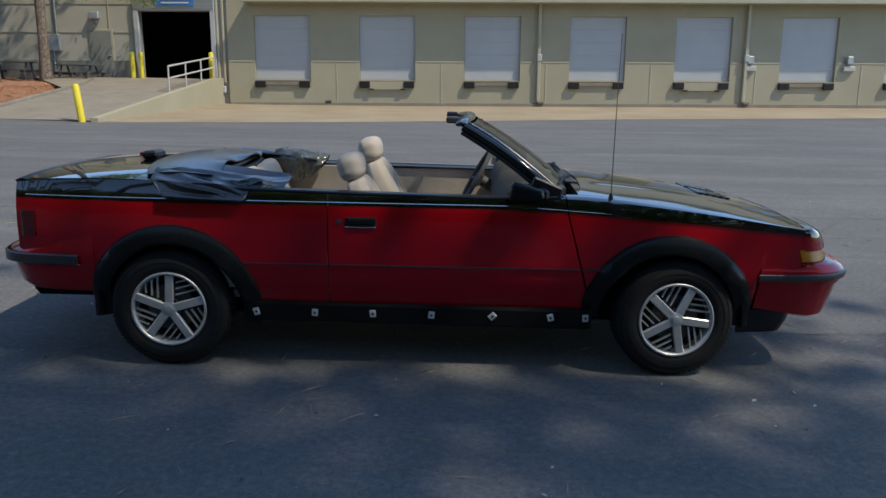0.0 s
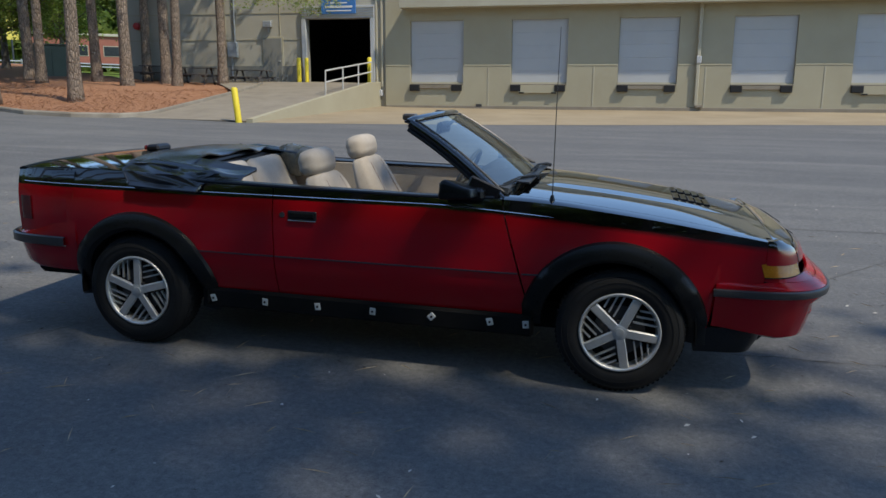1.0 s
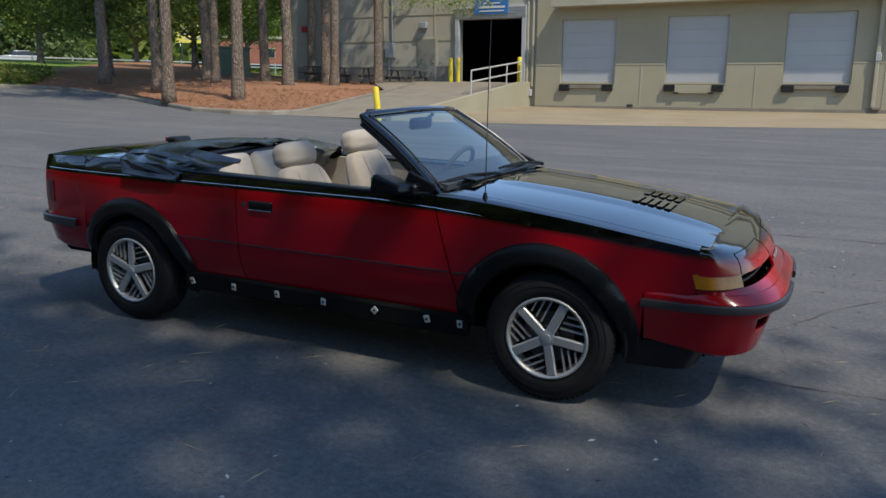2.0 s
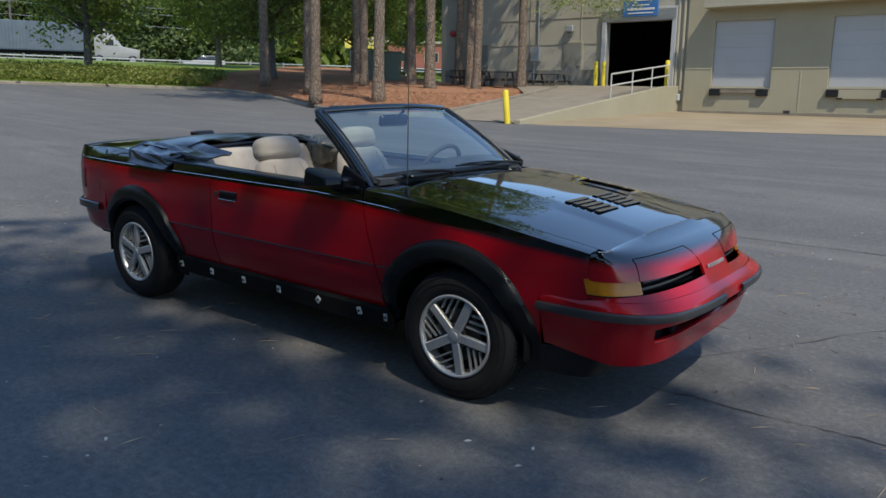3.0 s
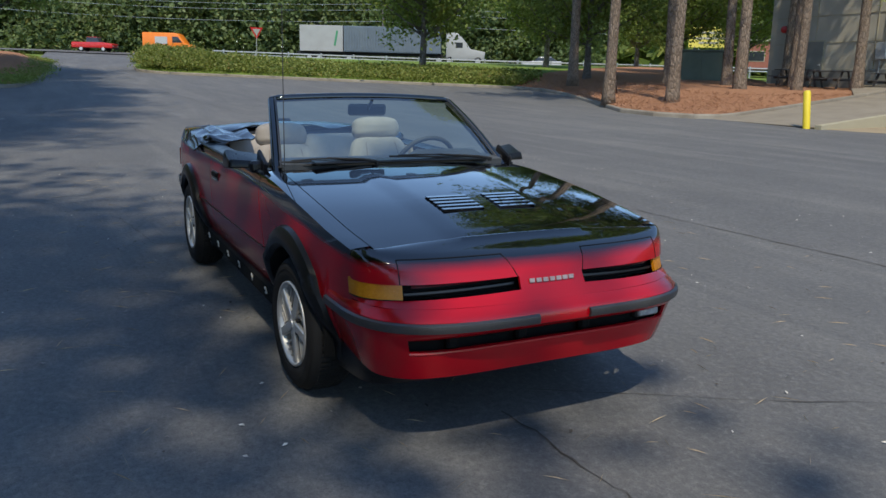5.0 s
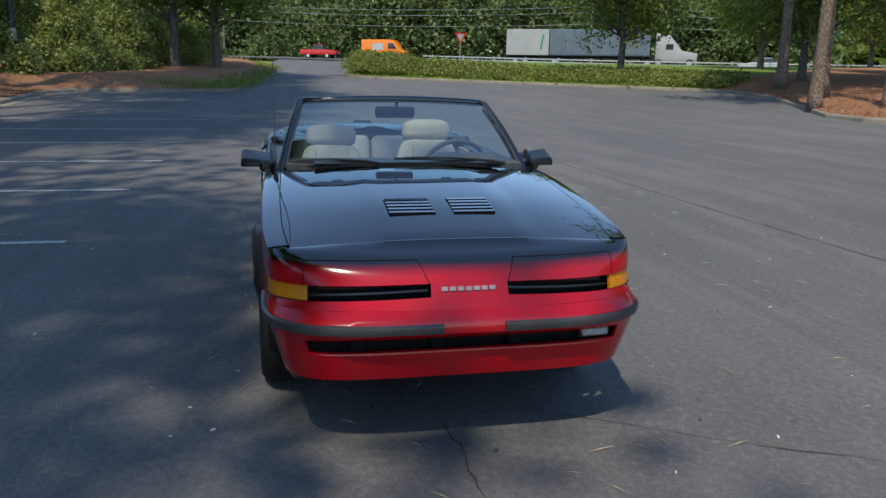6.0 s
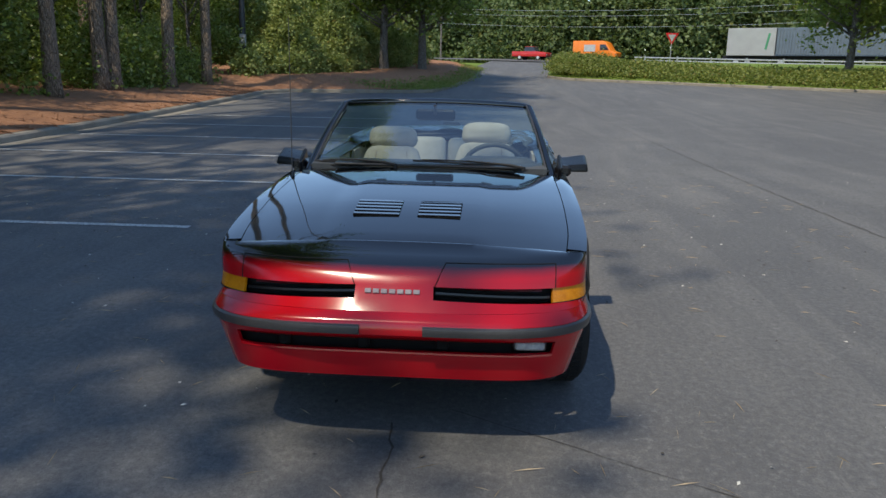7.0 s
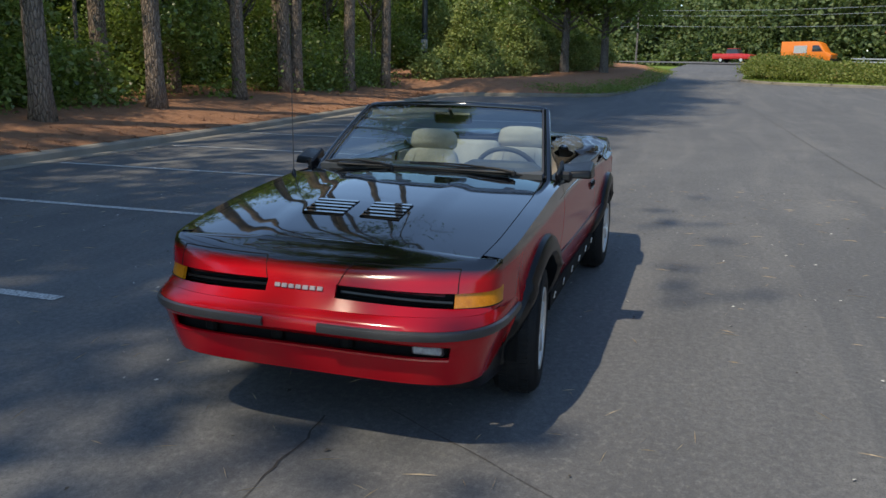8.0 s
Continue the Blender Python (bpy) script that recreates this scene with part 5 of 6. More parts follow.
def padded(name, at, rows, m, mat, parent, label=""):
    """A soft form lofted through rounded sections: at(t) gives centre x, half depth, half width and roundness."""
    def point(t, a):
        x, d, w, e = at(t)
        c, q = math.cos(a), math.sin(a)
        px = x + d * math.copysign(abs(c) ** e, c)
        py = w * math.copysign(abs(q) ** e, q)
        bolster = 0.022 * math.exp(-((abs(py) / max(w, 0.01) - 0.72) / 0.16) ** 2) if c > 0 else 0.0
        n = noise.noise((px * 8, py * 8, t * 5)) * 0.004
        return m @ Vector((px + bolster * min(1.0, 9 * d) * (1 if name == "backrest" else 0.2) + n, py + n, rows[0] + (rows[1] - rows[0]) * t))
    return sheet(name, point, [0.5 - 0.5 * math.cos(math.pi * k / 30) for k in range(31)], [2 * math.pi * k / 48 for k in range(49)], mat, parent, 0.0, label)


def front_seat(y, dx, dz):
    st = branch("front_seat", car, "cream cloth bucket seat with a padded headrest")
    st.matrix_basis = pose(dx, y, dz)
    cushion("seat_base", (0.5, 0.48, 0.16), pose(-0.03, 0, 0.55, 0, -8, 0), M_CREAM, st, 0.05)
    back = pose(-0.27, 0, 0.58, 0, -14, 0)
    end = lambda t, p: max(0.0, 1 - abs(2 * t - 1) ** p) ** (1 / p)
    padded("backrest", lambda t: (0.06 - 0.06 * t, (0.115 - 0.065 * t) * end(t, 7), (0.255 - 0.085 * t ** 1.6) * end(t, 9), 0.55), (-0.06, 0.385), back, M_CREAM, st)
    for q in (-1, 1):
        rod("seam", [back @ Vector((0.165 - 0.115 * t + 0.004, q * (0.135 - 0.035 * t), -0.02 + 0.39 * t)) for t in steps(0.05, 0.93, 12)], 0.004, M_MAUVE, st, 6)
    padded("headrest", lambda t: (-0.008, 0.072 * end(t, 2.6), (0.170 - 0.012 * t) * end(t, 3.4), 0.72), (0.375, 0.525), back, M_CREAM, st, "rounded cream headrest")
    for q in (-1, 1):
        rod("headrest_stem", [back @ Vector((-0.005, q * 0.07, 0.34)), back @ Vector((-0.005, q * 0.07, 0.43))], 0.007, M_CHROME, st)
    return st


front_seat(-0.335, -0.02, -0.012)
front_seat(0.300, 0.02, 0.028)
bench = branch("rear_seat", car, "cream cloth rear bench seat")
for s in (-1, 1):
    cushion("bench_back", (0.14, 0.57, 0.46), pose(-0.98, s * 0.29, 0.735, 0, -20, 0), M_CREAM, bench, 0.05, "", 0.2)
    cushion("bench_base", (0.45, 0.56, 0.15), pose(-0.75, s * 0.285, 0.52, 0, -6, 0), M_CREAM, bench, 0.05)

sheet("dashboard", lambda u, v: (0.71 - 0.30 * u, v * 0.64, lerp(((0, 0.915), (0.3, 0.93), (0.75, 0.925), (0.9, 0.90), (1.0, 0.80)), u) + (0.03 if (v > 0.25 and v < 0.85 and 0.45 < u < 0.95) else 0)), steps(0, 1, 16), steps(-1, 1, 24), M_DASH, car, 0.03, "grey vinyl dashboard")
solid("dash_face", (0.05, 1.2, 0.34), pose(0.44, 0, 0.66), M_DASH, car, 0.02)
solid("console", (0.7, 0.2, 0.2), pose(0.05, 0, 0.46), M_MAUVE, car, 0.03)
sw = branch("steering_wheel", car, "thin grey steering wheel")
sm = pose(0.29, 0.355, 0.875, 0, -62, 0)
sheet("wheel_rim", lambda a, b: sm @ Vector(((0.185 + 0.014 * math.cos(radians(b))) * math.cos(radians(a)), (0.185 + 0.014 * math.cos(radians(b))) * math.sin(radians(a)), 0.014 * math.sin(radians(b)))), steps(0, 360, 40), steps(0, 360, 10), M_DASH, sw)
solid("wheel_hub", (0.10, 0.13, 0.04), sm @ pose(0, 0, -0.02), M_DASH, sw, 0.015)
for a in (-100, 100, 180):
    rod("wheel_spoke", [sm @ Vector((0, 0, -0.015)), sm @ Vector((0.18 * math.cos(radians(a)), 0.18 * math.sin(radians(a)), 0))], 0.012, M_DASH, sw)
rod("column", [sm @ Vector((0, 0, -0.02)), sm @ Vector((0, 0, -0.2))], 0.035, M_DASH, sw, 12)

# ---- folded soft top under its loose cover
top = branch("folded_top", car, "folded black vinyl soft top lying in loose wrinkles")


def ridge(x, y, k):
    """Sharp-crested folds."""
    return 1 - 2 * abs(noise.noise((x * k, y * k, 2.3 + k)))


def cover_at(u, v):
    """The flat middle of the cover, over the stowed frame."""
    front = -1.045 + 0.025 * math.sin(v * 5 + 0.6) - 0.05 * abs(v) ** 2
    back = -1.49 + 0.09 * abs(v) ** 3
    x = back + (front - back) * u
    y = v * 0.66
    z = deck_z(x, 0) + 0.010 + 0.028 * math.sin(math.pi * min(1.0, 0.10 + 0.80 * u)) ** 0.8 - 0.042 * abs(v) ** 2.2
    z += 0.0045 * ridge(x * 0.6, y * 0.5, 4.5) * (0.2 + u) + 0.012 * u ** 8 * math.sin(11 * v + 1)
    return (x, y, z)


def plastic_at(u, v):
    """The crumpled rear window, bunched at the front of the folded top."""
    x = -1.03 + 0.34 * u
    a = 2 * math.pi * v
    r = 0.058 * max(0.0, math.sin(math.pi * (0.10 + 0.84 * u))) ** 0.5
    fold = 0.024 * ridge(u * 0.9 + 3, math.sin(a) * 0.35 + u * 0.4, 3.4) + 0.009 * ridge(u * 1.6 + 1, math.cos(a) * 0.4, 6.5)
    tail = 0.055 * max(0.0, math.cos(a + 2.0)) ** 6 * math.sin(math.pi * u)
    return (x + 0.03 * math.sin(a), 0.52 + (r * 1.6 + fold) * math.cos(a), 0.955 - 0.025 * u + (r + fold) * math.sin(a) - tail)


sheet("rear_window_plastic", plastic_at, steps(0, 1, 44), steps(0, 1, 48), M_LINING, top, 0.0, "crumpled clouded plastic rear window")
sheet("cover", cover_at, steps(0, 1, 36), steps(-1, 1, 80), M_VINYL, top, 0.008, "black vinyl cover")

# the flap's four long edges from the boot forwards: (u, x, y, z)
FLAP_IN = ((0, -1.34, 0.40, 1.000), (0.5, -1.08, 0.40, 1.000), (0.75, -0.92, 0.42, 0.985), (1, -0.73, 0.42, 0.962))
FLAP_TOP = ((0, -1.365, 0.62, 0.998), (0.4, -1.15, 0.60, 1.004), (0.75, -0.90, 0.60, 0.990), (1, -0.700, 0.50, 0.968))
FLAP_OUT = ((0, -1.350, 0.745, 0.962), (0.3, -1.17, 0.762, 0.955), (0.7, -0.92, 0.757, 0.940), (0.78, -0.86, 0.735, 0.945), (1, -0.705, 0.60, 0.945))
FLAP_LOW = ((0, -1.285, 0.790, 0.884), (0.35, -1.10, 0.805, 0.876), (0.72, -0.893, 0.802, 0.870), (0.77, -0.872, 0.765, 0.909), (1, -0.720, 0.655, 0.909))
# folds across the flap: from (u, w) to (u, w), height, half width
FOLDS = ((0.12, 0.28, 0.86, 0.44, 0.024, 0.05), (0.22, 0.46, 0.78, 0.86, 0.034, 0.06), (0.06, 0.62, 0.70, 0.98, 0.022, 0.05),
         (0.50, 0.44, 0.94, 0.72, 0.028, 0.04), (0.62, 0.52, 0.88, 0.60, 0.018, 0.03), (0.80, 0.30, 0.84, 0.95, 0.024, 0.04))


def edge_at(table, u):
    return Vector([lerp([(r[0], r[k]) for r in table], u) for k in (1, 2, 3)])


def fold_height(u, w):
    """Sharp-crested folds that die out at both ends."""
    d = 0.0
    for u0, w0, u1, w1, h, b in FOLDS:
        du, dw = u1 - u0, (w1 - w0) * 0.7
        n = math.hypot(du, dw)
        a = ((u - u0) * du + (w - w0) * 0.7 * dw) / (n * n)
        off = ((u - u0) * dw - (w - w0) * 0.7 * du) / n + 0.02 * math.sin(7 * a)
        if -0.15 < a < 1.15:
            d += h * (math.exp((0.025 - math.hypot(off, 0.025)) / b) - 0.35) * math.sin(math.pi * (a + 0.15) / 1.3)
    return d


def flap_at(s):
    def at(u, w):
        """u from the boot forwards, w from the inner edge over the top and down the outside."""
        a, b, c, d = (edge_at(t, u) for t in (FLAP_IN, FLAP_TOP, FLAP_OUT, FLAP_LOW))
        k = w * 3
        p = a.lerp(b, k) if k < 1 else b.lerp(c, k - 1) if k < 2 else c.lerp(d, k - 2)
        q = (a.lerp(b, 0.5 + 0.5 * k) if k < 1 else b.lerp(c, 0.5 * k) if k < 2 else c.lerp(d, 0.5 * k - 0.5))
        p = p.lerp(q, 0.25 * math.sin(math.pi * (k % 1.0)))
        rise = fold_height(u, w) * min(1.0, 8 * w) * min(1.0, 0.35 + 6 * (1 - w))
        out = Vector((0, 0.25, 1.0)) if w < 0.36 else Vector((0, 0.75, 0.65)) if w < 0.7 else Vector((0, 1.0, 0.2))
        p += out * (rise + 0.003 * ridge(u, w * 0.6, 5.0))
        return (p.x, s * p.y, p.z)
    return at


for s in (-1, 1):
    sheet("side_flap", flap_at(s), steps(0, 1, 64) if s > 0 else steps(0, 1, 64)[::-1], steps(0, 1, 54), M_VINYL, top, 0.009, "crumpled black vinyl flap hanging over the quarter panel")
    rod("flap_hem", [Vector(flap_at(s)(0.0, w)) for w in steps(0.3, 1, 14)] + [Vector(flap_at(s)(u, 1.0)) for u in steps(0.02, 0.7, 14)], 0.006, M_VINYL, top, 6)
    rod("top_strut", [(-0.76, s * 0.60, 0.905), (-0.90, s * 0.62, 0.925), (-1.12, s * 0.60, 0.94)], 0.014, M_BLACK, top, 8)
for k, (z, x, r) in enumerate(((0.955, -1.05, 0.02), (0.975, -1.09, 0.018))):
    rod("top_bow", [(x + 0.02 * math.cos(5 * y) - 0.03 * (y / 0.6) ** 2, y, z + 0.008 * math.sin(6 * y + k) - 0.05 * abs(y / 0.62) ** 3) for y in steps(-0.62, 0.62, 20)], r, M_BLACK, top, 8)


# ---------------------------------------------------------------- trees and woods
def leaf_cloud(centres, size, rng, droop=0.0, narrow=0.6):
    """Points and faces of many small pointed leaves about the given centres."""
    n = len(centres)
    d = rng.normal(size=(n, 3))
    d[:, 2] = d[:, 2] * 0.6 - droop
    d /= np.linalg.norm(d, axis=1, keepdims=True)
    q = np.cross(d, rng.normal(size=(n, 3)))
    q /= np.linalg.norm(q, axis=1, keepdims=True)
    s = (size * rng.uniform(0.55, 1.35, n))[:, None]
    v = np.stack([centres - d * s * 0.5, centres + q * s * narrow * 0.5 - d * s * 0.05, centres + d * s * 0.5, centres - q * s * narrow * 0.5 - d * s * 0.05], 1)
    idx = np.arange(n * 4).reshape(n, 4)
    return v.reshape(-1, 3), idx


def leaf_mesh(name, centres, size, mat, rng, droop=0.0, narrow=0.6):
    v, f = leaf_cloud(np.asarray(centres, float), size, rng, droop, narrow)
    me = bpy.data.meshes.new(name)
    me.vertices.add(len(v))
    me.vertices.foreach_set("co", v.astype(np.float32).ravel())
    me.loops.add(f.size)
    me.loops.foreach_set("vertex_index", f.astype(np.int32).ravel())
    me.polygons.add(len(f))
    me.polygons.foreach_set("loop_start", np.arange(0, f.size, 4, dtype=np.int32))
    me.update(calc_edges=True)
    me.validate()
    me.materials.append(mat)
    return me


def clumps(rng, tips, per, spread):
    tips = np.asarray(tips, float)
    c = np.repeat(tips, per, axis=0)
    return c + rng.normal(size=c.shape) * np.array(spread)


def trunk_mesh(name, height, r, rng, mat, lean=0.02, limbs=(), root=1.5):
    """A tapered trunk with a flared foot, slightly bent, and limbs."""
    bm = bmesh.new()
    pts, rad = [], []
    ph = rng.uniform(0, 6)
    for k in range(15):
        t = (k / 14) ** 1.5
        z = -0.2 + (height + 0.2) * t
        pts.append((math.sin(z * 0.35 + ph) * lean * z * 0.5, math.cos(z * 0.28 + ph) * lean * z * 0.5, z))
        rad.append(r * (1 - 0.72 * t) * (1 + (root - 1) * math.exp(-max(0, z) * 3.5)))
    tube(bm, pts, rad, 14)
    for v in bm.verts:
        a = math.atan2(v.co.y, v.co.x)
        k = 1 + 0.07 * math.sin(a * 5 + v.co.z * 1.3) + 0.05 * noise.noise((v.co.x * 5, v.co.y * 5, v.co.z * 1.5))
        v.co.x *= k
        v.co.y *= k
    for (z, az, out, up, rr) in limbs:
        p = Vector((math.cos(az), math.sin(az), 0))
        tube(bm, [Vector((0, 0, z)), Vector((0, 0, z + up * 0.25)) + p * out * 0.35, Vector((0, 0, z + up * 0.7)) + p * out * 0.75, Vector((0, 0, z + up)) + p * out], [rr, rr * 0.75, rr * 0.45, rr * 0.12], 7)
    bmesh.ops.recalc_face_normals(bm, faces=bm.faces[:])
    me = bpy.data.meshes.new(name)
    bm.to_mesh(me)
    bm.free()
    me.materials.append(mat)
    me.shade_smooth()
    return me


def pine_parts(seed, tufts_=78, tall=23.0, low=9.5, top_tufts=None):
    """A tall pine: bare trunk, broken stubs, and needle tufts at the ends of high limbs."""
    rng = np.random.default_rng(seed)
    limbs, tips = [], []
    for k in range(30):
        z = rng.uniform(low, tall - 1.0)
        az, out = rng.uniform(0, math.tau), rng.uniform(1.6, 4.4) * (1.15 - (z - low - 1.5) / (1.3 * (tall - low)))
        up = rng.uniform(0.2, 1.4)
        limbs.append((z, az, out, up, 0.06))
        for j in range(5):
            f = 0.45 + 0.14 * j
            tips.append((math.cos(az) * out * f + rng.normal() * 0.35, math.sin(az) * out * f + rng.normal() * 0.35, z + up * f + rng.normal() * 0.3))
    for k in range(4):
        limbs.append((rng.uniform(5.0, 11), rng.uniform(0, math.tau), rng.uniform(0.3, 0.9), 0.1, 0.03))
    split = low + 0.4 * (tall - low)
    under = clumps(rng, [p for p in tips if p[2] < split], tufts_, (0.6, 0.6, 0.42))
    over = clumps(rng, [p for p in tips if p[2] >= split], top_tufts or tufts_, (0.6, 0.6, 0.42))
    crown = leaf_mesh("crown", np.concatenate([under, over]), 0.46, M_NEEDLE, rng, 0.0, 0.32)
    return trunk_mesh("trunk", tall, 0.205, rng, M_BARK, 0.012, limbs, 1.45), crown


def broadleaf_parts(seed, height, spread, low, size, per, r=0.17, mat=None, nlimbs=26):
    rng = np.random.default_rng(seed)
    limbs, tips = [], []
    for k in range(nlimbs):
        z = rng.uniform(low, height * 0.8)
        az = k * 2.4 + rng.uniform(-0.4, 0.4)
        env = math.sin(math.pi * min(1.0, max(0.12, (z - low * 0.4) / (height - low * 0.4)))) ** 0.6
        out, up = spread * env * rng.uniform(0.7, 1.1), rng.uniform(0.8, 2.4)
        limbs.append((z * 0.8, az, out, up + z * 0.2, 0.07))
        for j in range(7):
            f = 0.35 + 0.11 * j
            tips.append((math.cos(az) * out * f + rng.normal() * 0.5, math.sin(az) * out * f + rng.normal() * 0.5, z * 0.8 + (up + z * 0.2) * f + rng.normal() * 0.45))
    crown = leaf_mesh("crown", clumps(rng, tips, per, (0.55, 0.55, 0.4)), size, mat or M_LEAF, rng, 0.25, 0.62)
    return trunk_mesh("trunk", height * 0.8, r, rng, M_BARK_GREY, 0.03, limbs, 1.35), crown


def tree(name, parts, m, scale, label, category, group):
    t = tagged(new(name), label, category, group)
    t.matrix_basis = m @ Matrix.Diagonal((scale, scale, scale, 1))
    for nm, me in zip(("trunk", "crown"), parts):
        new(nm, me).parent = t
    return t


PINES = [pine_parts(s, 26) for s in (11, 12, 13)]
TALL_PINES = [pine_parts(s, 8, 38.0, 17.0, 46) for s in (14, 15, 16)]
THIN_PINE = pine_parts(17, 4, 38.0, 20.0, 12)
HALF_PINE = pine_parts(19, 6, 38.0, 17.0, 22)
rp = random.Random(5)
LOT_PINES = [(-26.5, 21.2), (-18.8, 17.2), (-22.3, 20.1), (-16.25, 17.9), (-23.6, 24.5), (-21.6, 22.8), (-17.6, 22.6), (-21.7, 30.1), (-21.3, 25.8), (-18.7, 27.0), (-17.0, 25.1), (-16.55, 28.1)]
for i, (x, y) in enumerate(LOT_PINES):
    z = verge_height(x, y, min(6, 0.9 * (y - 15)), 0.1, 0.62) - 0.05
    tree("pine_tree", PINES[i % 3], pose(x, y, z, rp.uniform(-0.8, 0.8), rp.uniform(-0.8, 0.8), rp.uniform(0, 360)), rp.uniform(0.9, 1.1),
         "tall pine with a bare scaly trunk in the straw bed", "pine tree", "pines by the warehouse")
limb_rng = np.random.default_rng(77)
low_limb = branch("low_limb", [o for o in scene.objects if o.name.startswith("pine_tree")][-1], "pale green leafy limb hanging low")
low_limb.matrix_basis = pose(0, -0.8, -1.2, 0, 0, -108.5)
limb_tips = []
for ox, oy, oz in ((1.0, 0.6, 6.3), (1.9, 0.8, 5.2), (2.5, 0.9, 4.75), (3.2, 0.9, 4.9), (1.4, -0.2, 5.0), (3.8, 0.8, 5.1), (0.4, 0.3, 5.2)):
    limb_tips += [(ox + limb_rng.normal() * 0.3, oy + limb_rng.normal() * 0.3, oz + limb_rng.normal() * 0.22) for k in range(9)]
new("leaves", leaf_mesh("leaves", clumps(limb_rng, limb_tips, 26, (0.2, 0.2, 0.16)), 0.17, M_SHRUB, limb_rng, 0.4, 0.3)).parent = low_limb
rod("twig", [(0, 0, 7.2), (1.2, 0.5, 6.4), (2.4, 0.8, 5.3), (3.6, 0.85, 5.0)], [0.05, 0.035, 0.02, 0.008], M_BARK, low_limb, 6)
WOOD_PINES = [(-6.9, -10.25), (-10.7, -10.65), (-14.6, -10.9), (-18.2, -11.45), (-18.5, -11.2), (-22.1, -11.0), (-25.3, -10.85), (-11.3, -12.7), (-20.9, -13.2), (-4.0, -11.5), (-0.5, -11.6), (3.5, -11.2), (2.4, -13.6), (-15.6, -13.8)]
for i, (x, y) in enumerate(WOOD_PINES):
    tree("pine_tree", THIN_PINE if x < -20 else TALL_PINES[(i + 1) % 3], pose(x, y, gz(x, y) + 0.48, rp.uniform(-0.8, 0.8), rp.uniform(-0.8, 0.8), rp.uniform(0, 360)), rp.uniform(0.9, 1.05),
         "tall pine with a rough grey-brown trunk at the wood's edge", "pine tree", "pines at the wood's edge")
tree("pine_tree", HALF_PINE, pose(14.0, -10.2, gz(14.0, -10.2) + 0.4, 0, 0, 70), 0.78, "tall pine with a rough grey-brown trunk at the wood's edge", "pine tree", "pines at the wood's edge")
# the trees whose shade falls over the near side of the car
SHADE = broadleaf_parts(41, 24.0, 5.5, 9.0, 0.42, 8, 0.26, M_LEAF, 62)
for x, y, s, turn in ((7.34, -10.08, 0.98, 49), (10.64, -10.0, 1.0, 54), (13.51, -12.2, 1.0, 233), (22, -11.3, 0.95, 220), (8.5, -14, 0.95, 80)):
    tree("oak_tree", SHADE, pose(x, y, gz(x, y) + 0.4, 0, 0, turn), s, "tall leafy oak throwing dappled shade on the asphalt", "tree", "shade trees")
# young thin trees inside the wood's edge
YOUNG = broadleaf_parts(23, 9.0, 2.0, 4.2, 0.135, 22, 0.085, M_UNDER, 14)
ry_ = random.Random(8)
for x, y in ((-10.2, -12.4), (-13.4, -12.6), (-16.6, -12.3), (-17.9, -12.9), (-20.3, -12.2), (-23.6, -12.4), (-24.4, -13.1), (-27.2, -12.3), (-29.5, -13.0), (-6.4, -12.6), (-14.4, -13.6)):
    tree("young_tree", YOUNG, pose(x, y, gz(x, y) + 0.42, ry_.uniform(-4, 4), ry_.uniform(-4, 4), ry_.uniform(0, 360)), ry_.uniform(0.55, 0.8),
         "slender pale-barked young tree among the undergrowth", "tree", "young trees in the wood")

MAPLE = broadleaf_parts(21, 9.5, 4.8, 2.2, 0.24, 58, 0.22, M_LEAF_LIGHT, 48)
for x, y, z, s, r in ((-38.4, 18.9, 1.5, 1.0, 0), (-31.2, 25.6, 1.4, 0.95, 120), (-36, 37, 1.9, 1.0, 200), (-52, 47, 2.2, 1.05, 250), (-44, 52, 2.3, 1.0, 10), (-27.5, 40, 1.9, 0.95, 300), (-46, 33, 2.1, 1.0, 60), (-22.5, 36.5, 1.5, 0.9, 20)):
    tree("shade_tree", MAPLE, pose(x, y, z, 0, 0, r), s, "round green shade tree with a short trunk on the grass", "tree", "trees on the bank")
EDGE = broadleaf_parts(22, 11, 4.2, 2.8, 0.26, 54, 0.26, M_UNDER, 32)
for x, y, s, r in ((-39.6, -5.95, 1.0, 0), (-40.2, -3.85, 0.95, 150)):
    tree("shade_tree", EDGE, pose(x, y, gz(x, y) + 0.35, 0, 0, r), s, "dark leafy tree on a mulch mound beside the driveway", "tree", "trees by the driveway")


def wood_wall(name, seed, pts, size, mat, label, narrow=0.62):
    rng = np.random.default_rng(seed)
    me = leaf_mesh(name, pts(rng), size, mat, rng, 0.3, narrow)
    return tagged(new(name, me), label, "woods", "", "stuff")


def edge_wood(x0, x1, y0, depth, top, ntips, per, spread, hollow, lead=0.9, lean=0.42):
    """Tips of an uneven wall of undergrowth, denser low down, with dark hollows."""
    def make(rng):
        tips = []
        while len(tips) < ntips:
            x, u, z = rng.uniform(x0, x1), rng.uniform(0, 1) ** 1.4, rng.uniform(0, 1) ** 1.2 * top
            if noise.noise((x * 0.33, z * 0.45, 9.1 + u)) < hollow:
                continue
            y = y0 - lead * (1 + noise.noise((x * 0.25, z * 0.3, 2.0))) - lean * z - depth * u
            tips.append((x, y, gz(x, y) + 0.3 + z))
        return clumps(rng, tips, per, spread)
    return make


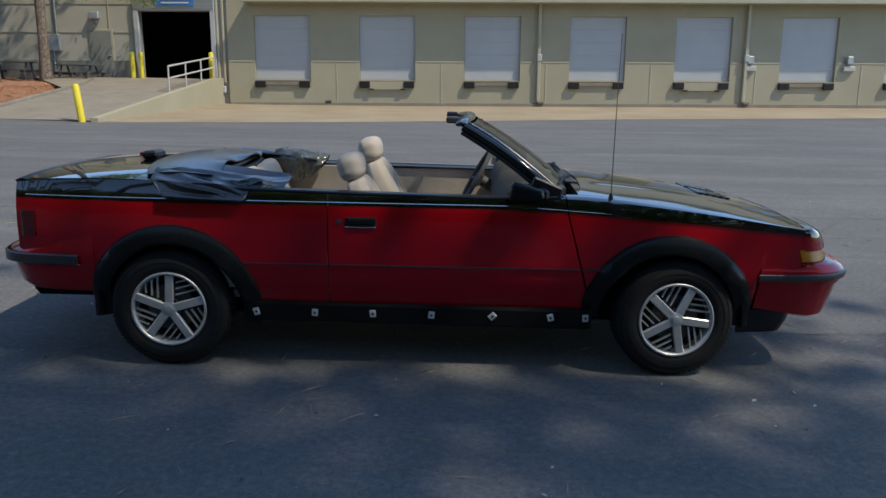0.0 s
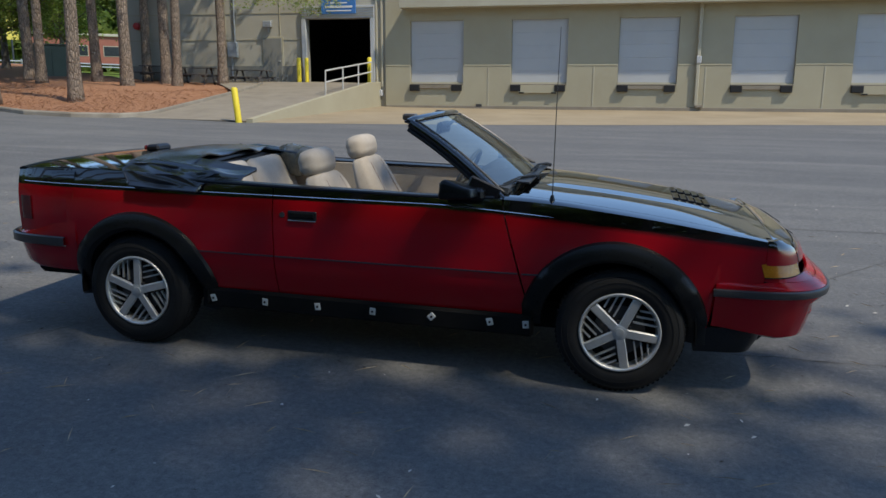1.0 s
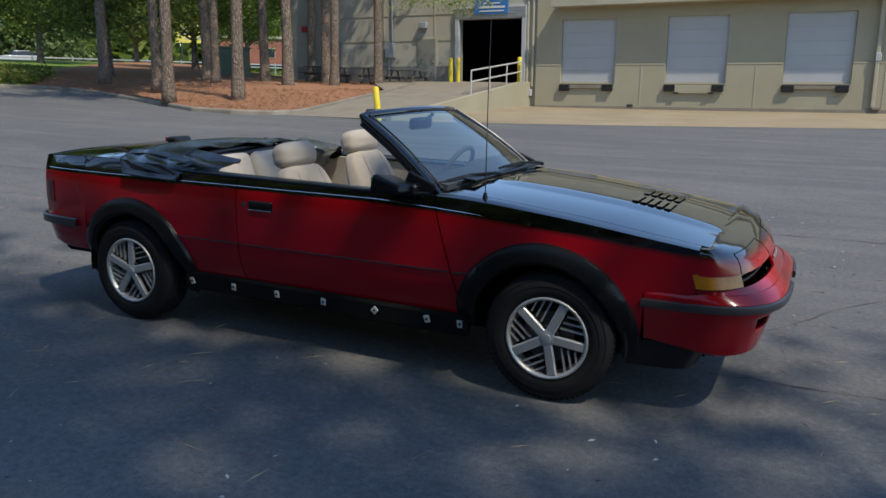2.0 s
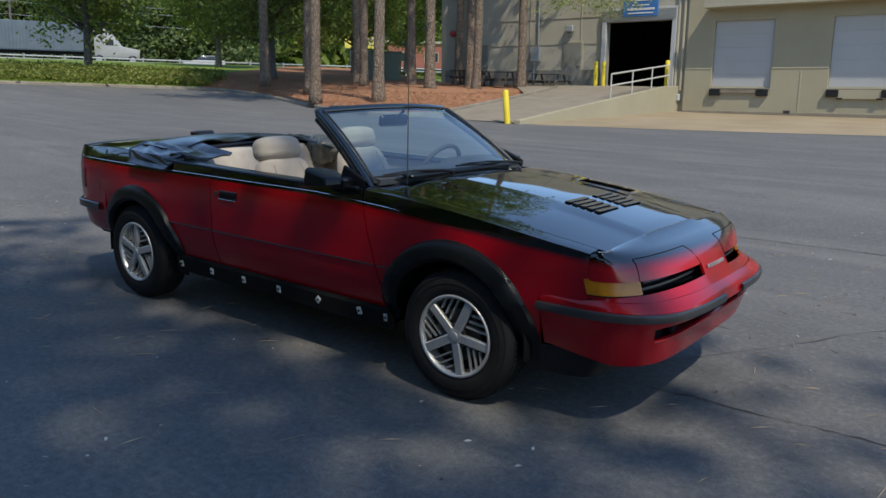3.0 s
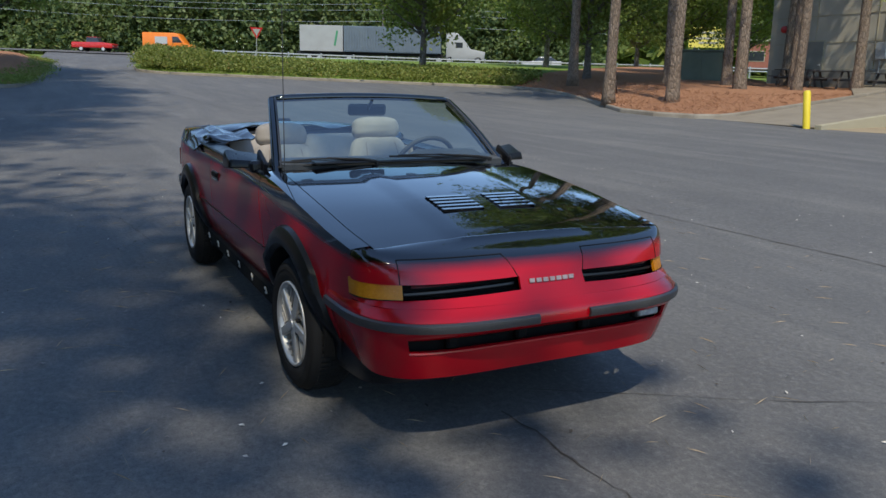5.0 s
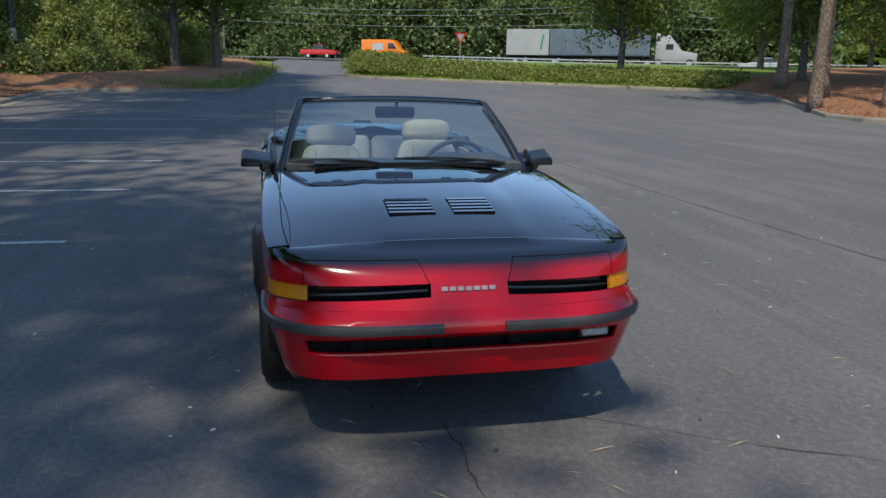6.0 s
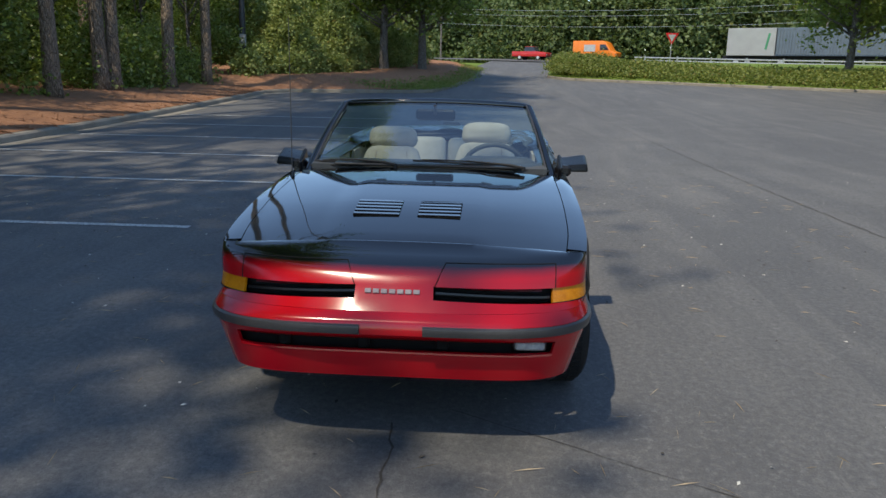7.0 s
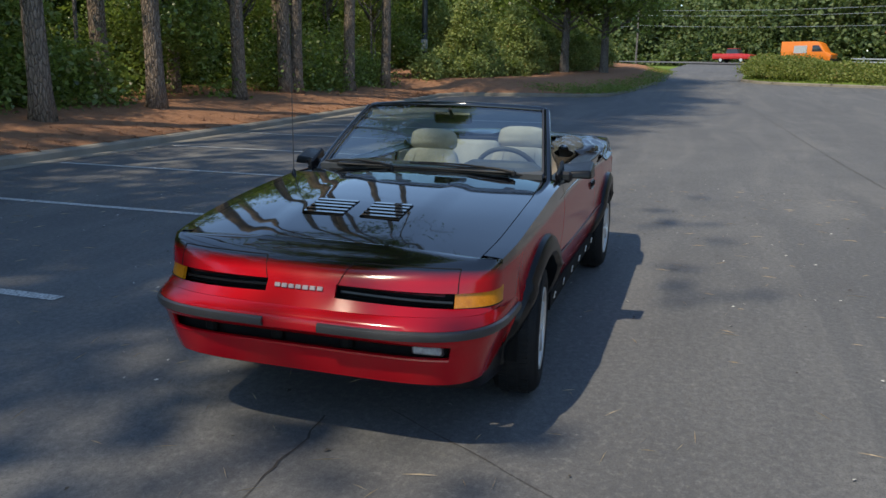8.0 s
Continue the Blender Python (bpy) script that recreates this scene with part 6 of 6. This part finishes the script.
wood_wall("undergrowth", 31, edge_wood(-34, 6, -10.7, 4.5, 6.5, 3000, 66, (0.30, 0.30, 0.22), 0.05, 0.5, 0.25), 0.118, M_UNDER, "dense dark green undergrowth at the edge of the wood")
wood_wall("undergrowth", 44, edge_wood(-33, 2, -10.75, 1.6, 7.5, 520, 60, (0.36, 0.30, 0.26), 0.16, 0.6, 0.1), 0.15, M_UNDER, "broad-leaved saplings leaning out of the wood")
wood_wall("undergrowth", 32, edge_wood(-60, 0, -16.0, 7, 10, 3200, 44, (0.9, 0.9, 0.6), -0.9), 0.42, M_LEAF, "deep shaded green woodland behind the pines")
wood_wall("woods", 39, edge_wood(-2, 36, -15.0, 7, 9, 1100, 16, (0.9, 0.9, 0.8), -0.6), 0.7, M_LEAF, "tall green woodland along the parking bays")


def far_wood(rng):
    tips = []
    for k in range(2700):
        y = rng.uniform(-70, 64)
        x = -107 + 0.55 * (y - 8) - rng.uniform(0, 10) - 2 * noise.noise((y * 0.09, 4.0, 1.0))
        top = 9 + 6 * noise.noise((y * 0.11, 1.0, 8.0)) + 0.9 * (-107 + 0.55 * (y - 8) - x)
        z = rng.uniform(0, 1) ** 0.85 * max(4.0, top)
        tips.append((x - 0.075 * z, y, 2.4 + z))
    return clumps(rng, tips, 52, (1.0, 1.0, 0.75))


def far_back(rng):
    n = 18000
    y = rng.uniform(-90, 70, n)
    x = -119 + 0.55 * (y - 8) - rng.uniform(0, 6, n)
    z = rng.uniform(0, 1, n) ** 0.9 * (15 + 4 * np.sin(y * 0.31) + 3 * np.sin(y * 0.83))
    return np.stack([x, y, z + 2.0], 1)


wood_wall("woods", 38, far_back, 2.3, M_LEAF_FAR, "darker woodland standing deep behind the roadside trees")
def far_north(rng):
    n = 26000
    y = rng.uniform(52, 230, n)
    x = -116 + 0.35 * (y - 60) - rng.uniform(0, 8, n)
    z = rng.uniform(0, 1, n) ** 0.9 * (20 + 3 * np.sin(y * 0.21) + 2 * np.sin(y * 0.73))
    return np.stack([x, y, z + 2.5], 1)


wood_wall("woods", 40, far_north, 3.0, M_LEAF_LIGHT, "pale sunlit trees far across the road")
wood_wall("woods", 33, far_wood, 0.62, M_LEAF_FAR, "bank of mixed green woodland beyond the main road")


def shrubs(rng):
    tips = []
    for x, y, r, h in ((-31.2, -10.3, 0.9, 1.6), (-32.6, -9.5, 1.3, 4.2), (-31.9, -8.95, 0.8, 1.4), (-33.5, -8.6, 1.0, 1.9), (-34.3, -9.9, 1.3, 2.8), (-34.6, -7.7, 0.8, 1.2), (-36.0, -8.0, 1.45, 3.8), (-37.6, -7.6, 1.2, 2.4), (-36.4, -10.2, 1.6, 4.6),
                       (-38.9, -8.6, 1.5, 3.4), (-41.6, -7.6, 1.5, 2.6), (-42.6, -5.6, 1.2, 2.4), (-44.5, -6.8, 1.5, 3.4), (-33.5, -11.6, 1.6, 4.5), (-38.6, -11.0, 1.7, 5.2), (-29.6, -10.6, 0.8, 1.3), (-47.5, -5.2, 1.4, 2.6), (-51.0, -6.2, 1.8, 3.6)):
        for k in range(int(34 * r * h) + 30):
            d = rng.normal(size=3)
            d /= np.linalg.norm(d)
            d *= rng.uniform(0.72, 1.0) * (1 + 0.35 * noise.noise((d[0] * 2 + x, d[1] * 2, d[2] * 2)))
            up_ = 0.5 * (1 + d[2])
            tips.append((x + d[0] * r * (1.15 - 0.75 * up_), y + d[1] * r * (1.15 - 0.75 * up_), gz(x, y) + 0.35 + h * up_))
    return clumps(rng, tips, 26, (0.17, 0.17, 0.15))


wood_wall("shrubs", 34, shrubs, 0.16, M_SHRUB, "pale sunlit shrubs in front of the wood")


def drive_wood(rng):
    tips = []
    for k in range(1500):
        x = rng.uniform(-66, -42)
        y = -9.0 - rng.uniform(0, 7) + 0.1 * (x + 42)
        z = rng.uniform(0, 1) ** 1.1 * 9
        tips.append((x, y, gz(x, y) + 0.3 + z))
    return clumps(rng, tips, 26, (0.6, 0.6, 0.45))


wood_wall("woods", 35, drive_wood, 0.30, M_UNDER, "dark trees crowding the far side of the driveway")


def hedge_tips(rng):
    tips = []
    line = [p for p, q in refine(VERGE_BANK, 8)]
    far = [q for p, q in refine(VERGE_BANK, 8)]
    for k in range(3600):
        i = rng.integers(14, len(line))
        (ax, ay), (bx, by) = line[i], far[i]
        whole = math.hypot(bx - ax, by - ay)
        d = rng.uniform(0.4, 4.2)
        f = i / len(line)
        x, y = ax + (bx - ax) * d / whole + rng.normal() * 0.25, ay + (by - ay) * d / whole + rng.normal() * 0.25
        top = lerp(((0.0, 0.95), (0.42, 0.9), (0.56, 0.58), (0.72, 0.36), (1.0, 0.3)), f) * (1 + 0.3 * noise.noise((x * 0.9, y * 0.9, 2.0)))
        h = top * math.sqrt(max(0.05, 1 - ((d - 2.3) / 2.2) ** 2))
        tips.append((x, y, verge_height(x, y, d, 0.12, 0.55) + h * rng.uniform(0.45, 1.0)))
    return clumps(rng, tips, 15, (0.16, 0.16, 0.1))


ball_rng = np.random.default_rng(83)
ball = ball_rng.normal(size=(230, 3))
ball /= np.linalg.norm(ball, axis=1, keepdims=True)
ball = ball * np.array([0.75, 0.75, 0.62]) * ball_rng.uniform(0.8, 1.0, (230, 1)) + np.array([-46.0, 6.0, gz(-46.0, 6.0) + 0.75])
tagged(new("shrub", leaf_mesh("shrub", clumps(ball_rng, ball, 16, (0.1, 0.1, 0.08)), 0.12, M_LEAF, ball_rng, 0.1, 0.5)), "dark green round clipped shrub at the end of the hedge", "shrub")
h = wood_wall("hedge", 36, hedge_tips, 0.15, M_HEDGE, "clipped yellow-green juniper hedge along the kerb")
h["category"] = "hedge"


# grass tufts along the near verges
def tufts(rng):
    tips = []
    for line, n, lo, hi in ((VERGE_BANK, 900, 0.2, 14), (VERGE_CORNER, 2400, 0.15, 2.8)):
        pts = refine(line, 10)
        for k in range(n):
            (ax, ay), (bx, by) = pts[rng.integers(len(pts) // 3 if line is VERGE_CORNER else 0, len(pts))]
            whole = math.hypot(bx - ax, by - ay)
            d = rng.uniform(lo, hi)
            x, y = ax + (bx - ax) * d / whole, ay + (by - ay) * d / whole
            tips.append((x, y, verge_height(x, y, d, 0.12, 0.5) + 0.02))
    return clumps(rng, tips, 9, (0.3, 0.3, 0.03))


g = wood_wall("grass_tufts", 37, tufts, 0.16, M_LEAF_LIGHT, "loose tufts of long grass", 0.2)
g["category"] = "grass"


# pine straw lying loose on the beds, and litter on the asphalt
def straw_pts(line, n, hi):
    def make(rng):
        pts = refine(line, 10)
        out = []
        for k in range(n):
            (ax, ay), (bx, by) = pts[rng.integers(0, len(pts))]
            whole = math.hypot(bx - ax, by - ay)
            d = rng.uniform(0.05, 1) ** 1.5 * hi
            x, y = ax + (bx - ax) * d / whole, ay + (by - ay) * d / whole
            out.append((x, y, verge_height(x, y, d, 0.13, 0.5) + 0.02))
        return np.array(out)
    return make


for line, n, hi, seed in ((VERGE_LEFT, 9000, 4.0, 51), (VERGE_PINES, 7000, 8.0, 52)):
    rng = np.random.default_rng(seed)
    me = leaf_mesh("pine_straw", straw_pts(line, n, hi)(rng), 0.22, M_MULCH, rng, 0.0, 0.07)
    tagged(new("pine_straw", me), "loose rust-brown pine needles", "pine straw", "", "stuff")


def litter(seed, n, size, mat, narrow, label, name, box_):
    rng = np.random.default_rng(seed)
    x, y = rng.uniform(box_[0], box_[1], n), rng.uniform(box_[2], box_[3], n)
    a = rng.uniform(0, math.tau, n)
    s = size * rng.uniform(0.5, 1.4, n)
    verts, faces = [], []
    for k in range(n):
        c, w = Vector((math.cos(a[k]), math.sin(a[k]), 0)), narrow * s[k]
        q = Vector((-c.y, c.x, 0))
        p = Vector((x[k], y[k], gz(x[k], y[k]) + 0.006))
        b = len(verts)
        for v in (p - c * s[k], p + q * w + Vector((0, 0, 0.006)), p + c * s[k] + Vector((0, 0, 0.004)), p - q * w + Vector((0, 0, 0.002))):
            verts.append(v)
        faces.append((b, b + 1, b + 2, b + 3))
    tagged(raw(name, verts, faces, mat), label, "litter", "", "stuff")


litter(61, 800, 0.055, M_TWIG, 0.02, "dry pine needles scattered on the asphalt", "fallen_needles", (-6, 6, -6, 4))
litter(62, 420, 0.013, M_LITTER, 0.45, "small pale dry leaves scattered on the asphalt", "fallen_leaves", (-8, 6, -6, 6))
litter(63, 420, 0.014, M_CRACK, 0.5, "small dark leaf scraps on the asphalt", "fallen_leaves", (-8, 6, -6, 6))

# ---------------------------------------------------------------- roadside
lamp = thing("light_pole", "dark painted light pole with a pale box", "light pole", "", "", pose(-31.6, -11.4, 0.9))
rod("pole", [(0, 0, -0.2), (0, 0, 9)], [0.16, 0.1], M_POLE, lamp, 12)
solid("base_cover", (0.45, 0.45, 0.5), pose(0, 0, 0.2), M_POLE, lamp, 0.05)
solid("control_box", (0.16, 0.3, 0.55), pose(0.2, 0.05, 1.75), M_TRUCKWHITE, lamp, 0.02)
solid("lamp_head", (0.8, 0.4, 0.16), pose(0.5, 0, 9.0), M_POLE, lamp, 0.04)

yld = thing("yield_sign", "red and white triangular yield sign on a post", "road sign", "", "", pose(-55.7, 13.3, 2.2, 0, 0, 96))
rod("post", [(0, 0, -0.3), (0, 0, 2.3)], 0.035, M_GALV, yld)
for nm, s, y, mat in (("sign_plate", 0.5, 0.0, M_REDCAR), ("sign_face", 0.3, -0.02, M_TRUCKWHITE)):
    bm = bmesh.new()
    f = bm.faces.new([bm.verts.new((s * a, y - 0.03, 2.0 + s * b)) for a, b in ((-1, 0.6), (0, -1.1), (1, 0.6))])
    ex = bmesh.ops.extrude_face_region(bm, geom=[f])["geom"]
    bmesh.ops.translate(bm, verts=[v for v in ex if isinstance(v, bmesh.types.BMVert)], vec=(0, 0.015, 0))
    part(nm, bm, mat, yld)

guard = thing("guard_rail", "pale steel guard rail on posts beside the road", "guard rail")


def grail(y):
    return (-85 + 0.55 * (y - 8), y)


for y in range(16, 92, 3):
    x, yy = grail(y)
    solid("post", (0.12, 0.16, 1.2), pose(x, yy, gz(x, yy) + 0.5), M_GALV, guard, 0.01)
for h in (0.62, 0.92):
    rod("rail_beam", [(*grail(y), gz(*grail(y)) + h) for y in range(15, 93, 3)], 0.07, M_GALV, guard, 6)

for x0, y0 in ((-140, -50), (-115, -8), (-90, 38), (-66, 82)):
    up = thing("utility_pole", "tall brown wooden utility pole by the road", "utility pole", "utility poles", "", pose(x0, y0, gz(x0, y0)))
    rod("pole", [(0, 0, -0.3), (0, 0, 9.8)], [0.16, 0.11], M_BARK_GREY, up, 10)
    solid("crossarm", (0.12, 2.2, 0.12), pose(0, 0, 9.2), M_WOODGREY, up)
for k, (h, off) in enumerate(((9.25, -1), (9.25, 1), (7.3, 0), (6.6, 0.1), (5.2, 0.0))):
    pts = []
    for (ax, ay), (bx, by) in zip(((-140, -50), (-115, -8), (-90, 38)), ((-115, -8), (-90, 38), (-66, 82))):
        for j in range(9):
            f = j / 8
            x, y = ax + (bx - ax) * f, ay + (by - ay) * f
            pts.append((x + off * 0.2, y + off, gz(ax, ay) * (1 - f) + gz(bx, by) * f + h - 2.4 * f * (1 - f)))
    wire = rod("overhead_wire", pts, 0.022, M_GALV, None, 5)
    tagged(wire, "thin overhead cable above the main road", "cable", "overhead cables")


def far_wheels(veh, xs, half, r):
    for x in xs:
        for s in (-1, 1):
            bm = bmesh.new()
            tube(bm, [(x, s * (half - 0.2), r), (x, s * half, r)], r, 18)
            w = part("wheel", bm, M_TYRE, veh)
            bm = bmesh.new()
            tube(bm, [(x, s * (half - 0.05), r), (x, s * (half + 0.02), r)], r * 0.6, 14)
            part("rim", bm, M_SILVER, w)


def prism(name, outline, half, mat, parent, bevel=0.06, taper=1.0, zmid=0.0):
    """A body with a side outline in x and z, drawn out across its width."""
    bm = bmesh.new()
    f = bm.faces.new([bm.verts.new((x, -half, z)) for x, z in outline])
    ex = bmesh.ops.extrude_face_region(bm, geom=[f])["geom"]
    bmesh.ops.translate(bm, verts=[v for v in ex if isinstance(v, bmesh.types.BMVert)], vec=(0, 2 * half, 0))
    for v in bm.verts:
        if v.co.z > zmid:
            v.co.y *= taper
    bmesh.ops.bevel(bm, geom=bm.edges[:], offset=bevel, segments=2, affect="EDGES", profile=0.5)
    return part(name, bm, mat, parent, "", True)


def road_at(y, lane):
    x = -98 + 0.55 * (y - 8) + lane
    return Vector((x, y, gz(x, y) + 0.13))


def on_road(y, lane, turn=0):
    p = road_at(y, lane)
    return pose(p.x, p.y, p.z, 0, 0, 90 - 28.8 + turn)


van = thing("delivery_van", "orange high-roofed delivery van with pale blue marks", "van", "", "", on_road(13.0, -2.0))
prism("body", [(-2.9, 0.35), (2.85, 0.35), (2.95, 1.1), (2.2, 1.35), (1.5, 2.35), (1.0, 2.55), (-2.9, 2.55)], 1.0, M_ORANGE, van, 0.08, 0.93, 1.3)
prism("windscreen", [(2.14, 1.42), (1.58, 2.22), (1.50, 2.20), (2.06, 1.40)], 0.86, M_WINDOW, van, 0.01)
for s in (-1, 1):
    prism("side_window", [(0.75, 1.4), (1.95, 1.4), (1.45, 2.1), (0.75, 2.1)], 0.02, M_WINDOW, van, 0.005).location = (0, s * 0.955, 0)
    solid("side_mark", (1.5, 0.02, 0.85), pose(-0.6, s * 0.975, 1.65), M_CLEAR, van, 0.005)
    solid("headlight", (0.1, 0.3, 0.2), pose(2.88, s * 0.75, 0.95), M_CLEAR, van, 0.02)
solid("bumper", (0.2, 1.9, 0.3), pose(2.9, 0, 0.48), M_RUBBER, van, 0.05)
far_wheels(van, (-1.9, 1.95), 0.98, 0.36)


def saloon(name, m, mat, label, outline, cab):
    car_ = thing(name, label, "car", "cars on the road", "", m)
    prism("body", outline, 0.88, mat, car_, 0.07)
    prism("cabin", cab, 0.74, M_WINDOW, car_, 0.06, 0.85, 1.1)
    xs, zs = [p[0] for p in cab], max(p[1] for p in cab)
    top = [p[0] for p in cab if p[1] > zs - 0.1]
    solid("roof", (max(top) - min(top), 1.26, 0.06), pose((max(top) + min(top)) / 2, 0, zs), mat, car_, 0.02)
    for s in (-1, 1):
        solid("headlight", (0.08, 0.34, 0.15), pose(max(p[0] for p in outline) - 0.02, s * 0.6, 0.68), M_CLEAR, car_, 0.02)
    solid("bumper", (0.16, 1.6, 0.2), pose(max(p[0] for p in outline), 0, 0.42), M_RUBBER, car_, 0.04)
    far_wheels(car_, (-1.35, 1.35), 0.86, 0.33)


SALOON = ([(-2.2, 0.3), (2.2, 0.3), (2.25, 0.75), (1.1, 0.95), (-2.2, 0.98)], [(1.0, 0.9), (0.3, 1.42), (-1.1, 1.42), (-1.8, 0.95)])
PICKUP = ([(-2.5, 0.45), (2.5, 0.45), (2.5, 0.95), (1.2, 1.1), (-2.5, 1.1)], [(1.0, 1.0), (0.5, 1.7), (-0.7, 1.7), (-0.8, 1.0)])
saloon("car", on_road(5.0, -2.0, 0), M_REDCAR, "red pickup truck on the main road", *PICKUP)
saloon("car", on_road(50, 3.2, 180), M_SILVERCAR, "silver saloon car on the main road", *SALOON)

lorry = thing("container_lorry", "white lorry hauling a ribbed grey-blue container and a pale one", "lorry", "", "", on_road(36.5, 1.6, 0))
solid("container", (11.2, 2.44, 2.9), pose(-1.0, 0, 2.7), M_CONTAINER, lorry, 0.03)
for k in range(36):
    solid("rib", (0.13, 2.62, 2.6), pose(-6.4 + 0.309 * k, 0, 2.7), M_CONTAINER, lorry)
solid("pale_container", (5.0, 2.44, 2.9), pose(-9.2, 0, 2.7), M_TRUCKWHITE, lorry, 0.03)
for s in (-1, 1):
    solid("green_mark", (0.22, 0.02, 1.7), pose(-7.5, s * 1.236, 2.75, 0, 10, 0), M_MARK, lorry)
solid("chassis", (18, 1.0, 0.3), pose(-3.2, 0, 1.1), M_RUBBER, lorry)
prism("cab", [(5.2, 0.7), (9.6, 0.7), (9.7, 1.6), (8.0, 1.9), (7.4, 2.7), (6.6, 3.6), (5.2, 3.8)], 1.2, M_TRUCKWHITE, lorry, 0.1)
prism("windscreen", [(8.02, 1.95), (7.5, 2.66), (7.42, 2.62), (7.94, 1.92)], 1.0, M_WINDOW, lorry, 0.01)
for s in (-1, 1):
    solid("side_window", (0.8, 0.04, 0.6), pose(6.7, s * 1.2, 2.3), M_WINDOW, lorry, 0.01)
far_wheels(lorry, (-10.6, -9.4, -6.0, 5.6, 4.4, 8.9), 1.2, 0.5)

board = thing("billboard", "yellow billboard with dull marks on two posts", "billboard", "", "", pose(-76, 80, 4.6, 0, 0, 42))
solid("panel", (5.2, 0.2, 2.7), pose(0, 0, 2.6), M_SIGNYELLOW, board, 0.03)
for z, w in ((3.2, 3.6), (2.5, 4.2), (1.9, 2.6)):
    solid("mark", (w, 0.04, 0.3), pose(0, -0.12, z), M_TRIM, board)
for s in (-1.8, 1.8):
    rod("post", [(s, 0, -2), (s, 0, 1.4)], 0.12, M_POLE, board)

shop = thing("brick_building", "low red brick building far beyond the road", "building", "", "", pose(-80, 108, 3.4, 0, 0, 38))
solid("wall", (24, 10, 4.2), pose(0, 0, 2.1), M_BRICKFAR, shop)
solid("roof", (24.6, 10.6, 0.4), pose(0, 0, 4.4), M_TRIM, shop, 0.05)
for k in range(5):
    w = solid("window", (2.2, 0.1, 1.4), pose(-9 + 4.5 * k, -5.02, 2.0), M_WINDOW, shop)
    solid("frame", (2.4, 0.06, 1.6), pose(-9 + 4.5 * k, -5.0, 2.0), M_TRIM, w)
